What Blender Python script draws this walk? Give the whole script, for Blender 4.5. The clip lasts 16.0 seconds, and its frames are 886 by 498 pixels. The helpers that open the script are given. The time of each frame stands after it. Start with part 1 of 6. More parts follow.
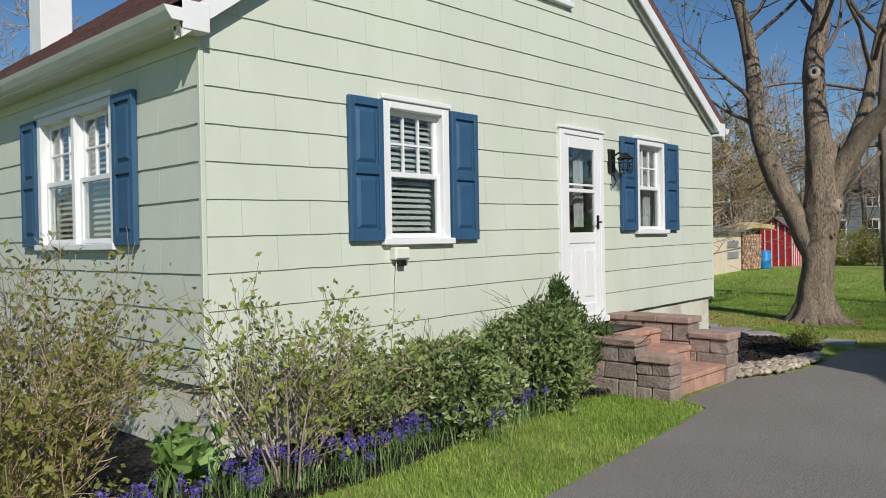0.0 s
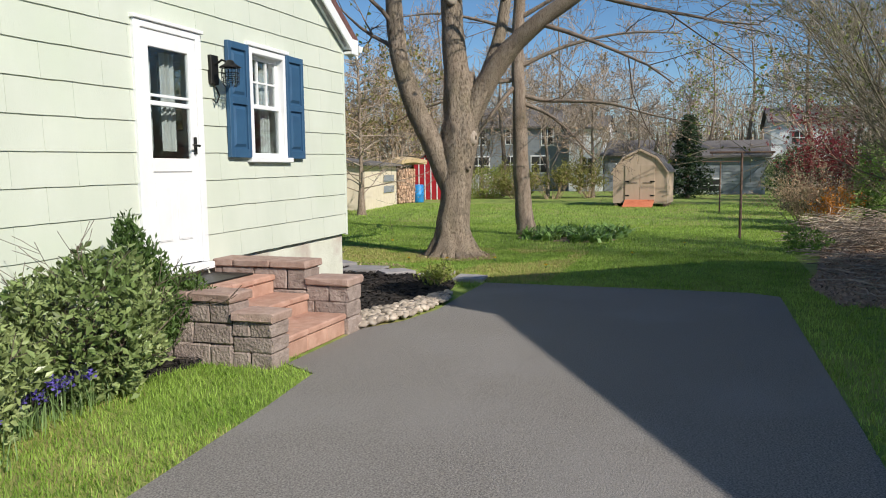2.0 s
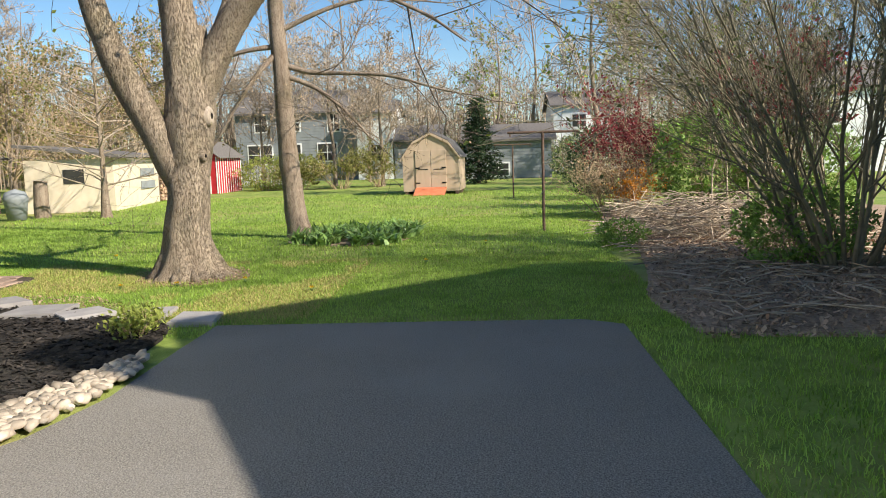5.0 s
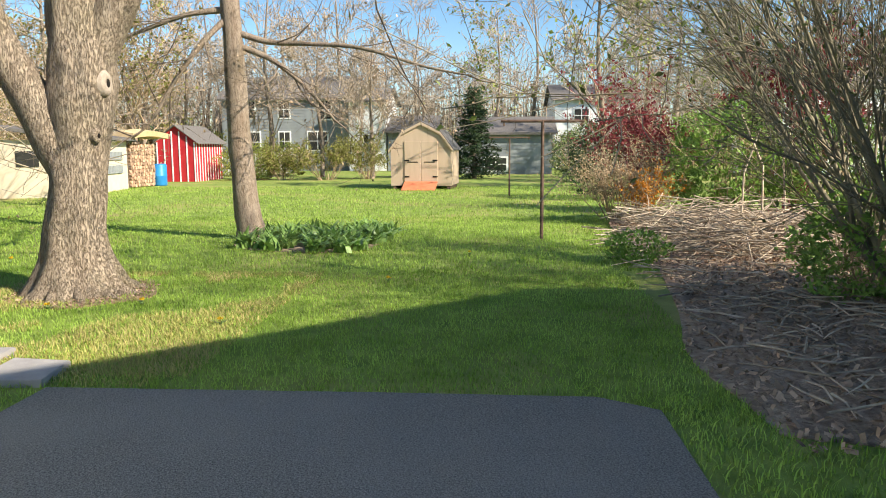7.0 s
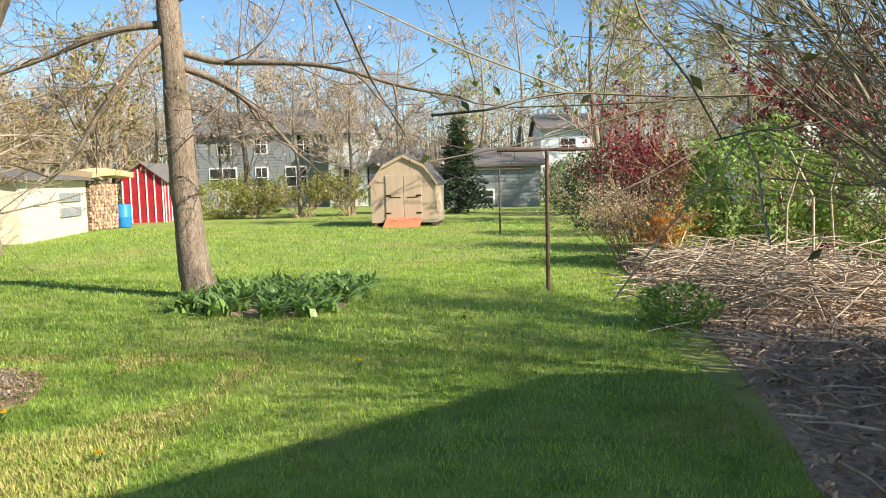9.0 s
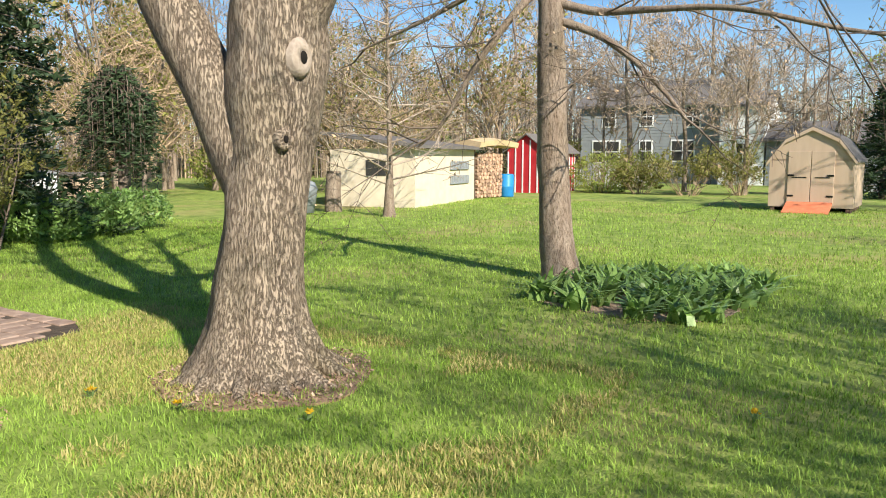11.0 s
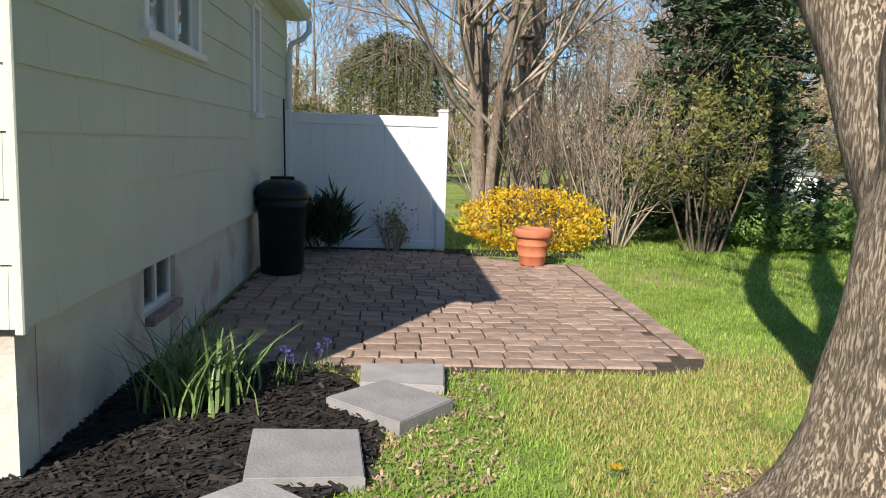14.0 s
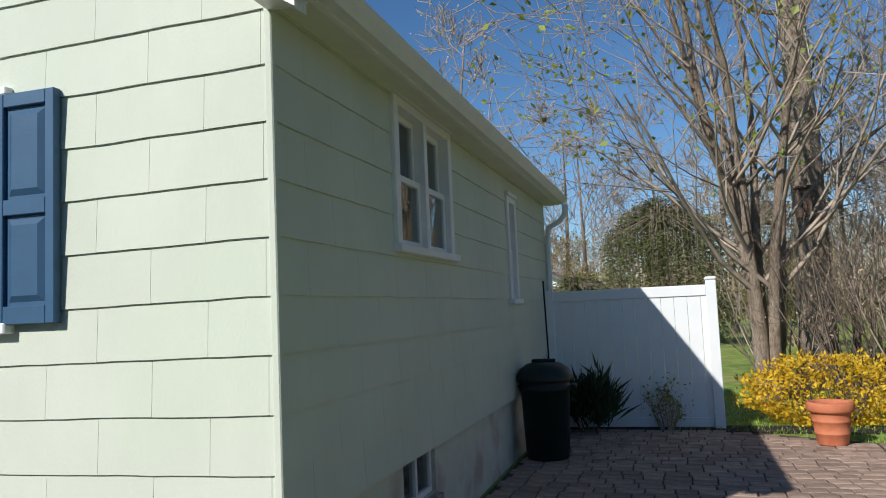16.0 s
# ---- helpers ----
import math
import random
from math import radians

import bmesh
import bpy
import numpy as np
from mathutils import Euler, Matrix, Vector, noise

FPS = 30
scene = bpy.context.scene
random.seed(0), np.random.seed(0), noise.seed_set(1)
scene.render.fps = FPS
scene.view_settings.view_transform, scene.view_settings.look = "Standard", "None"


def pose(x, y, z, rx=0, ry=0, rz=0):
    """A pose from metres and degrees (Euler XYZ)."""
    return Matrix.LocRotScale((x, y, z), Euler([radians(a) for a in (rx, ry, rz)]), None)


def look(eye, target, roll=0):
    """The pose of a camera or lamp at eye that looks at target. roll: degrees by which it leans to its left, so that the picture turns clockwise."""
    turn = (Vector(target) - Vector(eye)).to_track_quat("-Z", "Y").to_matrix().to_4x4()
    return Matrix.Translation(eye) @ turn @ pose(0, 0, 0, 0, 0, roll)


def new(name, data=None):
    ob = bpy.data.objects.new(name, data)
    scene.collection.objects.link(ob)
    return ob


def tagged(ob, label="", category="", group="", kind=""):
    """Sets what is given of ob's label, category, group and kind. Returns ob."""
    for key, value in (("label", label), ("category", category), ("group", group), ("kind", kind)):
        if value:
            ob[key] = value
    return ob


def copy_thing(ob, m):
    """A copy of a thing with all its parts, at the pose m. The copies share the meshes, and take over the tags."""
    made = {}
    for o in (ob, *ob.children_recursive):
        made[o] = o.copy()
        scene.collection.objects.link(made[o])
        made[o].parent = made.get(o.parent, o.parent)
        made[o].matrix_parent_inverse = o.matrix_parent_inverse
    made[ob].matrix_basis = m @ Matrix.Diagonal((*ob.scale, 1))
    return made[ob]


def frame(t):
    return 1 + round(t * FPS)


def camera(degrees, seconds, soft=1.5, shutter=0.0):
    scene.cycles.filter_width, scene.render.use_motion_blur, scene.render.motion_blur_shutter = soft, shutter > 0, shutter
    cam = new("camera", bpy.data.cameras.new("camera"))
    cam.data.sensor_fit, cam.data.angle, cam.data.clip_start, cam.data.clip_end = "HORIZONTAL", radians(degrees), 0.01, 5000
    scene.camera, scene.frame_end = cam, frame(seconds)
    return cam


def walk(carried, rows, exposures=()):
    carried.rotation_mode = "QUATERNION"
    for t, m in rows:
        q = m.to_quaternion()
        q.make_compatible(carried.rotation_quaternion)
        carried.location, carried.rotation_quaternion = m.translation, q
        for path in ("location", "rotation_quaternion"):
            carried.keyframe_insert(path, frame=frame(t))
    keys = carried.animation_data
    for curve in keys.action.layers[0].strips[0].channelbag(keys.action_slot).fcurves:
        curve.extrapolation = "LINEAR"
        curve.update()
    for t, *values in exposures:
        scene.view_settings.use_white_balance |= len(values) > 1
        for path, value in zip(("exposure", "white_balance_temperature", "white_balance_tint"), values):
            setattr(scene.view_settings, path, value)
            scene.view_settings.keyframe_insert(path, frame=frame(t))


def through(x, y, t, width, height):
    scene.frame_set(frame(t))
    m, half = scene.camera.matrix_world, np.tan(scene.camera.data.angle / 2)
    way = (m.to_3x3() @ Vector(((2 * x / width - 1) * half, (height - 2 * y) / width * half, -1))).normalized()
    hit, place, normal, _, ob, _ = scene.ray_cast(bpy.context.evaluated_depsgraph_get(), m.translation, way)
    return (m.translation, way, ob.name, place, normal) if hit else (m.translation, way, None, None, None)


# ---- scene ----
cam = camera(60.2, 16.0, soft=1.0)
PATH = [
    (0, (-1.529, -4.855, 1.575), (-0.07, -3.487, 1.553), -1.0),
    (0.5, (-1.162, -4.813, 1.547), (0.498, -3.7, 1.464), -1.0),
    (1, (-0.738, -4.755, 1.53), (1.04, -3.846, 1.408), -0.9),
    (1.5, (-0.283, -4.691, 1.524), (1.536, -3.876, 1.362), -0.3),
    (2, (0.196, -4.584, 1.505), (2.077, -3.935, 1.301), -0.6),
    (2.5, (0.735, -4.528, 1.494), (2.662, -4.045, 1.265), -1.0),
    (3, (1.185, -4.468, 1.499), (3.134, -4.085, 1.262), -1.0),
    (3.5, (1.708, -4.39, 1.516), (3.679, -4.126, 1.303), -1.9),
    (4, (2.238, -4.353, 1.526), (4.216, -4.136, 1.321), -1.9),
    (4.5, (2.768, -4.315, 1.496), (4.749, -4.156, 1.267), -2.1),
    (4.7, (2.985, -4.322, 1.49), (4.966, -4.187, 1.248), -2.1),
    (6.8, (5.43, -4.494, 1.431), (7.403, -4.309, 1.161), -0.4),
    (7, (5.655, -4.499, 1.433), (7.634, -4.371, 1.169), -0.3),
    (7.5, (6.234, -4.533, 1.436), (8.218, -4.56, 1.182), -0.7),
    (8, (6.737, -4.532, 1.45), (8.721, -4.64, 1.228), -0.9),
    (8.2, (6.959, -4.49, 1.477), (8.946, -4.599, 1.275), -1.1),
    (10.3, (8.66, -4.173, 1.453), (10.52, -3.475, 1.221), -0.4),
    (10.5, (8.816, -4.118, 1.442), (10.639, -3.329, 1.205), -0.1),
    (11, (9.23, -3.983, 1.448), (10.942, -2.976, 1.211), 0.1),
    (11.5, (9.656, -3.861, 1.461), (11.178, -2.585, 1.224), -0.1),
    (12, (10.013, -3.664, 1.465), (11.286, -2.14, 1.221), 0.6),
    (12.5, (10.345, -3.492, 1.475), (11.251, -1.73, 1.202), 0.9),
    (13, (10.645, -3.365, 1.473), (11.238, -1.479, 1.174), 1.3),
    (13.5, (10.834, -3.206, 1.474), (11.184, -1.259, 1.177), 2.2),
    (14, (10.965, -3.116, 1.481), (11.101, -1.14, 1.209), 1.9),
    (14.5, (11.103, -3.074, 1.536), (11.017, -1.086, 1.333), 1.4),
    (15, (11.18, -3.054, 1.593), (10.907, -1.074, 1.532), 0.2),
    (15.5, (11.205, -3.04, 1.635), (10.813, -1.079, 1.696), -2.0),
    (16, (11.183, -3.051, 1.629), (10.612, -1.142, 1.794), -2.5),
]
walk(cam, [(t, look(eye, target, roll)) for t, eye, target, roll in PATH],
     exposures=[(0, -0.08, 6400, 9), (1.5, 0.2, 6450, 9), (3, 0.5, 6650, 9), (4.5, 0.8, 6950, 8), (7, 1.15, 7150, 7), (8.2, 1.2, 7150, 7), (10.3, 1.0, 6950, 7), (12.5, 0.85, 6700, 9), (14.5, 0.65, 6550, 9), (16, 0.22, 6200, 8)])

# ---- light ----
SUN_TO = Vector((-2.23, -4.17, 3.15)).normalized()
elev = math.asin(SUN_TO.z)
world = bpy.data.worlds.new("world")
scene.world = world
world.use_nodes = True
wn = world.node_tree
sky = wn.nodes.new("ShaderNodeTexSky")
sky.sky_type = "NISHITA"
sky.sun_disc = False
sky.sun_elevation = elev
sky.sun_rotation = math.atan2(SUN_TO.x, SUN_TO.y)
sky.air_density, sky.dust_density, sky.ozone_density = 0.9, 0.1, 4.0
wn.nodes["Background"].inputs["Strength"].default_value = 0.085
hue = wn.nodes.new("ShaderNodeHueSaturation")
hue.inputs["Saturation"].default_value = 1.12
wn.links.new(sky.outputs[0], hue.inputs["Color"])
wn.links.new(hue.outputs[0], wn.nodes["Background"].inputs["Color"])
sun = new("sun", bpy.data.lights.new("sun", "SUN"))
sun.data.energy, sun.data.angle, sun.data.color = 4.1, radians(0.6), (1.0, 0.94, 0.85)
sun.matrix_world = look((0, 0, 30), Vector((0, 0, 30)) - SUN_TO)


# ---- materials ----
def mat(name, a, b=None, rough=0.7, scale=6.0, bump=0.15, fine=60.0, metal=0.0, stretch=(1, 1, 1), each=0.0, c=None, spec=0.4, cscale=0.7, camt=0.5, detail=6.0):
    """Two colours mixed by noise, a third in large patches, fine relief, variation from piece to piece."""
    m = bpy.data.materials.new(name)
    m.use_nodes = True
    t = m.node_tree
    n, l = t.nodes, t.links
    bs = n["Principled BSDF"]
    bs.inputs["Roughness"].default_value = rough
    bs.inputs["Metallic"].default_value = metal
    bs.inputs["Specular IOR Level"].default_value = spec
    b = b or a
    tc = n.new("ShaderNodeTexCoord")
    mp = n.new("ShaderNodeMapping")
    mp.inputs["Scale"].default_value = stretch
    l.new(tc.outputs["Object"], mp.inputs[0])
    n1 = n.new("ShaderNodeTexNoise")
    n1.inputs["Scale"].default_value, n1.inputs["Detail"].default_value, n1.inputs["Roughness"].default_value = scale, detail, 0.6
    l.new(mp.outputs[0], n1.inputs[0])
    rp = n.new("ShaderNodeValToRGB")
    rp.color_ramp.elements[0].position, rp.color_ramp.elements[1].position = 0.35, 0.65
    rp.color_ramp.elements[0].color, rp.color_ramp.elements[1].color = (*a, 1), (*b, 1)
    l.new(n1.outputs[0], rp.inputs[0])
    col = rp.outputs[0]
    if c:
        n3 = n.new("ShaderNodeTexNoise")
        n3.inputs["Scale"].default_value, n3.inputs["Detail"].default_value = cscale, 5
        l.new(tc.outputs["Object"], n3.inputs[0])
        r3 = n.new("ShaderNodeValToRGB")
        r3.color_ramp.elements[0].position, r3.color_ramp.elements[1].position = 0.5, 0.68
        r3.color_ramp.elements[0].color, r3.color_ramp.elements[1].color = (0, 0, 0, 1), (camt, camt, camt, 1)
        l.new(n3.outputs[0], r3.inputs[0])
        mx = n.new("ShaderNodeMixRGB")
        mx.inputs[2].default_value = (*c, 1)
        l.new(r3.outputs[0], mx.inputs[0])
        l.new(col, mx.inputs[1])
        col = mx.outputs[0]
    if each:
        hs = n.new("ShaderNodeHueSaturation")
        oi = n.new("ShaderNodeObjectInfo")
        ge = n.new("ShaderNodeNewGeometry")
        ad = n.new("ShaderNodeMath")
        ad.operation = "ADD"
        l.new(oi.outputs["Random"], ad.inputs[0])
        l.new(ge.outputs["Random Per Island"], ad.inputs[1])
        fr = n.new("ShaderNodeMath")
        fr.operation = "FRACT"
        l.new(ad.outputs[0], fr.inputs[0])
        mr = n.new("ShaderNodeMapRange")
        mr.inputs["To Min"].default_value, mr.inputs["To Max"].default_value = 1 - each, 1 + each
        l.new(fr.outputs[0], mr.inputs["Value"])
        l.new(mr.outputs[0], hs.inputs["Value"])
        l.new(col, hs.inputs["Color"])
        col = hs.outputs[0]
    l.new(col, bs.inputs["Base Color"])
    if bump:
        n2 = n.new("ShaderNodeTexNoise")
        n2.inputs["Scale"].default_value, n2.inputs["Detail"].default_value = fine, 4
        l.new(mp.outputs[0], n2.inputs[0])
        bp = n.new("ShaderNodeBump")
        bp.inputs["Strength"].default_value, bp.inputs["Distance"].default_value = bump, 0.02
        l.new(n2.outputs[0], bp.inputs["Height"])
        l.new(bp.outputs[0], bs.inputs["Normal"])
    return m


def leafmat(name, a, b, rough=0.55, each=0.35, through=0.35):
    m = mat(name, a, b, rough, 1.5, 0, each=each)
    t = m.node_tree
    n, l = t.nodes, t.links
    bs = n["Principled BSDF"]
    tr = n.new("ShaderNodeBsdfTranslucent")
    src = bs.inputs["Base Color"].links[0].from_socket
    l.new(src, tr.inputs[0])
    ms = n.new("ShaderNodeMixShader")
    ms.inputs[0].default_value = through
    l.new(bs.outputs[0], ms.inputs[1])
    l.new(tr.outputs[0], ms.inputs[2])
    l.new(ms.outputs[0], n["Material Output"].inputs[0])
    return m


def barkmat(name, a, b, c, wav=9.0, bump=0.9):
    """Furrowed bark: ridges that run up the trunk."""
    m = mat(name, a, b, 0.9, 9, 0.0, stretch=(1, 1, 0.16), c=c, cscale=1.3, spec=0.2)
    t = m.node_tree
    n, l = t.nodes, t.links
    tc = n.new("ShaderNodeTexCoord")
    mp = n.new("ShaderNodeMapping")
    mp.inputs["Scale"].default_value = (1, 1, 0.22)
    l.new(tc.outputs["Object"], mp.inputs[0])
    ns = n.new("ShaderNodeTexNoise")
    ns.inputs["Scale"].default_value = 6
    l.new(mp.outputs[0], ns.inputs[0])
    add = n.new("ShaderNodeMixRGB")
    add.inputs[0].default_value = 0.02
    l.new(mp.outputs[0], add.inputs[1])
    l.new(ns.outputs["Color"], add.inputs[2])
    fi = n.new("ShaderNodeTexNoise")
    fi.inputs["Scale"].default_value, fi.inputs["Detail"].default_value, fi.inputs["Roughness"].default_value = wav * 4.6, 8, 0.7
    l.new(add.outputs[0], fi.inputs["Vector"])
    rr = n.new("ShaderNodeValToRGB")
    rr.color_ramp.elements[0].position, rr.color_ramp.elements[1].position = 0.36, 0.53
    rr.color_ramp.elements[0].color = (0.3, 0.25, 0.2, 1)
    l.new(fi.outputs[0], rr.inputs[0])
    bp = n.new("ShaderNodeBump")
    bp.inputs["Strength"].default_value, bp.inputs["Distance"].default_value = bump, 0.03
    l.new(rr.outputs[0], bp.inputs["Height"])
    bs = n["Principled BSDF"]
    l.new(bp.outputs[0], bs.inputs["Normal"])
    src = bs.inputs["Base Color"].links[0].from_socket
    mu = n.new("ShaderNodeMixRGB")
    mu.blend_type = "MULTIPLY"
    mu.inputs[0].default_value = 0.7
    l.new(src, mu.inputs[1])
    l.new(rr.outputs[0], mu.inputs[2])
    l.new(mu.outputs[0], bs.inputs["Base Color"])
    return m


def glassmat():
    m = bpy.data.materials.new("window_glass")
    m.use_nodes = True
    t = m.node_tree
    n, l = t.nodes, t.links
    tr = n.new("ShaderNodeBsdfTransparent")
    tr.inputs[0].default_value = (0.8, 0.85, 0.85, 1)
    gl = n.new("ShaderNodeBsdfGlossy")
    gl.inputs["Roughness"].default_value = 0.02
    lw = n.new("ShaderNodeLayerWeight")
    lw.inputs[0].default_value = 0.3
    fr = n.new("ShaderNodeMapRange")
    fr.inputs["To Min"].default_value, fr.inputs["To Max"].default_value = 0.05, 0.5
    l.new(lw.outputs["Facing"], fr.inputs["Value"])
    ms = n.new("ShaderNodeMixShader")
    l.new(fr.outputs[0], ms.inputs[0])
    l.new(tr.outputs[0], ms.inputs[1])
    l.new(gl.outputs[0], ms.inputs[2])
    l.new(ms.outputs[0], n["Material Output"].inputs[0])
    return m


SIDING = mat("siding_paint", (0.58, 0.615, 0.52), (0.635, 0.665, 0.57), 0.75, 1.4, 0.12, 90, each=0.014, stretch=(1, 1, 0.5), c=(0.6, 0.66, 0.52), spec=0.25)
WHITE = mat("white_paint", (0.78, 0.78, 0.78), (0.84, 0.84, 0.84), 0.45, 3, 0.03, 40)
SOFFIT = mat("cream_paint", (0.68, 0.68, 0.58), (0.75, 0.75, 0.66), 0.55, 3, 0.05, 40)
BLUE = mat("blue_shutter_paint", (0.03, 0.085, 0.17), (0.04, 0.11, 0.205), 0.5, 3, 0.05, 80, each=0.06)
FOUND = mat("painted_foundation", (0.62, 0.62, 0.52), (0.7, 0.7, 0.6), 0.9, 3, 0.35, 35, c=(0.42, 0.3, 0.26), cscale=2.2, camt=0.7)
SHINGLE = mat("roof_shingle", (0.1, 0.045, 0.04), (0.17, 0.085, 0.075), 0.9, 14, 0.5, 60, each=0.2)
GREYROOF = mat("grey_shingle", (0.12, 0.11, 0.105), (0.2, 0.18, 0.17), 0.9, 12, 0.4, 60)
GLASS = glassmat()
# near-black colour stands in for the shade of unlit rooms
ROOM_SHADE = mat("painted_room_shade", (0.03, 0.03, 0.03), (0.045, 0.045, 0.04), 0.9, 3, 0)
BLIND = mat("white_blind", (0.6, 0.62, 0.6), (0.68, 0.69, 0.66), 0.6, 3, 0)
CURTAIN = mat("sheer_curtain", (0.45, 0.46, 0.45), (0.62, 0.62, 0.6), 0.8, 30, 0.1, stretch=(1, 1, 0.05))
BLACK = mat("black_metal", (0.015, 0.014, 0.013), (0.03, 0.028, 0.025), 0.45, 8, 0.08, metal=0.5)
ASPHALT = mat("asphalt", (0.125, 0.115, 0.106), (0.36, 0.33, 0.3), 0.9, 95, 0.6, 120, c=(0.3, 0.28, 0.265), cscale=0.6, camt=0.5, spec=0.3)
SOIL = mat("dark_mulch", (0.012, 0.01, 0.009), (0.04, 0.033, 0.028), 0.95, 26, 1.0, 50, c=(0.06, 0.045, 0.035), cscale=3, camt=0.5)
CHIP = mat("mulch_chip", (0.014, 0.012, 0.011), (0.045, 0.036, 0.031), 0.9, 10, 0.2, each=0.6)
LITTER = mat("brown_litter", (0.32, 0.21, 0.145), (0.54, 0.4, 0.29), 0.95, 16, 1.0, 40, c=(0.05, 0.035, 0.025), cscale=1.2, camt=0.45)
DRYLEAF = mat("dry_leaf", (0.28, 0.175, 0.115), (0.52, 0.37, 0.26), 0.9, 6, 0.1, each=0.5)
STICK = mat("dead_stick", (0.34, 0.26, 0.19), (0.58, 0.48, 0.37), 0.85, 8, 0.2, each=0.4)
REDSOIL = mat("reddish_soil", (0.25, 0.15, 0.1), (0.42, 0.28, 0.19), 0.95, 18, 1.0, 60, c=(0.2, 0.22, 0.06), cscale=4, camt=0.6)
LAWN = mat("lawn_soil", (0.15, 0.23, 0.035), (0.32, 0.4, 0.09), 0.95, 3.5, 0.9, 55, c=(0.42, 0.35, 0.14), cscale=0.4, camt=0.75, detail=10)
BLADE = leafmat("grass_blade", (0.24, 0.38, 0.055), (0.44, 0.59, 0.13), 0.6, 0.4, 0.45)
DRYBLADE = leafmat("dry_grass_blade", (0.55, 0.46, 0.2), (0.46, 0.44, 0.14), 0.7, 0.3, 0.3)
PAVER = mat("brown_paver", (0.28, 0.19, 0.145), (0.43, 0.31, 0.245), 0.9, 7, 0.4, 90, each=0.2)
JOINT = mat("sandy_joint", (0.06, 0.045, 0.032), (0.12, 0.09, 0.065), 0.95, 20, 0.5, 90)
BLOCK = mat("split_block", (0.26, 0.2, 0.175), (0.4, 0.32, 0.28), 0.95, 12, 0.9, 45, each=0.15)
CAP = mat("cap_block", (0.3, 0.2, 0.16), (0.42, 0.3, 0.25), 0.9, 10, 0.5, 60, each=0.12)
TREAD = mat("tread_paver", (0.4, 0.225, 0.165), (0.52, 0.32, 0.245), 0.85, 8, 0.25, 90, each=0.08)
SLATE = mat("grey_flagstone", (0.3, 0.28, 0.28), (0.4, 0.375, 0.37), 0.8, 4, 0.25, 60, each=0.12)
PEBBLE = mat("river_stone", (0.34, 0.27, 0.21), (0.55, 0.48, 0.4), 0.7, 5, 0.15, 40, each=0.4)
BARK = barkmat("furrowed_bark", (0.37, 0.29, 0.22), (0.44, 0.355, 0.27), (0.27, 0.23, 0.14), 17, 0.9)
BARK2 = barkmat("grey_brown_bark", (0.27, 0.2, 0.15), (0.42, 0.34, 0.27), (0.2, 0.17, 0.11), 18, 0.6)
TWIG = mat("twig_bark", (0.12, 0.09, 0.07), (0.22, 0.17, 0.135), 0.9, 5, 0, each=0.25)
GREYTWIG = mat("grey_twig", (0.3, 0.24, 0.19), (0.46, 0.37, 0.29), 0.9, 4, 0, each=0.25)
TANTWIG = mat("tan_bud_twig", (0.38, 0.27, 0.17), (0.52, 0.38, 0.25), 0.9, 4, 0, each=0.3)
OLIVETWIG = mat("olive_brown_twig", (0.16, 0.135, 0.09), (0.29, 0.25, 0.17), 0.85, 4, 0.1, each=0.25)
REDTWIG = mat("red_bud_twig", (0.2, 0.035, 0.04), (0.3, 0.07, 0.07), 0.8, 4, 0, each=0.3)
VINYL = mat("white_vinyl", (0.8, 0.81, 0.83), (0.84, 0.85, 0.86), 0.35, 2, 0.0)
BIN = mat("black_green_plastic", (0.008, 0.014, 0.013), (0.013, 0.02, 0.018), 0.45, 5, 0.06, 120)
TERRA = mat("terracotta", (0.5, 0.15, 0.07), (0.6, 0.21, 0.11), 0.7, 6, 0.08, 60)
RAMP = mat("orange_ramp", (0.6, 0.17, 0.08), (0.68, 0.23, 0.12), 0.7, 4, 0.1)
TAN = mat("tan_shed_board", (0.5, 0.37, 0.27), (0.57, 0.43, 0.32), 0.8, 3, 0.15, 30, stretch=(1, 1, 0.2))
RED = mat("red_board", (0.42, 0.015, 0.025), (0.52, 0.03, 0.04), 0.6, 3, 0.1)
GREYSIDE = mat("grey_siding", (0.25, 0.27, 0.29), (0.3, 0.325, 0.345), 0.7, 2, 0.1)
CREAM = mat("cream_stucco", (0.68, 0.58, 0.44), (0.76, 0.66, 0.52), 0.85, 3, 0.2, 30)
LOG = mat("cut_log", (0.34, 0.2, 0.13), (0.55, 0.38, 0.27), 0.85, 5, 0.2, each=0.45)
STRAW = mat("straw_tarp", (0.55, 0.4, 0.22), (0.66, 0.5, 0.3), 0.8, 3, 0.3)
BLUEPL = mat("blue_plastic", (0.02, 0.22, 0.55), (0.03, 0.27, 0.62), 0.4, 3, 0)
RUST = mat("rusty_pole", (0.1, 0.06, 0.045), (0.2, 0.13, 0.1), 0.7, 14, 0.2, metal=0.3)
HOLLY = leafmat("holly_leaf", (0.12, 0.18, 0.05), (0.33, 0.38, 0.16), 0.35, 0.4, 0.12)
SPRING = leafmat("spring_leaf", (0.24, 0.29, 0.06), (0.36, 0.4, 0.1), 0.5, 0.3)
OLIVE = leafmat("olive_leaf", (0.2, 0.2, 0.05), (0.3, 0.29, 0.085), 0.55, 0.35)
EVER = leafmat("evergreen_needles", (0.025, 0.05, 0.02), (0.06, 0.1, 0.04), 0.6, 0.35, 0.1)
YEW = leafmat("juniper_leaf", (0.05, 0.1, 0.02), (0.11, 0.17, 0.04), 0.6, 0.35, 0.15)
WEEP = leafmat("weeping_leaf", (0.09, 0.11, 0.03), (0.16, 0.18, 0.06), 0.6, 0.35, 0.2)
GREENB = leafmat("green_shrub_leaf", (0.17, 0.3, 0.05), (0.3, 0.45, 0.11), 0.5, 0.35)
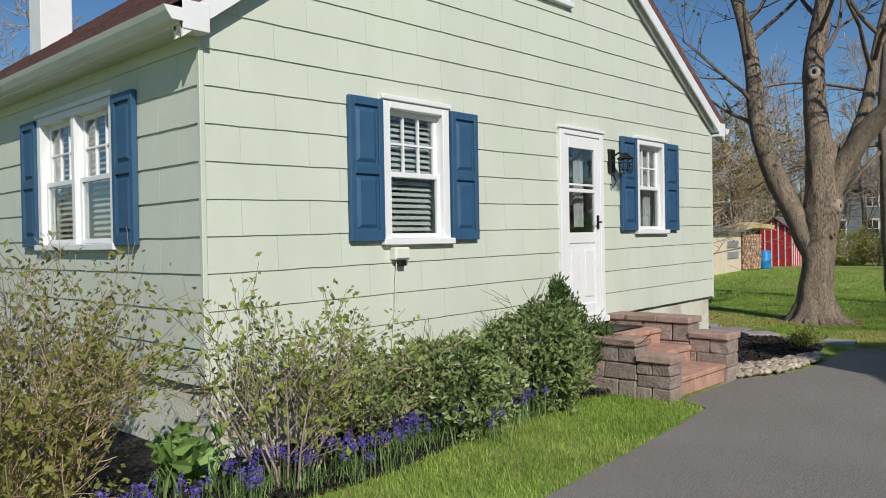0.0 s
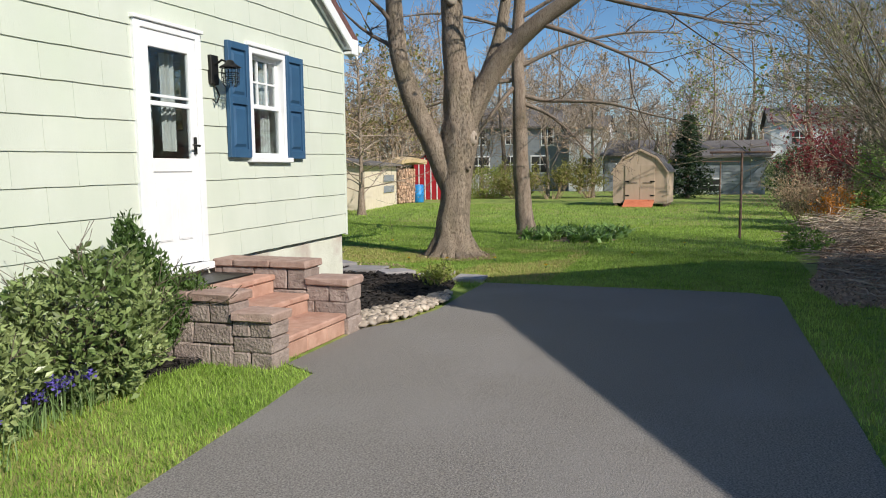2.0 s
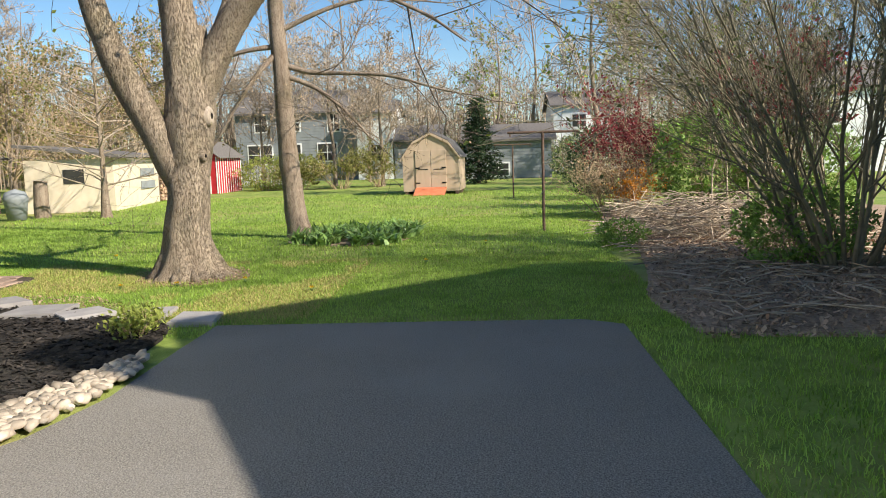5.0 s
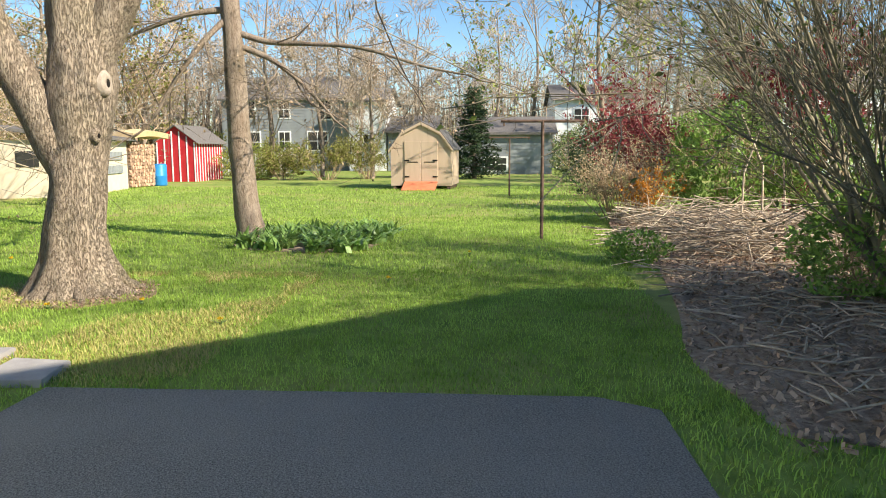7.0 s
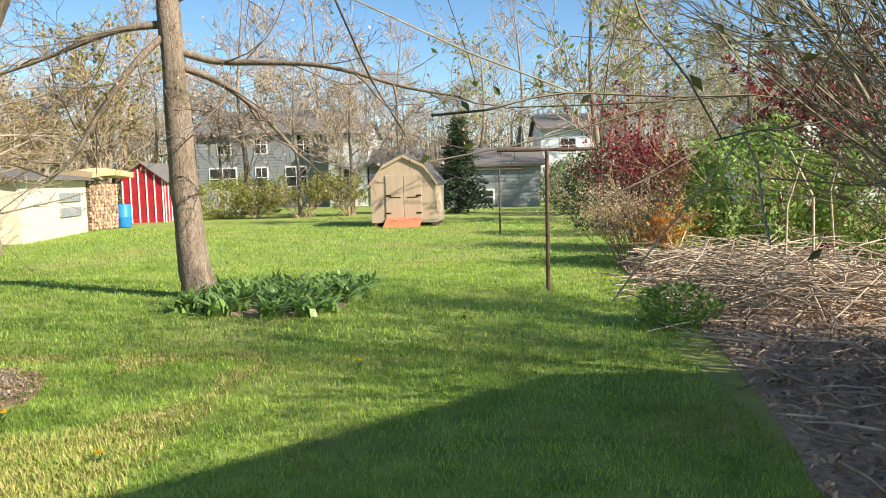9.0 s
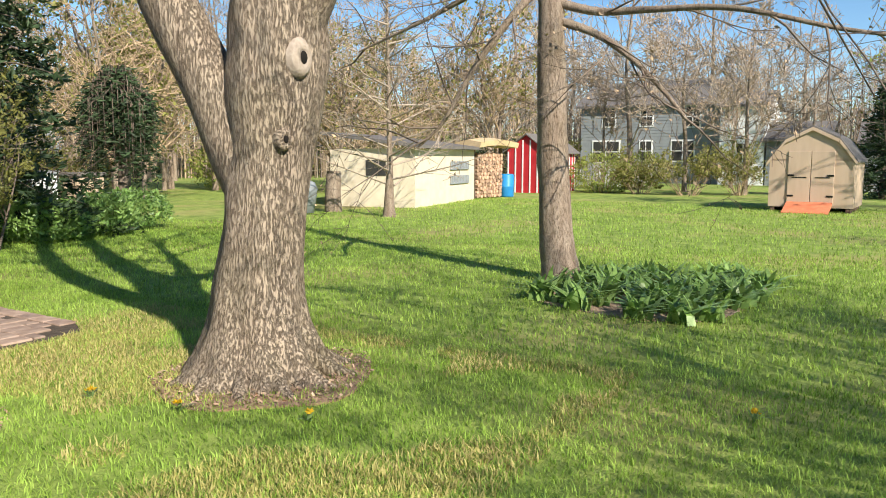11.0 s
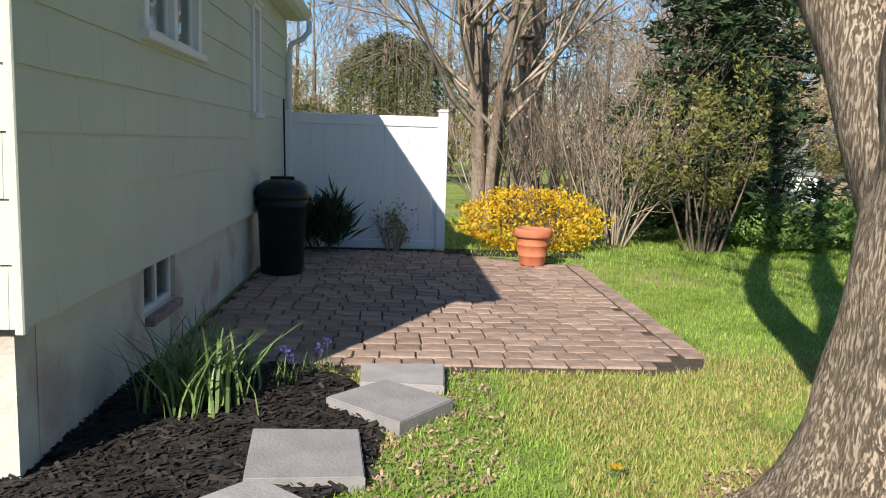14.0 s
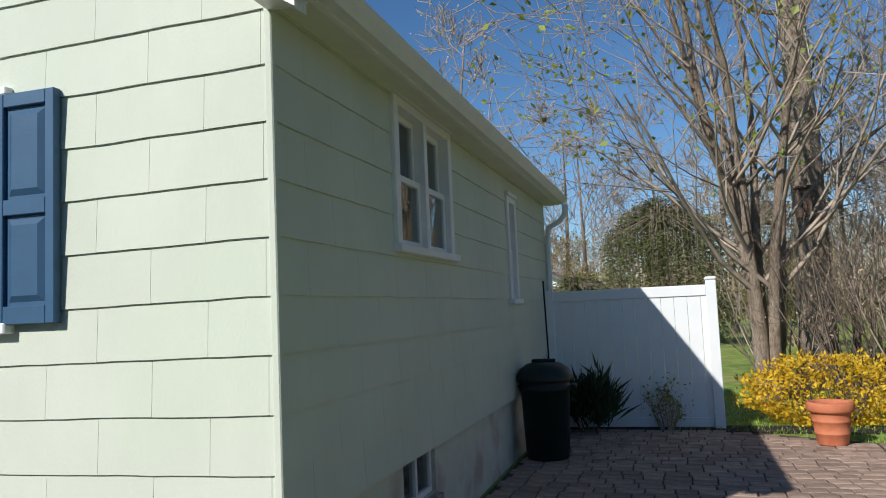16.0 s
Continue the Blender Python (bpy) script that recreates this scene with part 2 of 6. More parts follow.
BROAD = leafmat("broad_leaf", (0.18, 0.31, 0.07), (0.32, 0.47, 0.15), 0.4, 0.3, 0.25)
BLADEB = leafmat("bulb_leaf", (0.12, 0.2, 0.06), (0.24, 0.34, 0.13), 0.4, 0.3, 0.2)
GOLD = leafmat("yellow_flower", (0.68, 0.42, 0.02), (0.82, 0.58, 0.04), 0.6, 0.25)
VIOLET = leafmat("violet_flower", (0.12, 0.09, 0.42), (0.2, 0.15, 0.58), 0.6, 0.3)
ORANGEL = leafmat("orange_leaf", (0.55, 0.2, 0.02), (0.65, 0.3, 0.04), 0.6, 0.3)
REDLEAF = leafmat("red_leaf", (0.2, 0.03, 0.04), (0.32, 0.06, 0.06), 0.5, 0.35)
# near-black colour stands in for the shade inside small holes
HOLE_SHADE = mat("painted_hole_shade", (0.012, 0.009, 0.007), None, 0.95, 3, 0)
CORE = mat("pale_knot", (0.36, 0.29, 0.23), (0.46, 0.38, 0.31), 0.9, 30, 0.4)


# ---- helpers for building ----
def part(name, bm, material, parent, label="", kind=""):
    if isinstance(bm, bpy.types.Mesh):
        me = bm
    else:
        me = bpy.data.meshes.new(name)
        bm.to_mesh(me)
        bm.free()
    if not me.materials:
        me.materials.append(material)
    ob = new(name, me)
    ob.parent = parent
    return tagged(ob, label, kind=kind)


def thing(name, x, y, z, label, category, group="", rz=0, kind=""):
    ob = new(name)
    ob.empty_display_size = 0.1
    ob.matrix_basis = pose(x, y, z, 0, 0, rz)
    return tagged(ob, label, category, group, kind)


def mesh(name, V, F, material, smooth=False):
    me = bpy.data.meshes.new(name)
    me.from_pydata([tuple(v) for v in V] if not isinstance(V, np.ndarray) else V.tolist(), [], F if not isinstance(F, np.ndarray) else F.tolist())
    me.materials.append(material)
    if smooth:
        me.polygons.foreach_set("use_smooth", [True] * len(me.polygons))
    return me


def box(bm, x0, x1, y0, y1, z0, z1, bev=0.0):
    r = bmesh.ops.create_cube(bm, size=1, matrix=Matrix.Translation(((x0 + x1) / 2, (y0 + y1) / 2, (z0 + z1) / 2)) @ Matrix.Diagonal((abs(x1 - x0), abs(y1 - y0), abs(z1 - z0), 1)))
    if bev:
        es = {e for v in r["verts"] for e in v.link_edges}
        bmesh.ops.bevel(bm, geom=list(es), offset=bev, segments=1, affect="EDGES")
    return bm


def bx(x0, x1, y0, y1, z0, z1, bev=0.0):
    return box(bmesh.new(), x0, x1, y0, y1, z0, z1, bev)


def lathe(profile, seg=28):
    """A turned body from pairs of radius and height."""
    V, F = [], []
    for r, z in profile:
        for k in range(seg):
            a = 2 * math.pi * k / seg
            V.append((r * math.cos(a), r * math.sin(a), z))
    for i in range(len(profile) - 1):
        for k in range(seg):
            k2 = (k + 1) % seg
            F.append((i * seg + k, i * seg + k2, (i + 1) * seg + k2, (i + 1) * seg + k))
    return V, F


class Tubes:
    """Tapered round limbs, gathered into one mesh."""

    def __init__(self):
        self.V, self.F = [], []

    def add(self, pts, radii, sides=6):
        base = len(self.V)
        n = len(pts)
        for i, (p, r) in enumerate(zip(pts, radii)):
            d = (pts[min(i + 1, n - 1)] - pts[max(i - 1, 0)])
            if d.length < 1e-6:
                d = Vector((0, 0, 1))
            d.normalize()
            u = d.cross(Vector((0.31, 0.95, 0.05))).normalized()
            w = d.cross(u)
            for k in range(sides):
                a = 2 * math.pi * k / sides
                self.V.append(p + (u * math.cos(a) + w * math.sin(a)) * r)
        for i in range(n - 1):
            for k in range(sides):
                k2 = (k + 1) % sides
                self.F.append((base + i * sides + k, base + i * sides + k2, base + (i + 1) * sides + k2, base + (i + 1) * sides + k))

    def mesh(self, name, material, smooth=True):
        return mesh(name, self.V, self.F, material, smooth)


def leaves(name, P, size, material, rng, aspect=0.5, up=0.3, jitter=0.4):
    """Small folded leaves, one at each place."""
    P = np.asarray(P, float)
    n = len(P)
    d = rng.normal(size=(n, 3))
    d[:, 2] = np.abs(d[:, 2]) * 0.6 + up
    d /= np.linalg.norm(d, axis=1)[:, None]
    q = rng.normal(size=(n, 3))
    s = np.cross(d, q)
    s /= np.linalg.norm(s, axis=1)[:, None]
    L = size * (1 + jitter * (rng.random(n) * 2 - 1))[:, None]
    nr = np.cross(d, s)
    V = np.stack([P, P + d * L * 0.5 + s * L * aspect * 0.5 + nr * L * 0.08, P + d * L, P + d * L * 0.5 - s * L * aspect * 0.5 + nr * L * 0.08], 1).reshape(-1, 3)
    k = np.arange(n)[:, None] * 4
    F = np.concatenate([k + np.array([[0, 1, 2]]), k + np.array([[0, 2, 3]])])
    return mesh(name, V, F, material)


def grow(tubes, rng, p, d, length, r, depth, tips, split=(3, 5), spread=0.7, shrink=0.62, wob=0.12, rise=0.08, sides=5, low=0.35, minr=0.004):
    """A limb that bends as it goes and throws smaller limbs."""
    n = 5 if depth > 1 else 3
    pts, rad = [p.copy()], [r]
    q, dd = p.copy(), d.normalized()
    for i in range(n):
        dd = (dd + Vector(rng.normal(size=3)) * wob + Vector((0, 0, rise))).normalized()
        q = q + dd * (length / n)
        pts.append(q.copy())
        rad.append(max(minr, r * (1 - 0.72 * (i + 1) / n)))
    tubes.add(pts, rad, sides if depth > 1 else 3)
    if depth <= 0:
        tips.extend(pts[1:])
        return
    for _ in range(int(rng.integers(split[0], split[1] + 1))):
        f = low + (1 - low) * rng.random()
        i = min(int(f * n), n - 1)
        a = pts[i].lerp(pts[i + 1], f * n - i)
        side = Vector(rng.normal(size=3))
        side = (side - dd * side.dot(dd)).normalized()
        nd = (dd * (1 - spread * 0.5) + side * spread).normalized()
        grow(tubes, rng, a, nd, length * shrink * (0.7 + 0.6 * rng.random()), max(minr, rad[i] * 0.55), depth - 1, tips, split, spread, shrink, wob, rise, sides, low, minr)


def cut(rects, holes):
    """Rectangles (a0, a1, z0, z1) less the holes."""
    for h in holes:
        out = []
        for a0, a1, z0, z1 in rects:
            if h[0] >= a1 or h[1] <= a0 or h[2] >= z1 or h[3] <= z0:
                out.append((a0, a1, z0, z1))
                continue
            if h[0] > a0:
                out.append((a0, h[0], z0, z1))
            if h[1] < a1:
                out.append((h[1], a1, z0, z1))
            b0, b1 = max(a0, h[0]), min(a1, h[1])
            if h[2] > z0:
                out.append((b0, b1, z0, h[2]))
            if h[3] < z1:
                out.append((b0, b1, h[3], z1))
        rects = out
    return rects


def inside(x, y, poly):
    r = False
    j = len(poly) - 1
    for i in range(len(poly)):
        (xi, yi), (xj, yj) = poly[i], poly[j]
        if (yi > y) != (yj > y) and x < (xj - xi) * (y - yi) / (yj - yi) + xi:
            r = not r
        j = i
    return r


def ground_z(x, y):
    """The lawn falls a little towards the far end."""
    s = min(1, max(0, (x - 14) / 16))
    return -0.12 * s * s * (3 - 2 * s)


def smooth_poly(poly, steps=4):
    """Rounds a plan outline."""
    for _ in range(2):
        out = []
        for i in range(len(poly)):
            a, b = poly[i], poly[(i + 1) % len(poly)]
            out += [(a[0] * 0.75 + b[0] * 0.25, a[1] * 0.75 + b[1] * 0.25), (a[0] * 0.25 + b[0] * 0.75, a[1] * 0.25 + b[1] * 0.75)]
        poly = out
    return poly


def slab(name, poly, z, thick, material, label, category, mound=0.0):
    bm = bmesh.new()
    vs = [bm.verts.new((x, y, z - thick)) for x, y in poly]
    f = bm.faces.new(vs)
    r = bmesh.ops.extrude_face_region(bm, geom=[f])
    bmesh.ops.translate(bm, verts=[v for v in r["geom"] if isinstance(v, bmesh.types.BMVert)], vec=(0, 0, thick))
    bmesh.ops.recalc_face_normals(bm, faces=bm.faces)
    me = bpy.data.meshes.new(name)
    bm.to_mesh(me)
    bm.free()
    me.materials.append(material)
    return tagged(new(name, me), label, category, kind="structure")


# ---- ground ----
HX0, HX1, HD = 1.215, 9.485, 7.6          # the house: gable wall at y = 0, back wall at x = HX1
SILL, EAVE = 0.68, 3.24                   # foot of the siding, top of the long walls
DRIVE = [(-30, -2.7), (-1, -2.45), (2.3, -2.13), (4.3, -1.95), (5.15, -1.84), (5.35, -1.5), (6.75, -1.5), (7.2, -1.74), (7.9, -1.86), (9.1, -1.82), (9.95, -1.82), (9.95, -3.9), (9.93, -5.1), (9.72, -5.42), (6, -5.45), (-30, -5.6)]
BED_A = [(-3.0, 6.5), (-2.2, 1.0), (-0.3, -0.75), (1.4, -1.08), (2.5, -0.98), (3.4, -0.76), (4.5, -0.62), (5.42, -0.95), (5.42, 0), (1.3, 0), (1.3, 6.5)]
BED_B = [(6.7, 0), (6.7, -1.3), (7.4, -1.35), (8.4, -1.55), (9.6, -1.55), (10.2, -1.2), (10.35, -0.6), (10.9, 0.1), (10.95, 0.7), (10.7, 1.74), (9.4, 1.74), (9.4, 0)]
STONES_BED = [(6.75, -1.5), (6.8, -1.2), (7.3, -1.2), (8.1, -1.45), (8.9, -1.6), (8.6, -1.8), (7.9, -1.83), (7.2, -1.72)]
PATIO = [(9.48, 1.75), (12.75, 1.7), (13.1, 1.8), (13.22, 2.05), (13.32, 6.3), (12.0, 7.02), (9.48, 7.02)]
LITTER_BED = [(9.1, -5.95), (9.9, -5.92), (10.8, -5.8), (12.1, -6.1), (13.5, -6.3), (15, -6.5), (17, -6.6), (19.7, -6.6), (23, -7.2), (23, -14), (9, -14)]
LEAF_BED = [(16.1, -1.1), (16.9, -0.5), (17.9, -0.8), (18.9, -2.3), (18.5, -2.9), (17.2, -2.85), (15.9, -2.6)]
ROOT_BED = [(12.1, -0.6), (12.45, -0.95), (12.7, -1.25), (13.3, -1.05), (13.7, -0.7), (13.6, 0.1), (13.2, 0.35), (12.7, 0.2), (12.35, 0.1)]
ROOT_CORE = [(12.96 + (x - 12.96) * 0.66, -0.39 + (y + 0.39) * 0.66) for x, y in ROOT_BED]

bm = bmesh.new()
xs = list(range(-40, 60, 4)) + [60, 80, 120, 200, 400, 900]
ys = [-900, -400, -200, -100] + list(range(-60, 64, 4)) + [100, 200, 400, 900]
xs = [-900, -300, -100] + xs
grid = [[bm.verts.new((x, y, ground_z(x, y))) for y in ys] for x in xs]
for i in range(len(xs) - 1):
    for j in range(len(ys) - 1):
        bm.faces.new((grid[i][j], grid[i + 1][j], grid[i + 1][j + 1], grid[i][j + 1]))
me = bpy.data.meshes.new("ground")
bm.to_mesh(me)
bm.free()
me.materials.append(LAWN)
tagged(new("ground", me), "green spring lawn with dry yellowish patches", "lawn", kind="structure")
slab("road", DRIVE, 0.012, 0.1, ASPHALT, "dark grey asphalt driveway with fine grit", "driveway")
slab("flower_bed_1", smooth_poly(BED_A), 0.03, 0.1, SOIL, "dark mulch bed along the house wall", "flower bed")
slab("flower_bed_2", smooth_poly(BED_B), 0.03, 0.1, SOIL, "black mulch bed round the house corner", "flower bed")
slab("flower_bed_3", smooth_poly(LITTER_BED), 0.008, 0.12, LITTER, "brown leaf litter and twigs under shrubs", "flower bed")
slab("flower_bed_4", smooth_poly(LEAF_BED), -0.0, 0.12, LITTER, "bare brown soil under broad-leaved plants", "flower bed")
slab("flower_bed_5", smooth_poly(ROOT_BED), 0.012, 0.1, REDSOIL, "bare reddish soil round the tree foot", "soil")
slab("flower_bed_6", [(9.48, 7.03), (13.6, 7.03), (13.6, 7.55), (9.48, 7.55)], 0.02, 0.1, SOIL, "dark soil strip before the white fence", "flower bed")
slab("patio", PATIO, 0.012, 0.1, JOINT, "brown paver patio with sandy joints", "patio")

# ---- the house ----
rng = np.random.default_rng(3)
SLOPE, FRONT = 0.62, 0.75                 # pitch of the back and of the front of the roof
RX = (SLOPE * HX1 + FRONT * HX0) / (SLOPE + FRONT)
RZ = EAVE + SLOPE * (HX1 - RX)
# openings on each wall: from, to, bottom, top
W1, W2, DOOR, WUP = (2.91, 3.70, 1.60, 2.79), (7.23, 7.98, 1.67, 2.82), (5.55, 6.39, 0.66, 2.80), (5.0, 5.75, 4.22, 5.2)
CELLAR_A = (6.75, 7.6, 0.2, 0.58)
FW = (1.34, 2.98, 1.60, 2.80)
BW, BW2, CELLAR_B = (1.54, 2.82, 2.08, 3.07), (5.0, 5.42, 1.74, 2.86), (1.68, 2.36, 0.34, 0.67)


def wall(name, along, lo, hi, z0, z1, holes, pos, thick, material, label):
    """A wall along x or y whose openings go through it."""
    bm = bmesh.new()
    for a0, a1, b0, b1 in cut([(lo, hi, z0, z1)], holes):
        if along == "x":
            box(bm, a0, a1, pos, pos + thick, b0, b1)
        else:
            box(bm, pos, pos + thick, a0, a1, b0, b1)
    return tagged(part(name, bm, material, None), label, "wall", kind="structure")


T = 0.18
south = wall("wall_south", "x", HX0 + T, HX1 - T, SILL, EAVE, [W1, W2, DOOR], 0.0, T, SIDING, "pale green shingled gable wall of the house")
west = wall("wall_west", "y", 0, HD, SILL, EAVE, [FW], HX0, T, SIDING, "pale green shingled front wall of the house")
east = wall("wall_east", "y", 0, HD, SILL, EAVE, [BW, BW2], HX1 - T, T, SIDING, "pale green shingled back wall of the house")
wall("wall_north", "x", HX0 + T, HX1 - T, SILL, EAVE, [], HD - T, T, SIDING, "pale green far gable wall of the house")
wall("foundation_south", "x", HX0 + 0.05, HX1 - 0.05, -0.1, SILL - 0.004, [CELLAR_A], 0.04, T, FOUND, "cream painted foundation with flaking paint")
wall("foundation_west", "y", 0.05 + T, HD, -0.1, SILL - 0.004, [], HX0 + 0.05, T, FOUND, "cream painted foundation under the front wall")
wall("foundation_east", "y", 0.05 + T, HD, -0.1, SILL - 0.004, [CELLAR_B], HX1 - 0.05 - T, T, FOUND, "flaking painted foundation under the back wall")
for nm, y in (("gable_south", 0.0), ("gable_north", HD - T)):
    V = [(HX0, y, EAVE), (HX1, y, EAVE), (RX, y, RZ), (HX0, y + T, EAVE), (HX1, y + T, EAVE), (RX, y + T, RZ)]
    tagged(part(nm, mesh(nm, V, [(0, 1, 2), (5, 4, 3), (0, 3, 4, 1), (1, 4, 5, 2), (2, 5, 3, 0)], SIDING), SIDING, None), "pale green gable above the wall", "wall", kind="structure")
# floor and ceiling carry the gloom of the rooms in their colour
tagged(part("floor", bx(HX0 + T, HX1 - T, T, HD - T, 0.5, SILL + 0.01), ROOM_SHADE, None), "floor inside the house, painted near-black as room shade", "floor", kind="structure")
tagged(part("ceiling", bx(HX0 + T, HX1 - T, T, HD - T, EAVE - 0.08, EAVE - 0.01), ROOM_SHADE, None), "ceiling inside the house, painted near-black as room shade", "ceiling", kind="structure")

# roof: two slopes with eaves, fascia, gutter and rake boards
roof = thing("roof", RX, HD / 2, EAVE, "brown-red asphalt shingle roof with white gutters", "roof", kind="structure")
OVER, RAKE = 0.2, 0.14


def local(bm, ob):
    bmesh.ops.transform(bm, matrix=ob.matrix_basis.inverted(), verts=bm.verts)
    return bm


for side in (-1, 1):
    bm = bmesh.new()
    pitch, run = (SLOPE, HX1 - RX + OVER) if side > 0 else (FRONT, RX - HX0 + OVER)
    for k, (t0, t1) in enumerate(((0.03, 0.14),)):
        vs = []
        for y in (-RAKE, HD + RAKE):
            for r, h in ((0, t0), (run, t0), (run, t1), (0, t1)):
                vs.append(bm.verts.new((RX + side * r, y, RZ - pitch * r + h)))
        for f in ((0, 1, 2, 3), (7, 6, 5, 4), (0, 4, 5, 1), (1, 5, 6, 2), (2, 6, 7, 3), (3, 7, 4, 0)):
            bm.faces.new([vs[i] for i in f])
    bmesh.ops.recalc_face_normals(bm, faces=bm.faces)
    part("roof_slope", local(bm, roof), SHINGLE, roof)
    xe = RX + side * run
    ze = RZ - pitch * run
    wx = HX1 if side > 0 else HX0
    part("soffit", local(bx(min(wx, xe), max(wx, xe), -RAKE, HD + RAKE, ze - 0.04, ze - 0.02), roof), SOFFIT, roof)
    part("fascia", local(bx(xe - 0.012, xe + 0.012, -RAKE + 0.03, HD + RAKE, ze - 0.045, ze + 0.07), roof), WHITE, roof)
    # gutter: an open trough
    prof = [(0.015, 0.055), (0.015, -0.02), (0.075, -0.02), (0.105, 0.02), (0.125, 0.055), (0.135, 0.055), (0.115, 0.018), (0.08, -0.03), (0.0, -0.03)]
    V, F = [], []
    for y in (-RAKE - 0.01, HD + RAKE + 0.01):
        V += [(xe + side * a, y, ze + b) for a, b in prof]
    n = len(prof)
    F = [(i, i + 1, n + i + 1, n + i) for i in range(n - 1)]
    bm = bmesh.new()
    bv = [bm.verts.new(v) for v in V]
    for f in F:
        bm.faces.new([bv[i] for i in f])
    bmesh.ops.recalc_face_normals(bm, faces=bm.faces)
    for y in (-RAKE - 0.012, HD + RAKE + 0.006):
        g = [bm.verts.new((xe + side * a, y + q, ze + b)) for q in (0, 0.004) for a, b in ((0.0, -0.03), (0.08, -0.03), (0.115, 0.018), (0.135, 0.055), (0.0, 0.055))]
        bm.faces.new(g[:5])
        bm.faces.new(g[5:])
    part("gutter", local(bm, roof), WHITE, roof, "white aluminium gutter")
    # rake boards along the gables
    for y0, y1 in ((-RAKE + 0.004, -RAKE + 0.025), (-0.05, -0.02)):
        bm = bmesh.new()
        vs = []
        for y in (y0, y1):
            for r, h in ((0, -0.13), (run, -0.13), (run, 0.03), (0, 0.03)):
                vs.append(bm.verts.new((RX + side * r, y, RZ - pitch * r + h)))
        for f in ((0, 1, 2, 3), (7, 6, 5, 4), (0, 4, 5, 1), (1, 5, 6, 2), (2, 6, 7, 3), (3, 7, 4, 0)):
            bm.faces.new([vs[i] for i in f])
        bmesh.ops.recalc_face_normals(bm, faces=bm.faces)
        part("rake_board", local(bm, roof), WHITE, roof)
    # boxed eave return
    part("eave_return", local(bx(min(wx, xe), max(wx, xe), -RAKE - 0.006, 0.0, ze - 0.075, ze + 0.12, 0.004), roof), WHITE, roof)
# shingle courses on the front slope as stepped strips
bm = bmesh.new()
run = RX - HX0 + OVER
for i in range(36):
    r = run - i * 0.135
    if r < 0.1:
        break
    x0, x1 = RX - r, RX - r + 0.15
    z0 = RZ - FRONT * r + 0.142
    for j in range(24):
        y0 = -RAKE + j * 0.33 + (i % 2) * 0.16
        y1 = min(y0 + 0.322, HD + RAKE)
        q = [bm.verts.new(v) for v in ((x0, y0, z0 + 0.012), (x0, y1, z0 + 0.012), (x1, y1, z0 + 0.15 * FRONT), (x1, y0, z0 + 0.15 * FRONT), (x0, y0, z0 - 0.005), (x0, y1, z0 - 0.005))]
        bm.faces.new((q[3], q[2], q[1], q[0]))
        bm.faces.new((q[0], q[1], q[5], q[4]))
part("shingle_courses", local(bm, roof), SHINGLE, roof, kind="stuff")
# downspout elbow at the far back corner
tb = Tubes()
tb.add([Vector(p) for p in ((9.80, 7.55, 3.05), (9.80, 7.55, 2.92), (9.72, 7.55, 2.82), (9.56, 7.55, 2.74), (9.54, 7.55, 2.6), (9.54, 7.55, 0.3))], [0.04] * 6, 8)
part("downspout", tb.mesh("downspout", WHITE), WHITE, None)
tagged(bpy.data.objects["downspout"], "white round downspout at the back corner", "downspout", kind="structure")
# chimney
ch = thing("chimney", 2.75, 6.9, EAVE + 1.3, "white painted brick chimney on the roof", "chimney")
part("shaft", bx(-0.22, 0.22, -0.22, 0.22, -0.4, 1.1, 0.01), WHITE, ch)
part("cap", bx(-0.35, 0.35, -0.35, 0.35, 1.1, 1.2, 0.01), WHITE, ch)
part("flue", bx(-0.12, 0.12, -0.12, 0.12, 1.2, 1.4, 0.01), TERRA, ch)


# ---- windows and doors ----
def on_wall(face, a, z, out=0.0):
    """A frame whose x runs along the wall, y goes into the house and z is up."""
    if face == "south":
        return pose(a, -out, z)
    if face == "west":
        return pose(HX0 - out, a, z, 0, 0, -90)
    return pose(HX1 + out, a, z, 0, 0, 90)


def sash(parent, x0, x1, z0, z1, y, grid=(0, 0), frame_w=0.045, parent_name="sash"):
    bm = bmesh.new()
    for r in ((x0, x0 + frame_w, z0, z1), (x1 - frame_w, x1, z0, z1), (x0 + frame_w, x1 - frame_w, z0, z0 + frame_w), (x0 + frame_w, x1 - frame_w, z1 - frame_w, z1)):
        box(bm, r[0], r[1], y, y + 0.035, r[2], r[3], 0.003)
    s = part(parent_name, bm, WHITE, parent)
    part("pane", bx(x0 + frame_w - 0.005, x1 - frame_w + 0.005, y + 0.016, y + 0.02, z0 + frame_w - 0.005, z1 - frame_w + 0.005), GLASS, s).visible_shadow = False
    ix0, ix1, iz0, iz1 = x0 + frame_w, x1 - frame_w, z0 + frame_w, z1 - frame_w
    for i in range(1, grid[0]):
        xm = ix0 + (ix1 - ix0) * i / grid[0]
        part("muntin", bx(xm - 0.009, xm + 0.009, y + 0.002, y + 0.03, iz0, iz1), WHITE, s)
    for i in range(1, grid[1]):
        zm = iz0 + (iz1 - iz0) * i / grid[1]
        part("muntin", bx(ix0, ix1, y + 0.004, y + 0.032, zm - 0.009, zm + 0.009), WHITE, s)
    return s


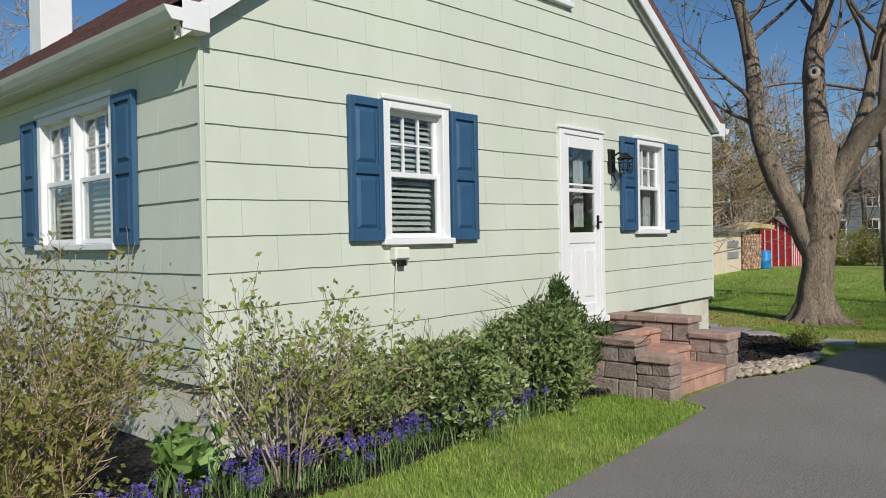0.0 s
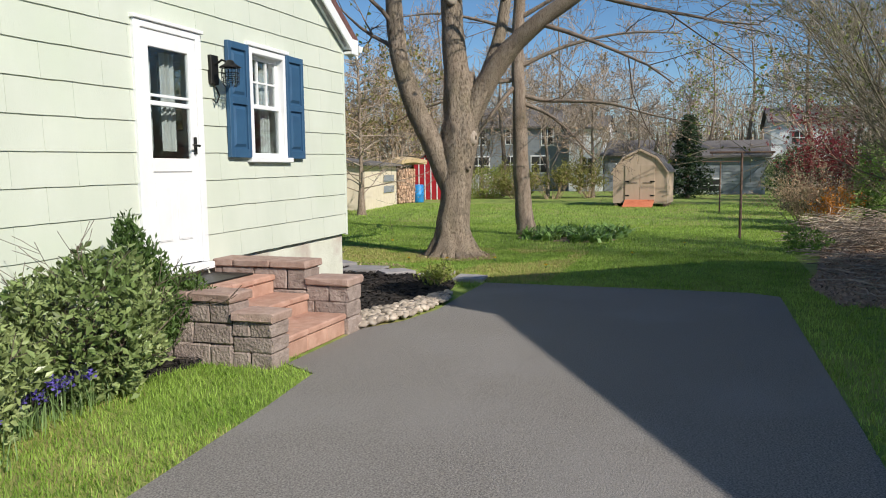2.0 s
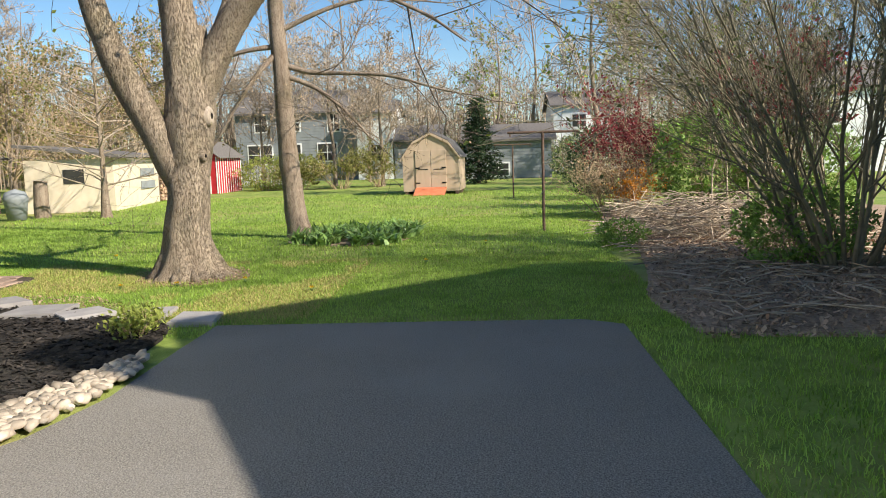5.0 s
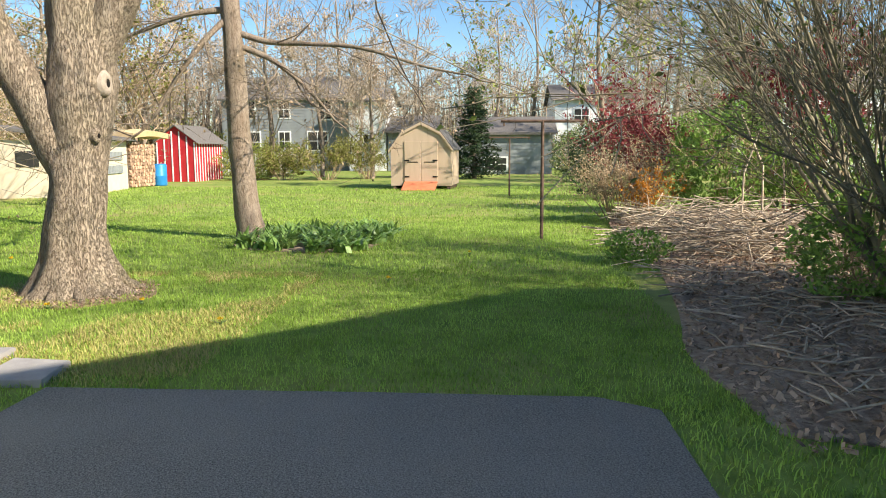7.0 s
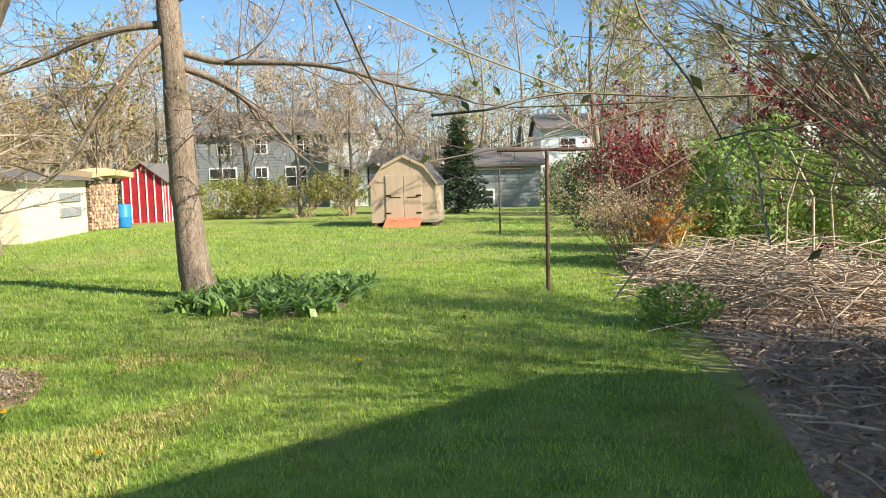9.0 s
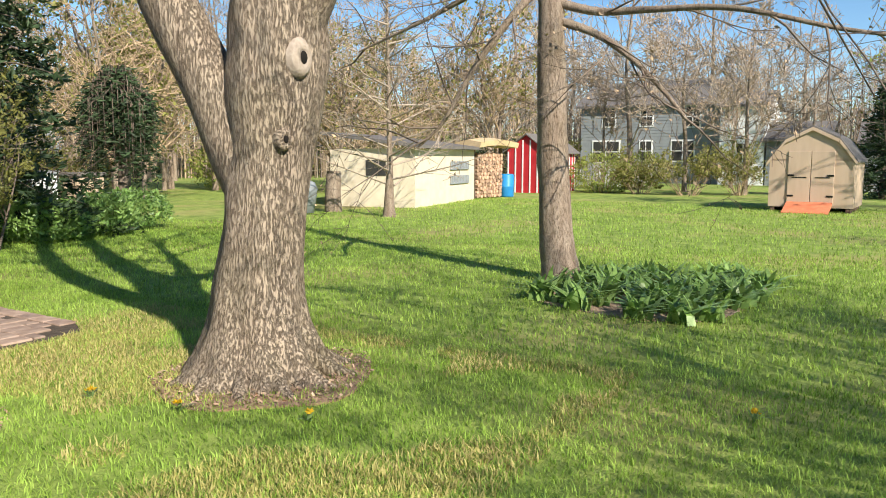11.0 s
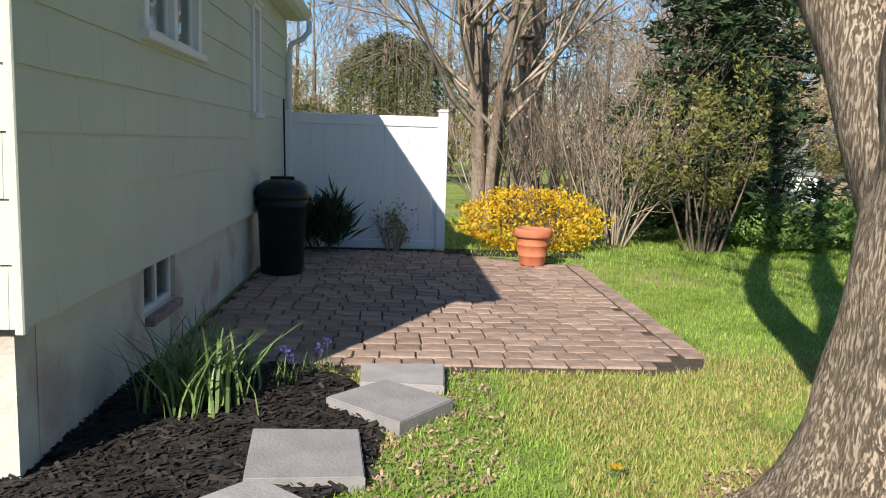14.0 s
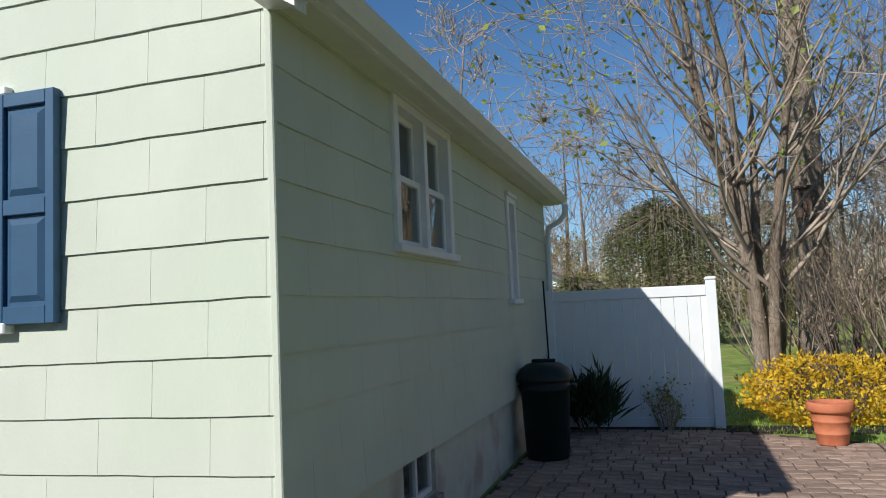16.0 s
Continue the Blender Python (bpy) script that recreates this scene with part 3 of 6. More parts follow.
def window(name, face, o, label, units=1, grid=(3, 2), inside_kind="blind", trim=0.085, plain=False):
    a0, a1, z0, z1 = o
    w, h = a1 - a0, z1 - z0
    ac = (a0 + a1) / 2
    ob = new(name)
    ob.matrix_basis = on_wall(face, ac, z0)
    tagged(ob, label, "window", kind="structure")
    x0, x1 = -w / 2, w / 2
    tr = 0.0
    bm = bmesh.new()
    for r in ((x0 - 0.02, x0 + trim - 0.02, -0.02, h), (x1 - trim + 0.02, x1 + 0.02, -0.02, h), (x0 + trim - 0.02, x1 - trim + 0.02, h - trim + 0.02, h)):
        box(bm, r[0], r[1], -0.04, 0.09, r[2], r[3], 0.006)
    part("window_frame", bm, WHITE, ob)
    part("head_cap", bx(x0 - 0.04, x1 + 0.04, -0.06, -0.0, h + 0.002, h + 0.045, 0.006), WHITE, ob)
    part("window_sill", bx(x0 - 0.05, x1 + 0.05, -0.075, 0.09, -0.055, -0.0, 0.006), WHITE, ob)
    ix0, ix1 = x0 + trim - 0.02, x1 - trim + 0.02
    uw = (ix1 - ix0 - (units - 1) * 0.07) / units
    top = h - trim + 0.02
    for u in range(units):
        u0 = ix0 + u * (uw + 0.07)
        if u:
            part("mullion", bx(u0 - 0.07, u0, -0.035, 0.085, 0.0, top, 0.004), WHITE, ob)
        mid = top * 0.5
        sash(ob, u0, u0 + uw, mid - 0.02, top, 0.045, grid)
        sash(ob, u0, u0 + uw, 0.0, mid + 0.02, 0.008)
        if inside_kind == "blind":
            n = int(top / 0.052)
            for i in range(n):
                z = 0.03 + i * 0.052
                m = bx(u0 + 0.03, u0 + uw - 0.03, 0.10, 0.14, z, z + 0.006)
                bmesh.ops.rotate(m, verts=m.verts, cent=(0, 0.12, z), matrix=Matrix.Rotation(0.85, 3, "X"))
                part("blind_slat", m, BLIND, ob)
        elif inside_kind == "curtain":
            V, F = [], []
            n = 26
            for side in (0, 1):
                b = len(V)
                for i in range(n):
                    f = i / (n - 1)
                    xx = u0 + (0.03 if not side else uw * 0.6) + f * (uw * 0.37 - 0.03)
                    yy = 0.13 + 0.02 * math.sin(f * 22)
                    V += [(xx, yy, 0.02), (xx, yy, top - 0.05)]
                F += [(b + 2 * i, b + 2 * i + 2, b + 2 * i + 3, b + 2 * i + 1) for i in range(n - 1)]
            part("curtain", mesh("curtain", V, F, CURTAIN, True), CURTAIN, ob)
    return ob


window("window_1", "south", W1, "white double-hung window with half-drawn blinds")
window("window_2", "south", W2, "white double-hung window with sheer curtains", inside_kind="curtain")
window("window_3", "south", WUP, "white upper gable window", inside_kind="none")
window("window_4", "west", FW, "white twin double-hung window with blinds", units=2)
window("window_5", "east", BW, "white twin double-hung window in the back wall", units=2, grid=(0, 0), inside_kind="none")
window("window_6", "east", BW2, "narrow white double-hung window in the back wall", grid=(0, 0), inside_kind="none")


def cellar_window(name, face, o, setback, label):
    a0, a1, z0, z1 = o
    ob = new(name)
    ob.matrix_basis = on_wall(face, (a0 + a1) / 2, z0, -setback)
    tagged(ob, label, "window", kind="structure")
    w, h = a1 - a0, z1 - z0
    bm = bmesh.new()
    for r in ((-w / 2, -w / 2 + 0.04, 0, h), (w / 2 - 0.04, w / 2, 0, h), (-w / 2 + 0.04, w / 2 - 0.04, 0, 0.04), (-w / 2 + 0.04, w / 2 - 0.04, h - 0.04, h), (-0.02, 0.02, 0.04, h - 0.04)):
        box(bm, r[0], r[1], 0.03, 0.08, r[2], r[3], 0.003)
    part("window_frame", bm, WHITE, ob)
    part("pane", bx(-w / 2 + 0.035, w / 2 - 0.035, 0.05, 0.054, 0.035, h - 0.035), GLASS, ob).visible_shadow = False
    for i in range(4):
        part("brick", bx(-w / 2 + i * w / 4 + 0.005, -w / 2 + (i + 1) * w / 4 - 0.005, -0.06, 0.08, -0.06, -0.004, 0.006), BLOCK, ob)


cellar_window("window_7", "east", CELLAR_B, 0.05, "small white cellar window with a brick sill")
cellar_window("window_8", "south", CELLAR_A, 0.05, "small white cellar window behind the steps")
# near-black block added to fill the cellar with painted darkness
part("cellar_back_wall", bx(HX0 + 0.6, HX1 - 0.6, 0.6, HD, 0.0, 0.49), ROOM_SHADE, None)
tagged(bpy.data.objects["cellar_back_wall"], "near-black block painted as the unlit cellar", "wall", kind="structure")


def shutter(face, a, z0, z1, label):
    w, h = 0.37, z1 - z0
    ob = thing("shutter", 0, 0, 0, label, "shutter", "shutters of the house")
    ob.matrix_basis = on_wall(face, a, z0, 0.03)
    bm = bmesh.new()
    m = h * 0.5
    for r in ((-w / 2, -w / 2 + 0.055, 0, h), (w / 2 - 0.055, w / 2, 0, h), (-w / 2 + 0.055, w / 2 - 0.055, 0, 0.09), (-w / 2 + 0.055, w / 2 - 0.055, h - 0.07, h), (-w / 2 + 0.055, w / 2 - 0.055, m - 0.04, m + 0.04)):
        box(bm, r[0], r[1], -0.035, 0.012, r[2], r[3], 0.004)
    part("stile_frame", bm, BLUE, ob)
    for p0, p1 in ((0.09, m - 0.04), (m + 0.04, h - 0.07)):
        bm = bx(-w / 2 + 0.05, w / 2 - 0.05, -0.012, 0.01, p0 - 0.005, p1 + 0.005)
        V = [(-w / 2 + 0.075, p0 + 0.02), (w / 2 - 0.075, p0 + 0.02), (w / 2 - 0.075, p1 - 0.02), (-w / 2 + 0.075, p1 - 0.02)]
        U = [(-w / 2 + 0.105, p0 + 0.05), (w / 2 - 0.105, p0 + 0.05), (w / 2 - 0.105, p1 - 0.05), (-w / 2 + 0.105, p1 - 0.05)]
        o = [bm.verts.new((x, -0.0125, z)) for x, z in V]
        u = [bm.verts.new((x, -0.03, z)) for x, z in U]
        for i in range(4):
            bm.faces.new((o[i], o[(i + 1) % 4], u[(i + 1) % 4], u[i]))
        bm.faces.new(u)
        part("raised_panel", bm, BLUE, ob)
    return ob


for a, z0, z1, face, what in ((2.69, 1.58, 2.78, "south", "single"), (3.92, 1.58, 2.78, "south", "single"), (7.01, 1.66, 2.82, "south", "curtained"), (8.14, 1.66, 2.82, "south", "curtained"), (1.12, 1.58, 2.79, "west", "twin"), (3.2, 1.58, 2.79, "west", "twin")):
    shutter(face, a, z0, z1, "dark blue raised-panel shutter beside the %s window" % what)

# storm door
d0, d1, z0, z1 = DOOR
dw, dh = d1 - d0, z1 - z0
door = new("door_1")
door.matrix_basis = pose((d0 + d1) / 2, 0, z0)
tagged(door, "closed white storm door with glass upper half", "door", kind="structure")
bm = bmesh.new()
for r in ((-dw / 2 - 0.03, -dw / 2 + 0.05, 0, dh), (dw / 2 - 0.05, dw / 2 + 0.03, 0, dh), (-dw / 2 + 0.05, dw / 2 - 0.05, dh - 0.06, dh)):
    box(bm, r[0], r[1], -0.045, 0.1, r[2], r[3], 0.006)
part("door_frame", bm, WHITE, door)
part("head_cap", bx(-dw / 2 - 0.05, dw / 2 + 0.05, -0.065, 0, dh + 0.003, dh + 0.035, 0.005), WHITE, door)
part("sill", bx(-dw / 2 - 0.05, dw / 2 + 0.05, -0.09, 0.1, -0.07, -0.003, 0.006), WHITE, door)
lx0, lx1, lz1 = -dw / 2 + 0.053, dw / 2 - 0.053, dh - 0.063
g0, g1 = 0.98, lz1 - 0.14
bm = bmesh.new()
for r in ((lx0, lx0 + 0.1, 0.01, lz1), (lx1 - 0.1, lx1, 0.01, lz1), (lx0 + 0.1, lx1 - 0.1, 0.01, 0.16), (lx0 + 0.1, lx1 - 0.1, 0.86, g0), (lx0 + 0.1, lx1 - 0.1, g1, lz1)):
    box(bm, r[0], r[1], -0.03, 0.01, r[2], r[3], 0.004)
leaf = part("door_leaf", bm, WHITE, door)
part("lower_sheet", bx(lx0 + 0.098, lx1 - 0.098, -0.018, 0.0, 0.158, 0.862), WHITE, leaf)
for s in (-1, 1):
    part("raised_panel", bx(s * 0.145 - 0.1, s * 0.145 + 0.1, -0.03, -0.017, 0.24, 0.78, 0.01), WHITE, leaf)
part("pane", bx(lx0 + 0.095, lx1 - 0.095, -0.012, -0.008, g0 - 0.005, g1 + 0.005), GLASS, leaf).visible_shadow = False
gm = (g0 + g1) / 2 - 0.02
part("meeting_rail", bx(lx0 + 0.1, lx1 - 0.1, -0.028, 0.006, gm, gm + 0.04, 0.003), WHITE, leaf)
part("meeting_rail", bx(lx0 + 0.1, lx1 - 0.1, -0.02, 0.0, gm + 0.075, gm + 0.1, 0.003), WHITE, leaf)
V, F = [], []
for side in (0, 1):
    b = len(V)
    for i in range(20):
        f = i / 19
        xx = (-0.26 if not side else 0.06) + f * 0.2
        V += [(xx, 0.13 + 0.02 * math.sin(f * 20), 1.05), (xx, 0.13 + 0.02 * math.sin(f * 20), g1)]
    F += [(b + 2 * i, b + 2 * i + 2, b + 2 * i + 3, b + 2 * i + 1) for i in range(19)]
part("curtain", mesh("curtain", V, F, CURTAIN, True), CURTAIN, door)
h = part("door_handle", bx(lx1 - 0.075, lx1 - 0.045, -0.055, -0.03, 1.02, 1.18, 0.006), BLACK, leaf, "black metal lever handle")
tb = Tubes()
tb.add([Vector(p) for p in ((lx1 - 0.06, -0.05, 1.1), (lx1 - 0.06, -0.09, 1.1), (lx1 - 0.1, -0.095, 1.1), (lx1 - 0.16, -0.09, 1.105))], [0.012, 0.011, 0.011, 0.008], 8)
part("lever", tb.mesh("lever", BLACK), BLACK, leaf)

# wall lantern
lamp = thing("wall_lantern", 6.62, -0.03, 2.42, "black iron wall lantern with a glass cage", "lamp")
part("back_plate", bx(-0.06, 0.06, -0.02, 0.03, -0.06, 0.22, 0.006), BLACK, lamp)
tb = Tubes()
tb.add([Vector((0, 0.0, 0.12)), Vector((0, -0.1, 0.17)), Vector((0, -0.19, 0.14))], [0.012, 0.011, 0.01], 7)
part("arm", tb.mesh("arm", BLACK), BLACK, lamp)
tb = Tubes()
tb.add([Vector((0, 0, -0.05)), Vector((0, -0.06, -0.17)), Vector((0, -0.02, -0.24)), Vector((0, 0.02, -0.2))], [0.009, 0.009, 0.008, 0.006], 6)
part("scroll", tb.mesh("scroll", BLACK), BLACK, lamp)
V, F = lathe([(0.0, 0.17), (0.03, 0.16), (0.05, 0.13), (0.1, 0.1), (0.105, 0.09), (0.06, 0.09)], 16)
cn = part("canopy", mesh("canopy", V, F, BLACK, True), BLACK, lamp)
cn.location = (0, -0.19, 0)
V, F = lathe([(0.06, 0.09), (0.065, -0.06), (0.05, -0.08)], 16)
gl = part("glass_shade", mesh("glass_shade", V, F, GLASS, True), GLASS, lamp)
gl.location = (0, -0.19, 0)
tb = Tubes()
for i in range(8):
    a = i * math.pi / 4
    c, s = math.cos(a), math.sin(a)
    tb.add([Vector((0.085 * c, 0.085 * s - 0.19, 0.09)), Vector((0.08 * c, 0.08 * s - 0.19, -0.06)), Vector((0.05 * c, 0.05 * s - 0.19, -0.09))], [0.005] * 3, 4)
for zz in (0.04, 0.0, -0.04):
    tb.add([Vector((0.083 * math.cos(a), 0.083 * math.sin(a) - 0.19, zz)) for a in [i * math.pi / 8 for i in range(17)]], [0.004] * 17, 4)
part("cage", tb.mesh("cage", BLACK), BLACK, lamp)

# cable box and its cable under the first window
cb = thing("cable_box", 3.05, -0.02, 1.47, "small cream plastic utility box on the wall", "box")
part("body", bx(-0.09, 0.09, -0.07, 0.01, -0.055, 0.055, 0.012), SOFFIT, cb)
part("lid", bx(-0.075, 0.075, -0.078, -0.068, -0.042, 0.042, 0.004), SOFFIT, cb)
part("bottom_plug", bx(-0.03, 0.05, -0.06, -0.01, -0.11, -0.055, 0.008), BLACK, cb)
tb = Tubes()
tb.add([Vector(p) for p in ((-0.03, -0.02, -0.06), (-0.05, -0.015, -0.25), (-0.06, -0.015, -0.5), (-0.1, -0.015, -0.8))], [0.005] * 4, 5)
part("cable", tb.mesh("cable", SOFFIT), SOFFIT, cb)


# ---- entrance steps of concrete blocks ----
steps = thing("entrance_steps", 6.0, -0.75, 0, "block-built entrance steps with reddish paver treads", "steps")


def stone_box(x0, x1, y0, y1, z0, z1, rough, seed):
    """A split-faced block with uneven faces."""
    bm = bx(x0, x1, y0, y1, z0, z1, 0.012)
    r = np.random.default_rng(seed)
    for v in bm.verts:
        v.co += Vector((r.random() - 0.5, r.random() - 0.5, (r.random() - 0.5) * 0.5)) * rough
    return local(bm, steps)


seed = 0
for x0, x1, tiers in ((5.18, 5.44, ((-1.48, -1.12, 0.36), (-1.12, -0.02, 0.5))), (6.5, 6.78, ((-1.48, -1.04, 0.45), (-1.04, -0.02, 0.6)))):
    for y0, y1, top in tiers:
        rows = 3
        hh = (top - 0.0) / rows
        for k in range(rows):
            y = y0
            first = 0.36 if k % 2 else 0.2
            while y < y1 - 0.02:
                ye = min(y + first, y1)
                if y1 - ye < 0.08:
                    ye = y1
                seed += 1
                part("block", stone_box(x0, x1, y + 0.003, ye - 0.003, k * hh + 0.002 - (0.05 if k == 0 else 0), (k + 1) * hh - 0.003, 0.016, seed), BLOCK, steps)
                y, first = ye, 0.36
        y = y0 - 0.02
        while y < y1 - 0.02:
            ye = min(y + 0.4, y1)
            if y1 - ye < 0.12:
                ye = y1
            seed += 1
            part("cap_stone", stone_box(x0 - 0.025, x1 + 0.025, y + 0.002, ye - 0.002, top + 0.002, top + 0.075, 0.014, seed), CAP, steps)
            y = ye
for k, (yf, yb, top) in enumerate(((-1.44, -1.02, 0.2), (-1.06, -0.66, 0.37), (-0.7, -0.02, 0.54))):
    for i in range(3):
        x0 = 5.44 + i * 1.06 / 3
        part("tread", stone_box(x0 + 0.002, x0 + 1.06 / 3 - 0.002, yf - 0.02, yb, top - 0.055, top, 0.004, 500 + seed + i + 7 * k), TREAD, steps)
        part("riser", stone_box(x0 + 0.002, x0 + 1.06 / 3 - 0.002, yf, yf + 0.1, top - 0.2, top - 0.058, 0.004, 700 + i + 7 * k), TREAD, steps)
mt = thing("door_mat", 6.0, -0.3, 0.541, "black rubber mat before the storm door", "mat")
part("mat", bx(-0.42, 0.42, -0.23, 0.2, 0, 0.015, 0.005), BLACK, mt)

# ---- neighbour's house, whose gable shades the driveway ----
nb = thing("neighbour_house", 6.4, -13.2, 0, "neighbouring gabled house that shades the driveway", "house")
V = [(-4.7, 4.4, 0), (4.7, 4.4, 0), (4.7, 4.4, 2.75), (-0.25, 4.4, 5.35), (-4.7, 4.4, 2.75), (-4.7, -4.4, 0), (4.7, -4.4, 0), (4.7, -4.4, 2.75), (-0.25, -4.4, 5.35), (-4.7, -4.4, 2.75)]
part("wall", mesh("wall", V, [(4, 3, 2, 1, 0), (5, 6, 7, 8, 9), (1, 2, 7, 6), (5, 9, 4, 0)], GREYSIDE), GREYSIDE, nb)
for s in (-1, 1):
    V = [(-0.25, 4.6, 5.36), (-0.25, -4.6, 5.36), (s * 5.0, -4.6, 2.62), (s * 5.0, 4.6, 2.62)]
    V += [(a, b, c + 0.16) for a, b, c in V]
    bm = bmesh.new()
    bv = [bm.verts.new(v) for v in V]
    for f in ((0, 1, 2, 3), (7, 6, 5, 4), (0, 4, 5, 1), (1, 5, 6, 2), (2, 6, 7, 3), (3, 7, 4, 0)):
        bm.faces.new([bv[i] for i in f])
    bmesh.ops.recalc_face_normals(bm, faces=bm.faces)
    part("roof", bm, GREYROOF, nb)
part("chimney", bx(-2.05, -1.4, 3.6, 4.25, 3.2, 6.35, 0.02), BLOCK, nb, "brick chimney")


# ---- big trees ----
def spline(pts, n=6):
    out = []
    for i in range(len(pts) - 1):
        p0, p1, p2, p3 = (Vector(pts[max(i - 1, 0)]), Vector(pts[i]), Vector(pts[i + 1]), Vector(pts[min(i + 2, len(pts) - 1)]))
        for k in range(n):
            t = k / n
            out.append(0.5 * ((2 * p1) + (p2 - p0) * t + (2 * p0 - 5 * p1 + 4 * p2 - p3) * t * t + (3 * p1 - p0 - 3 * p2 + p3) * t ** 3))
    out.append(Vector(pts[-1]))
    return out


def limb(tubes, pts, r0, r1, sides=16, lump=0.05, n=6, power=1.0):
    ps = spline(pts, n)
    m = len(ps)
    b = len(tubes.V)
    tubes.add(ps, [r0 + (r1 - r0) * (i / (m - 1)) ** power for i in range(m)], sides)
    for i in range(b, len(tubes.V)):
        v = tubes.V[i]
        c = ps[(i - b) // sides]
        k = 1 + lump * 2.2 * noise.noise(v * 1.9) + lump * noise.noise(v * 6)
        tubes.V[i] = c + (v - c) * k
    return ps


oak = thing("maple_tree", 12.96, -0.39, 0, "large furrowed-bark tree forking into three limbs", "tree")
tb = Tubes()
SD = 40
prof = [(-0.1, 0.5), (0.05, 0.44), (0.15, 0.39), (0.35, 0.32), (0.7, 0.28), (1.1, 0.27), (1.45, 0.28), (1.75, 0.31), (2.0, 0.33), (2.25, 0.325), (2.6, 0.3), (3.2, 0.25)]


def lean(z):
    """How far the trunk has moved aside at a height."""
    return 0.15 * float(np.interp(z, [0.3, 0.6, 1.1, 1.6, 2.1, 2.7], [-0.2, -0.1, 0.25, 0.6, 1.0, 1.0]))


zs = np.linspace(-0.1, 3.2, 44)
rs = np.interp(zs, [a for a, b in prof], [b for a, b in prof])
for i, z in enumerate(zs):
    for k in range(SD):
        a = 2 * math.pi * k / SD
        flare = max(0, 0.5 - z) * 0.22 * (math.sin(a * 5 + 0.6) ** 2) * (1 if z > -0.2 else 0)
        v = Vector((math.cos(a), math.sin(a), z))
        rr = rs[i] + flare + 0.035 * noise.noise(v * 2.3) + 0.012 * noise.noise(Vector((math.cos(a) * 9, math.sin(a) * 9, z * 1.2)))
        tb.V.append(Vector((math.cos(a) * rr + lean(z) * 0.78, math.sin(a) * rr * 0.98 - lean(z) * 0.62, z)))
for i in range(len(zs) - 1):
    for k in range(SD):
        k2 = (k + 1) % SD
        tb.F.append((i * SD + k, i * SD + k2, (i + 1) * SD + k2, (i + 1) * SD + k))
part("trunk", tb.mesh("trunk", BARK), BARK, oak)
twigs, tips = Tubes(), []
rg = np.random.default_rng(11)
MAIN_LIMBS = [
    ([(0.06, 0.02, 1.15), (-0.08, 0.3, 1.85), (-0.24, 0.6, 2.6), (-0.34, 0.86, 3.5), (-0.32, 1.0, 4.9), (0.0, 1.4, 6.2), (0.2, 2.1, 8.2)], 0.22, 0.09),
    ([(0.11, -0.07, 2.6), (0.08, -0.02, 3.4), (0.0, 0.0, 4.6), (-0.1, -0.25, 6.2), (-0.1, -0.1, 8.8)], 0.26, 0.09),
    ([(0.13, -0.14, 2.2), (0.14, -0.5, 2.9), (0.06, -0.92, 3.45), (-0.08, -1.5, 3.9), (-0.2, -2.4, 4.45), (-0.4, -3.7, 5.4), (-0.5, -5.1, 6.3)], 0.22, 0.06),
    ([(0.14, -0.46, 2.85), (0.32, -0.75, 3.8), (0.4, -0.95, 5.0), (0.4, -1.4, 6.8)], 0.14, 0.05),
]
for pts, r0, r1 in MAIN_LIMBS:
    lt = Tubes()
    ps = limb(lt, pts, r0, r1)
    part("limb", lt.mesh("limb", BARK), BARK, oak)
    for k in range(9):
        i = int(len(ps) * (0.5 + 0.49 * k / 8))
        i = min(i, len(ps) - 2)
        d = (ps[i + 1] - ps[i]).normalized()
        s = Vector(rg.normal(size=3))
        s = (s - d * s.dot(d)).normalized()
        grow(twigs, rg, ps[i], (d * 0.5 + s * 0.8 + Vector((0, 0, 0.2))), 1.5 + rg.random() * 1.4, 0.045, 2, tips, (4, 6), 0.75, 0.6, 0.13, 0.03, 5)
part("crown", twigs.mesh("crown", TWIG), TWIG, oak)
part("young_leaves", leaves("young_leaves", [p for p in tips if rg.random() < 0.5], 0.075, SPRING, rg, 0.7), SPRING, oak, "sparse yellow-green young leaves")
# healed branch scars; a near-black cap paints the shade of a hole
for (px, py, pz), sc in (((-0.02, -0.39, 2.06), 0.62), ((-0.1, -0.31, 1.56), 0.36), ((-0.2, -0.06, 4.42), 0.7)):
    d = Vector((px, py, 0)).normalized()
    rot = d.to_track_quat("Z", "Y").to_matrix().to_4x4()
    V, F = lathe([(0.16 * sc, -0.1), (0.15 * sc, 0.0), (0.11 * sc, 0.03), (0.05 * sc, 0.028), (0.035 * sc, 0.0), (0.0, -0.0)], 18)
    me = mesh("knot", V, F, BARK if sc < 0.5 else CORE, True)
    o = part("knot", me, CORE, oak)
    o.matrix_basis = Matrix.Translation((px, py, pz)) @ rot @ Matrix.Diagonal((1, 1.35, 1, 1))
    V, F = lathe([(0.05 * sc, 0.027), (0.04 * sc, 0.034), (0.0, 0.034)], 14)
    h = part("hollow", mesh("hollow", V, F, HOLE_SHADE, True), HOLE_SHADE, oak)
    h.matrix_basis = o.matrix_basis
for k in range(7):
    a = 2.6 + k * 0.5
    rt = Tubes()
    limb(rt, [(0.33 * math.cos(a), 0.33 * math.sin(a), 0.12), (0.5 * math.cos(a), 0.5 * math.sin(a), 0.03), (0.7 * math.cos(a + 0.1), 0.7 * math.sin(a + 0.1), -0.04)], 0.08, 0.025, 8, 0.1)
    part("root", rt.mesh("root", BARK), BARK, oak)

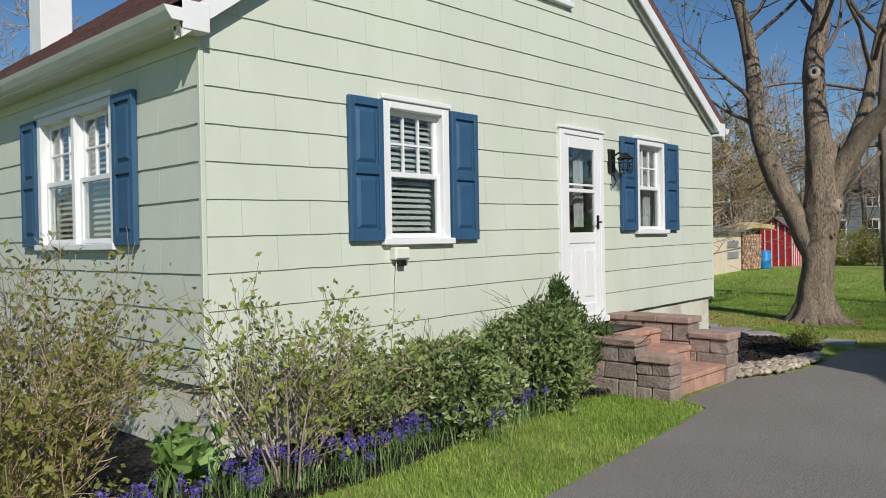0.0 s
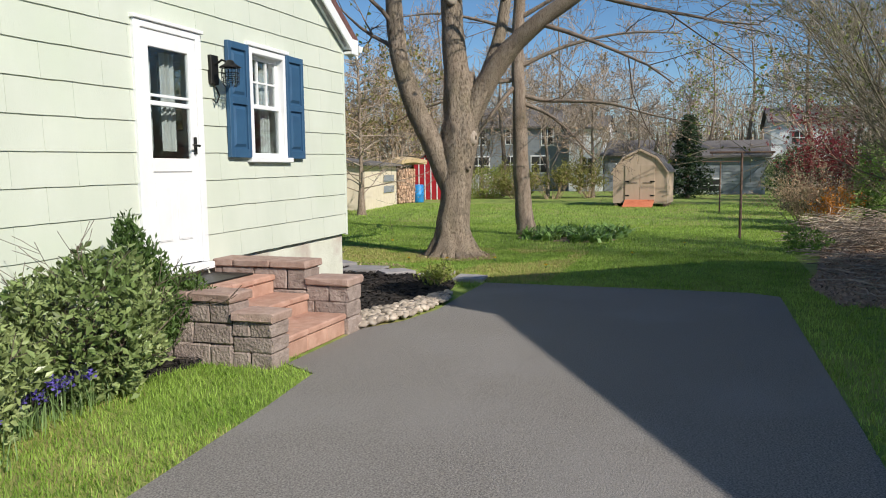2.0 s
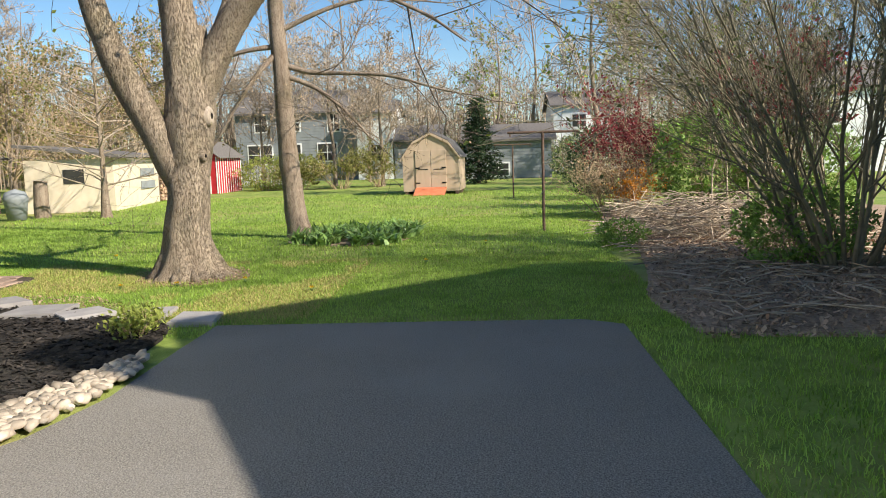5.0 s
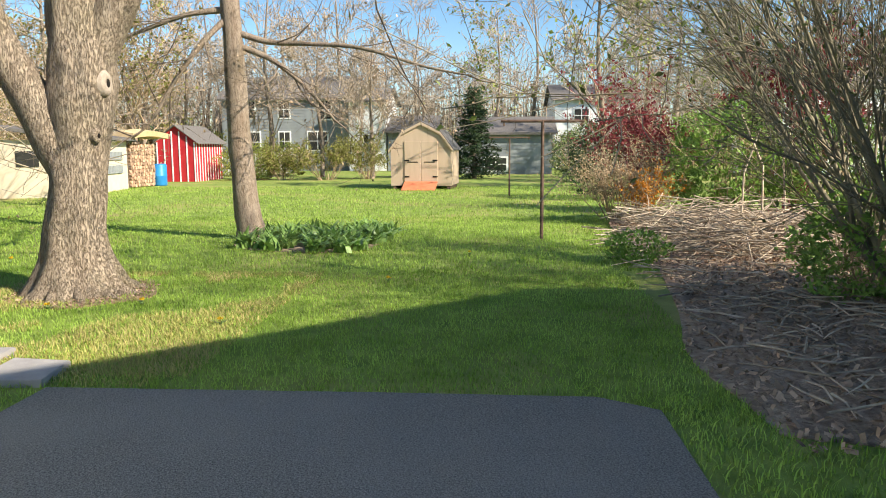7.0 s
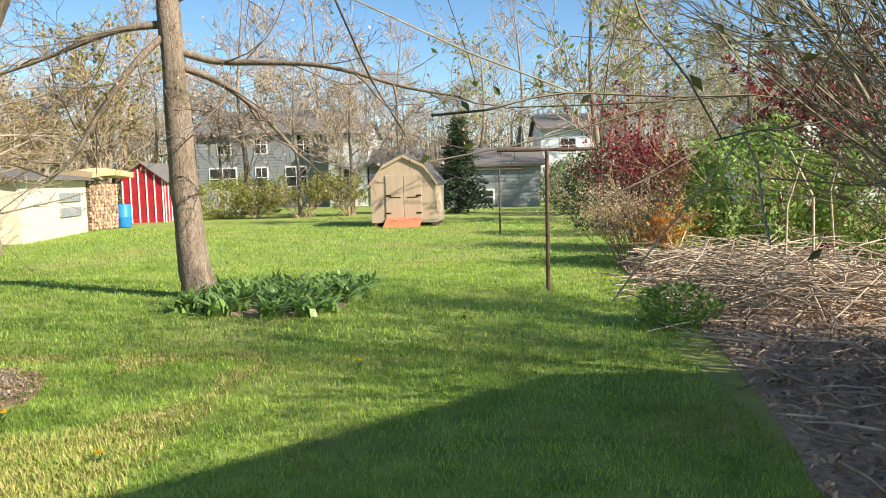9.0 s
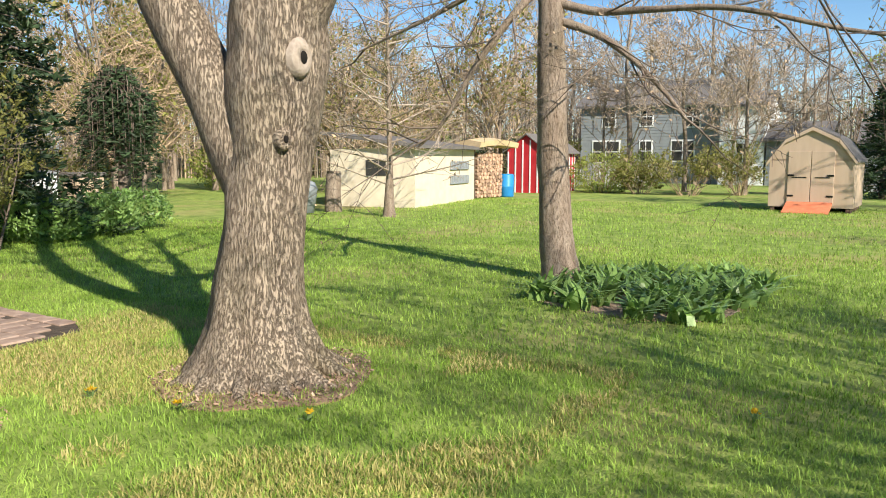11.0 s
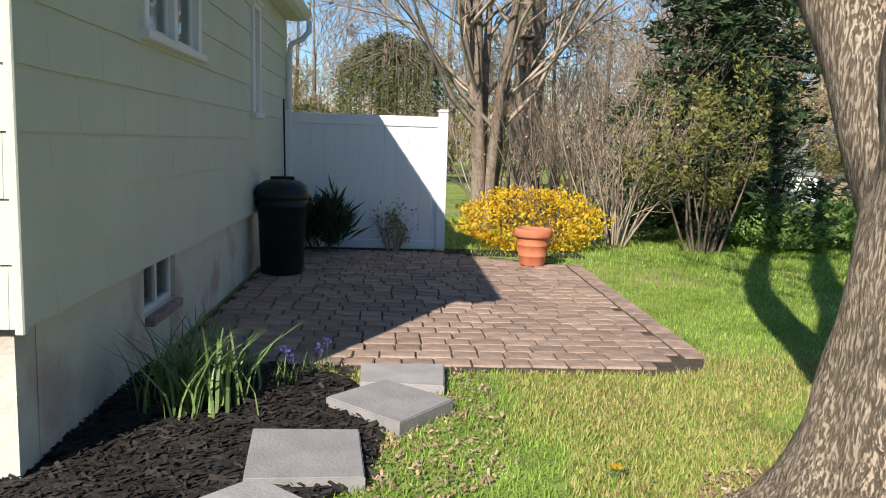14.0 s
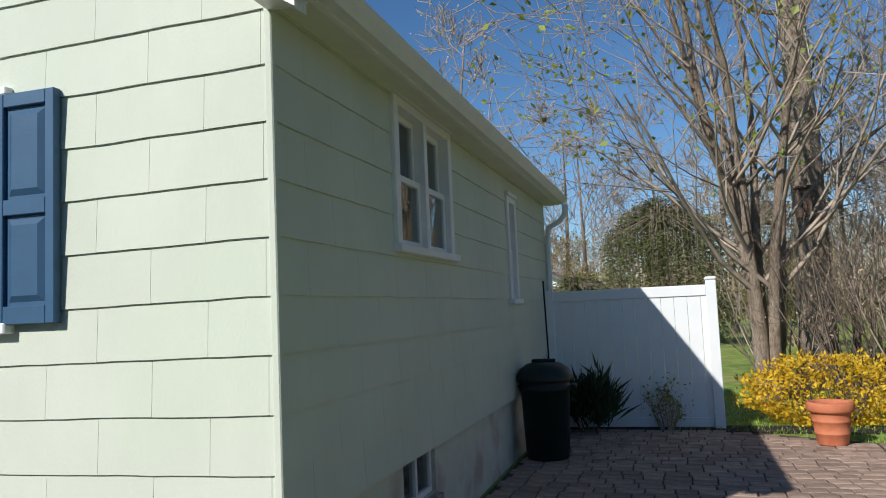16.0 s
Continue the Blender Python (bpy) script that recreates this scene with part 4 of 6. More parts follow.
t2 = thing("maple_tree", 17.72, -0.6, -0.02, "slender grey-brown tree with drooping side branches", "tree")
tb = Tubes()
ps = limb(tb, [(-0.0, -0.02, -0.1), (0, -0.02, 0.15), (0.02, 0.06, 0.6), (0.02, 0.12, 1.6), (0, 0.16, 3.0), (0, 0.2, 4.5), (0.1, 0.1, 6.5), (0.1, 0, 9)], 0.33, 0.11, 18, 0.06, power=0.45)
part("trunk", tb.mesh("trunk", BARK2), BARK2, t2)
twigs, tips = Tubes(), []
for pts in (
    [(0, 0.1, 3.25), (0.0, -0.4, 3.1), (-0.1, -1.0, 3.05), (-0.3, -1.9, 2.95), (-0.4, -2.9, 2.65), (-0.5, -3.6, 2.5)],
    [(0, 0.1, 3.05), (0.0, -0.4, 2.85), (-0.2, -0.9, 2.5), (-0.3, -1.3, 2.1), (-0.3, -1.5, 1.85)],
    [(0, 0.2, 3.5), (-0.3, 0.5, 3.1), (-0.5, 0.9, 2.5), (-0.6, 1.25, 1.9), (-0.6, 1.6, 1.6)],
    [(0, 0.2, 3.6), (-0.1, 0.9, 3.5), (0, 1.9, 3.2), (0.1, 3.0, 2.9)],
    [(0, 0.1, 3.9), (0.1, -0.9, 4.3), (0.1, -2.2, 4.5), (0, -3.4, 4.4)],
    [(0, 0.1, 4.6), (0.3, 1.0, 5.0), (0.4, 2.2, 5.3), (0.4, 3.2, 5.3)],
    [(0, 0.1, 5.0), (0.0, -1.2, 5.6), (0.2, -2.6, 6.1)],
):
    lt = Tubes()
    ps = limb(lt, pts, 0.055, 0.012, 8, 0.04)
    part("branch", lt.mesh("branch", BARK2), BARK2, t2)
    for k in range(8):
        i = min(int(len(ps) * (0.25 + 0.72 * k / 7)), len(ps) - 2)
        d = (ps[i + 1] - ps[i]).normalized()
        s = Vector(rg.normal(size=3))
        grow(twigs, rg, ps[i], d * 0.6 + s * 0.5, 0.7 + rg.random() * 0.7, 0.014, 2, tips, (3, 4), 0.7, 0.6, 0.15, 0.02, 4, minr=0.003)
part("crown", twigs.mesh("crown", TWIG), TWIG, t2)
part("bud_cover", leaves("bud_cover", [p for p in tips if rg.random() < 0.35], 0.05, TANTWIG, rg, 0.6), TANTWIG, t2, "pale brown opening buds", "stuff")


# ---- kinds of trees for the background, built once and copied ----
def bare_tree(name, seed, height, spread, twig, leaf, label, trunk_r=0.14, leafsize=0.1, leafshare=0.3, stems=1, x=0, y=-60, bark=None, rise=0.06, group="", dens=(4, 6), fine=0.011):
    r = np.random.default_rng(seed)
    ob = thing(name, x, y, 0, label, "tree", group)
    tr, tw, tips = Tubes(), Tubes(), []
    for s in range(stems):
        a = r.random() * 6.28
        off = Vector((math.cos(a), math.sin(a), 0)) * (0.12 if stems > 1 else 0)
        lean = Vector((math.cos(a), math.sin(a), 0)) * (spread * 0.4 if stems > 1 else 0.3)
        tip = Vector((0, 0, height * (0.8 + 0.2 * r.random()))) + off + lean
        pts = [off * 1.0 + Vector((0, 0, -0.15)), off + lean * 0.1 + Vector((0, 0, height * 0.22)), off + lean * 0.4 + Vector((r.normal() * 0.15, r.normal() * 0.15, height * 0.5)), tip]
        ps = limb(tr, pts, trunk_r / (stems ** 0.5), 0.02, 8, 0.05, 5)
        for k in range(14 if stems == 1 else 8):
            f = 0.25 + 0.72 * k / (13 if stems == 1 else 7)
            i = min(int(len(ps) * f), len(ps) - 2)
            d = (ps[i + 1] - ps[i]).normalized()
            b = r.random() * 6.28
            sd = Vector((math.cos(b), math.sin(b), 0.35))
            grow(tw, r, ps[i], d * 0.45 + sd * 0.8, spread * (0.95 - 0.5 * f) * (0.7 + 0.5 * r.random()), 0.05 * (1.15 - f), 2, tips, dens, 0.7, 0.58, 0.12, rise, 4, minr=fine)
    part("trunk", tr.mesh("trunk", bark or BARK2), BARK2, ob)
    part("crown", tw.mesh("crown", twig), twig, ob)
    if leaf:
        sel = [p + Vector(r.normal(size=3)) * 0.05 for p in tips if r.random() < leafshare]
        part("foliage", leaves("foliage", sel, leafsize, leaf, r, 0.7), leaf, ob)
    return ob


def place(ob, x, y, rz, s=1.0, label=""):
    c = copy_thing(ob, pose(x, y, ground_z(x, y), 0, 0, rz))
    c.scale = (s, s, s)
    if label:
        c["label"] = label
    return c


KIND_GREY = bare_tree("bare_tree", 21, 13, 4.6, GREYTWIG, TANTWIG, "tall leafless grey-brown woodland tree", 0.2, 0.085, 0.9, y=60, x=44, fine=0.018, dens=(5, 6))
KIND_TAN = bare_tree("budding_tree", 22, 10, 4.2, GREYTWIG, TANTWIG, "tree with dense tan buds and twigs", 0.16, 0.11, 1.0, y=17, x=66, fine=0.018, dens=(5, 6))
KIND_YEL = bare_tree("budding_tree", 23, 10.5, 4.4, GREYTWIG, SPRING, "tree with light yellow-green spring leaves", 0.17, 0.19, 0.55, y=-4.5, x=56, fine=0.018)
KIND_OLV = bare_tree("budding_tree", 24, 7, 3.2, TANTWIG, OLIVE, "multi-stemmed tree with olive-yellow buds", 0.2, 0.14, 0.8, 4, x=24.2, y=16.1, fine=0.013)
rp = random.Random(5)
# far woods behind the garden
for i in range(46):
    if i < 26:
        x, y = 62 + rp.random() * 22, -34 + i * 2.9 + rp.random() * 2
    else:
        x, y = 52 - (i - 26) * 2.9 + rp.random() * 3, 36 + rp.random() * 16 - (0 if i < 36 else (36 - i) * -0.6)
    k = rp.choice((KIND_GREY, KIND_GREY, KIND_TAN, KIND_TAN, KIND_OLV, KIND_YEL) if i < 26 else (KIND_GREY, KIND_GREY, KIND_TAN, KIND_OLV))
    place(k, x, y, rp.random() * 360, 0.85 + rp.random() * 0.45)
# nearer ones
for k, x, y, s in ((KIND_TAN, 46, 4.5, 0.9), (KIND_TAN, 44.5, 1.6, 0.85), (KIND_GREY, 47, 7.5, 0.95), (KIND_TAN, 49, 9.5, 0.8), (KIND_GREY, 50, 13.5, 0.9), (KIND_TAN, 43, 16, 0.8), (KIND_GREY, 38, 19, 0.8), (KIND_GREY, 33, 20, 0.8), (KIND_OLV, 36, 17, 0.9),
                   (KIND_YEL, 33, -8.4, 0.95), (KIND_YEL, 40, -11, 0.85), (KIND_YEL, 46, -15.5, 0.8), (KIND_YEL, 36, -17, 0.8), (KIND_OLV, 30, 24, 1.0), (KIND_OLV, 28, 20, 0.9), (KIND_TAN, 22, 22, 0.7), (KIND_GREY, 17, 19, 0.62), (KIND_GREY, 19.5, 17, 0.6), (KIND_GREY, 15.2, 17, 0.55), (KIND_TAN, 17.5, 14, 0.55),
                   (KIND_TAN, 55, 0, 0.8), (KIND_GREY, 54, 17, 0.9), (KIND_TAN, 48, 19, 0.8), (KIND_TAN, 52, 3.5, 0.75), (KIND_GREY, 48, -12, 0.7), (KIND_YEL, 52, -19, 0.9), (KIND_YEL, 33, -13.5, 0.75), (KIND_GREY, 30, -19, 0.8), (KIND_GREY, 41, 24, 0.9), (KIND_TAN, 34, 26, 0.8), (KIND_TAN, 26, 27, 0.8), (KIND_GREY, 21, 28, 0.8), (KIND_GREY, 9, 40, 0.6), (KIND_GREY, 13, 37, 0.7), (KIND_TAN, 4, 44, 0.6), (KIND_OLV, 11, 33, 0.7), (KIND_OLV, 6.5, 36, 0.7)):
    place(k, x, y, rp.random() * 360, s)

# a belt of trees behind the outbuildings
for k in range(15):
    a = radians(27 + k * 2.9)
    d = 36 + 9 * rp.random()
    place((KIND_OLV, KIND_TAN, KIND_OLV, KIND_GREY)[k % 4], 9.5 + d * math.cos(a), -4 + d * math.sin(a), rp.random() * 360, 0.85 + 0.3 * rp.random() if k % 4 else 1.25)


# ---- shrubs ----
def shrub(name, seed, h, w, label, twig, leaf, leafsize, n_leaf, stems=14, x=0, y=0, z=0, category="shrub", aspect=0.5, dense=False, group="", depth=2, stemr=0.012, up=0.3, w2=None, jit=0.04):
    r = np.random.default_rng(seed)
    ob = thing(name, x, y, z, label, category, group)
    w2 = w2 or w
    tw, tips = Tubes(), []
    for s in range(stems):
        a = r.random() * 6.28
        q = r.random() ** 0.5
        p = Vector((math.cos(a) * w * 0.12 * q, math.sin(a) * w2 * 0.12 * q, -0.03))
        d = Vector((math.cos(a) * w * 0.5 * q, math.sin(a) * w2 * 0.5 * q, h * 0.8))
        grow(tw, r, p, d, h * 0.72 * (0.75 + 0.4 * r.random()), stemr, depth, tips, (3, 5), 0.55, 0.5, 0.08, 0.05, 4, 0.25, 0.0025)
    part("branchwork", tw.mesh("stems", twig), twig, ob)
    if dense:
        P = []
        for _ in range(n_leaf):
            a, c = r.random() * 6.28, r.random() * 2 - 1
            c = min(1, c)
            ss = math.sqrt(max(0, 1 - min(1, c * c)))
            v = Vector((math.cos(a) * ss, math.sin(a) * ss, c))
            k = (0.72 + 0.28 * r.random() ** 0.6) * (1 + 0.3 * noise.noise(v * 2.6 + Vector((seed, 0, 0))) + 0.15 * noise.noise(v * 7))
            P.append((v.x * w / 2 * k, v.y * w2 / 2 * k, max(0.03, h * 0.45 + v.z * h * 0.52 * k)))
    else:
        idx = r.integers(0, len(tips), n_leaf)
        P = [tips[i] + Vector(r.normal(size=3)) * jit for i in idx]
    part("leaves", leaves("leaves", P, leafsize, leaf, r, aspect, up), leaf, ob)
    return ob


shrub("holly_shrub", 31, 0.82, 1.1, "rounded holly shrub with glossy variegated leaves", TWIG, HOLLY, 0.06, 6500, x=3.05, y=-0.62, dense=True, group="foundation shrubs")
shrub("holly_shrub", 32, 0.98, 1.05, "rounded holly shrub with glossy variegated leaves", TWIG, HOLLY, 0.06, 7000, x=4.25, y=-0.62, dense=True, group="foundation shrubs")
shrub("deciduous_shrub", 33, 0.85, 1.0, "twiggy shrub with small green leaves", TANTWIG, HOLLY, 0.05, 2600, 20, x=2.2, y=-0.55)
shrub("leafing_shrub", 34, 1.3, 1.3, "leggy shrub with tufts of new leaves", GREYTWIG, SPRING, 0.055, 1300, 18, x=1.35, y=-0.75, depth=2)
shrub("leafing_shrub", 35, 1.2, 1.5, "dense twiggy shrub with olive spring leaves", TANTWIG, OLIVE, 0.045, 4500, 34, x=-0.2, y=-0.35, depth=2)
shrub("leafing_shrub", 36, 1.45, 1.3, "leggy shrub with tufts of new leaves", GREYTWIG, OLIVE, 0.05, 1300, 20, x=0.35, y=0.55)
shrub("leafing_shrub", 37, 2.2, 1.3, "tall leafing shrub by the front wall", GREYTWIG, SPRING, 0.06, 1500, 12, x=-0.75, y=2.6)
shrub("bergenia_plant", 38, 0.42, 0.6, "low plant with broad bright green leaves", GREENB, BROAD, 0.2, 60, 6, x=0.95, y=-0.2, depth=0, category="plant")
# juniper: a twisted upright with tufts
jn = thing("juniper_shrub", 5.0, -0.5, 0, "upright dark green juniper beside the steps", "shrub")
r = np.random.default_rng(40)
P = []
for c, rad, n in (((0.0, 0.0, 0.45), (0.24, 0.24, 0.42), 2600), ((-0.12, 0.08, 0.85), (0.13, 0.13, 0.36), 1400), ((0.28, -0.1, 0.42), (0.24, 0.22, 0.32), 1900), ((0.05, 0.05, 0.7), (0.16, 0.16, 0.3), 1200)):
    for _ in range(n):
        v = Vector(r.normal(size=3)).normalized()
        k = (0.5 + 0.5 * r.random()) * (1 + 0.35 * noise.noise(v * 3 + Vector(c) * 9))
        P.append((c[0] + v.x * rad[0] * k, c[1] + v.y * rad[1] * k, max(0.04, c[2] + v.z * rad[2] * k)))
tb = Tubes()
tb.add([Vector((0, 0, -0.02)), Vector((-0.05, 0.03, 0.4)), Vector((-0.1, 0.06, 0.9))], [0.035, 0.025, 0.01], 6)
part("stem", tb.mesh("stem", TWIG), TWIG, jn)
part("leaves", leaves("leaves", P, 0.055, YEW, r, 0.35, 0.7), YEW, jn)

shrub("groundcover_shrub", 41, 0.35, 0.55, "low yellow-green shrub in the mulch", TANTWIG, SPRING, 0.05, 900, 12, x=9.5, y=-1.25, depth=1)
shrub("forsythia_shrub", 42, 0.88, 2.1, "golden yellow leafing shrub behind the pot", TWIG, GOLD, 0.06, 5200, 20, x=12.95, y=7.75, dense=True, w2=1.2)
shrub("ornamental_grass", 43, 0.75, 0.7, "dark ornamental grass clump at the fence", TWIG, EVER, 0.3, 900, 8, x=10.05, y=6.9, aspect=0.05, up=1.5, category="grass clump", depth=1)
shrub("small_shrub", 44, 0.6, 0.75, "small sparse shrub before the white fence", TANTWIG, OLIVE, 0.045, 420, 9, x=11.0, y=7.15)
shrub("olive_shrub", 45, 2.4, 2.0, "tall shrub with yellow-olive young leaves", TWIG, OLIVE, 0.075, 4500, 14, x=15.6, y=7.9, stemr=0.025)
for i, (x, y, h, w) in enumerate(((13.7, 9.3, 3.4, 2.6), (15.0, 10.2, 4.0, 2.8), (16.6, 10.2, 3.4, 2.8), (14.4, 8.6, 2.4, 2.2), (18.2, 11.5, 3.4, 3), (12.9, 11.5, 3.0, 2.6))):
    shrub("bare_shrub", 50 + i, h, w, "tangled leafless brown shrub", GREYTWIG if i % 2 else TWIG, TANTWIG, 0.04, 700, 22, x=x, y=y, depth=2, stemr=0.02, group="bare thicket")
for i, (x, y, h, w) in enumerate(((17.0, 8.6, 0.75, 1.5), (18.3, 8.9, 0.8, 1.5), (19.6, 9.6, 0.8, 1.6))):
    shrub("leafy_plant", 60 + i, h, w, "low clump of blue-green leafy plants", GREENB, BROAD, 0.11, 1500, 10, x=x, y=y, dense=True, category="plant", group="plants along the hedge")
for i, (x, y, h, w, m) in enumerate(((42.5, 3.5, 2.1, 3.2, OLIVE), (42.5, 5.6, 1.7, 2.8, OLIVE), (43, 7.5, 1.9, 3, SPRING), (43.5, 1.6, 2.2, 2.6, OLIVE), (45, -1.5, 2.6, 2.4, EVER), (45, -9.0, 2.4, 3, EVER), (40, -8.6, 2.6, 3, HOLLY))):
    shrub("hedge_shrub", 70 + i, h, w, "loose garden shrub before the far houses", TANTWIG, m, 0.12, 2600, 18, x=x, y=y, z=-0.12, dense=m is not OLIVE, group="far shrubs", stemr=0.02)
# shrub border on the sunny side of the litter bed
shrub("twiggy_shrub", 80, 1.5, 2.4, "tan twiggy shrub with opening buds", TANTWIG, TANTWIG, 0.05, 3000, 34, x=21.0, y=-7.0)
shrub("orange_shrub", 81, 1.1, 0.9, "small shrub with orange leaves", TANTWIG, ORANGEL, 0.06, 900, 12, x=20.0, y=-7.4)
shrub("green_shrub", 82, 2.3, 2.2, "fresh green feathery shrub", TANTWIG, GREENB, 0.1, 6000, 26, x=20.4, y=-8.9, dense=True)
shrub("green_shrub", 83, 2.0, 2.4, "fresh green feathery shrub", TANTWIG, GREENB, 0.1, 5000, 26, x=20.0, y=-10.9, dense=True)
shrub("red_shrub", 84, 3.6, 2.8, "dark red-leaved shrub above the border", REDTWIG, REDLEAF, 0.12, 5500, 14, x=22.0, y=-10.5, stemr=0.03)
shrub("red_shrub", 85, 2.8, 2.2, "crimson-stemmed shrub with red buds", REDTWIG, REDLEAF, 0.09, 2600, 26, x=24.0, y=-7.9)
shrub("conifer_shrub", 86, 2.4, 2.6, "dark evergreen shrub by the clothes pole", TWIG, EVER, 0.09, 5000, 10, x=28.5, y=-8.0, dense=True)
shrub("green_shrub", 87, 1.0, 1.6, "leafy green shrub in the shade", TANTWIG, GREENB, 0.07, 3200, 18, x=13.0, y=-8.1, dense=True)
shrub("green_shrub", 88, 0.4, 0.8, "low bright green plant at the bed edge", GREENB, GREENB, 0.06, 800, 8, x=15.2, y=-6.3, dense=True)
# large spreading shrub of many stems
big = thing("spreading_shrub", 12.55, -8.5, 0, "large dark multi-stemmed shrub with fine twigs and young leaves", "shrub")
tw, tips = Tubes(), []
r = np.random.default_rng(90)
for s in range(30):
    a = 2 * math.pi * s / 30 + r.random() * 0.3
    q = 0.12 + 0.75 * r.random()
    d = Vector((math.cos(a) * q, math.sin(a) * q, 1.0))
    grow(tw, r, Vector((math.cos(a) * 0.3, math.sin(a) * 0.3, -0.05)), d, 3.3 + r.random() * 1.3, 0.03, 3, tips, (5, 6), 0.45, 0.5, 0.08, 0.03, 5, 0.15, 0.004)
part("branchwork", tw.mesh("stems", OLIVETWIG), OLIVETWIG, big)
part("young_leaves", leaves("young_leaves", [p + Vector(r.normal(size=3)) * 0.04 for p in tips if r.random() < 0.5], 0.05, WEEP, r, 0.5), WEEP, big)

# more loose shrubs along the far edges
SH = [o for o in bpy.data.objects if o.name.startswith("hedge_shrub") and o.parent is None]
for k in range(26):
    if k < 15:
        x, y = 52 + rp.random() * 8, -32 + k * 4.2 + rp.random() * 2
        if 4 < y < 16:
            x = 48
    else:
        x, y = 8 + (k - 15) * 3.6, 24 + rp.random() * 6
    place(SH[k % len(SH)], x, y, rp.random() * 360, 1.0 + rp.random() * 0.5)


# ---- evergreens ----
def conifer(x, y, h, w, label, leaf, seed, n=15, droop=0.15):
    r = np.random.default_rng(seed)
    ob = thing("spruce_tree", x, y, ground_z(x, y), label, "tree")
    tb, P = Tubes(), []
    tb.add([Vector((0, 0, -0.1)), Vector((0, 0.03, h * 0.5)), Vector((0, 0, h))], [0.13, 0.08, 0.01], 7)
    for k in range(n * 7):
        f = 0.06 + 0.92 * k / (n * 7)
        a = k * 2.4 + r.random()
        L = w / 2 * (1 - f) ** 0.75 * (0.65 + 0.5 * r.random()) + 0.12
        p = Vector((0, 0, h * f))
        pts = [p, p + Vector((math.cos(a) * L * 0.5, math.sin(a) * L * 0.5, 0.05 - droop * L * 0.3)), p + Vector((math.cos(a) * L, math.sin(a) * L, -droop * L))]
        tb.add(pts, [0.018, 0.011, 0.004], 4)
        for _ in range(int(30 + 60 * L)):
            t = r.random() ** 0.7
            q = pts[0].lerp(pts[2], t)
            P.append((q.x + r.normal() * 0.09, q.y + r.normal() * 0.09, q.z - abs(r.normal()) * 0.1))
    part("trunk", tb.mesh("trunk", TWIG), TWIG, ob)
    part("needles", leaves("needles", P, 0.17, leaf, r, 0.34, -0.1), leaf, ob)
    return ob


conifer(16.5, 9.6, 7.4, 4.4, "dense dark evergreen tree", EVER, 101, 26)
conifer(44, -3.6, 4.6, 3.0, "dark evergreen between the far houses", EVER, 102)
conifer(17.8, 12.2, 5.0, 2.4, "dark evergreen at the garden edge", EVER, 103)


def weeping(x, y, h, w, label, seed, n=260, leaf=None):
    """An arching crown with hanging curtains of foliage."""
    r = np.random.default_rng(seed)
    ob = thing("weeping_tree", x, y, ground_z(x, y), label, "tree")
    tb, P = Tubes(), []
    tb.add([Vector((0, 0, -0.1)), Vector((0.1, 0, h * 0.5)), Vector((0, 0, h * 0.93))], [0.16, 0.12, 0.06], 7)
    for k in range(n):
        a = r.random() * 6.28
        q = r.random() ** 0.5
        top = Vector((math.cos(a) * w / 2 * q, math.sin(a) * w / 2 * q, h * (1 - 0.28 * q * q)))
        L = h * (0.2 + 0.42 * r.random())
        tb.add([Vector((0, 0, h * 0.9)), top, top - Vector((0, 0, L))], [0.02, 0.012, 0.004], 3)
        for _ in range(46):
            t = r.random()
            P.append((top.x + r.normal() * 0.06, top.y + r.normal() * 0.06, top.z - L * t))
    part("trunk", tb.mesh("trunk", TWIG), TWIG, ob)
    part("foliage", leaves("foliage", P, 0.15, leaf or WEEP, r, 0.3, -0.6), leaf or WEEP, ob)


weeping(10.9, 25, 5.4, 4.2, "weeping green tree with hanging branches", 110)
weeping(8.2, 22, 2.7, 2.2, "small weeping green tree", 111, 110)
weeping(20.6, 11.2, 3.6, 1.6, "dark weeping spruce with drooping boughs", 112, 170, EVER)

# multi-stemmed tree behind the fence, the tall trunk beyond, and the bare larch
mt2 = bare_tree("budding_tree", 120, 10.5, 5.4, GREYTWIG, SPRING, "multi-stemmed grey tree with yellowish young leaves", 0.3, 0.11, 0.6, 7, x=12.55, y=10.3, fine=0.006, bark=BARK2)
tall = thing("tall_tree", 14.0, 14.6, 0, "tall thick brown trunk with few branches", "tree")
tb = Tubes()
limb(tb, [(0, 0, -0.1), (0, 0, 1.5), (0.05, 0, 5), (0.0, 0.1, 9), (0.1, 0.1, 15)], 0.42, 0.2, 14, 0.06)
part("trunk", tb.mesh("trunk", BARK2), BARK2, tall)
tw, tips = Tubes(), []
for k in range(10):
    a = rg.random() * 6.28
    grow(tw, rg, Vector((0, 0, 3.2 + k * 0.9)), Vector((math.cos(a), math.sin(a), 0.5)), 3.0, 0.06, 2, tips, (4, 6), 0.7, 0.58, 0.13, 0.05, 4, minr=0.007)
part("crown", tw.mesh("crown", TWIG), TWIG, tall)
larch = thing("larch_tree", 25.8, 7.4, -0.07, "leafless conical larch with reddish trunk", "tree")
tb = Tubes()
limb(tb, [(0, 0, -0.1), (0, 0, 0.5), (0.03, 0, 2), (0, 0.05, 6.5)], 0.24, 0.02, 10, 0.06, power=0.6)
part("trunk", tb.mesh("trunk", BARK2), BARK2, larch)
tw, tips = Tubes(), []
for k in range(46):
    f = k / 46
    a = k * 2.4
    grow(tw, rg, Vector((0, 0, 0.7 + 5.5 * f)), Vector((math.cos(a), math.sin(a), 0.25)), 2.5 * (1 - f) ** 0.8 + 0.3, 0.03, 1, tips, (6, 8), 0.6, 0.4, 0.08, 0.04, 4, minr=0.005)
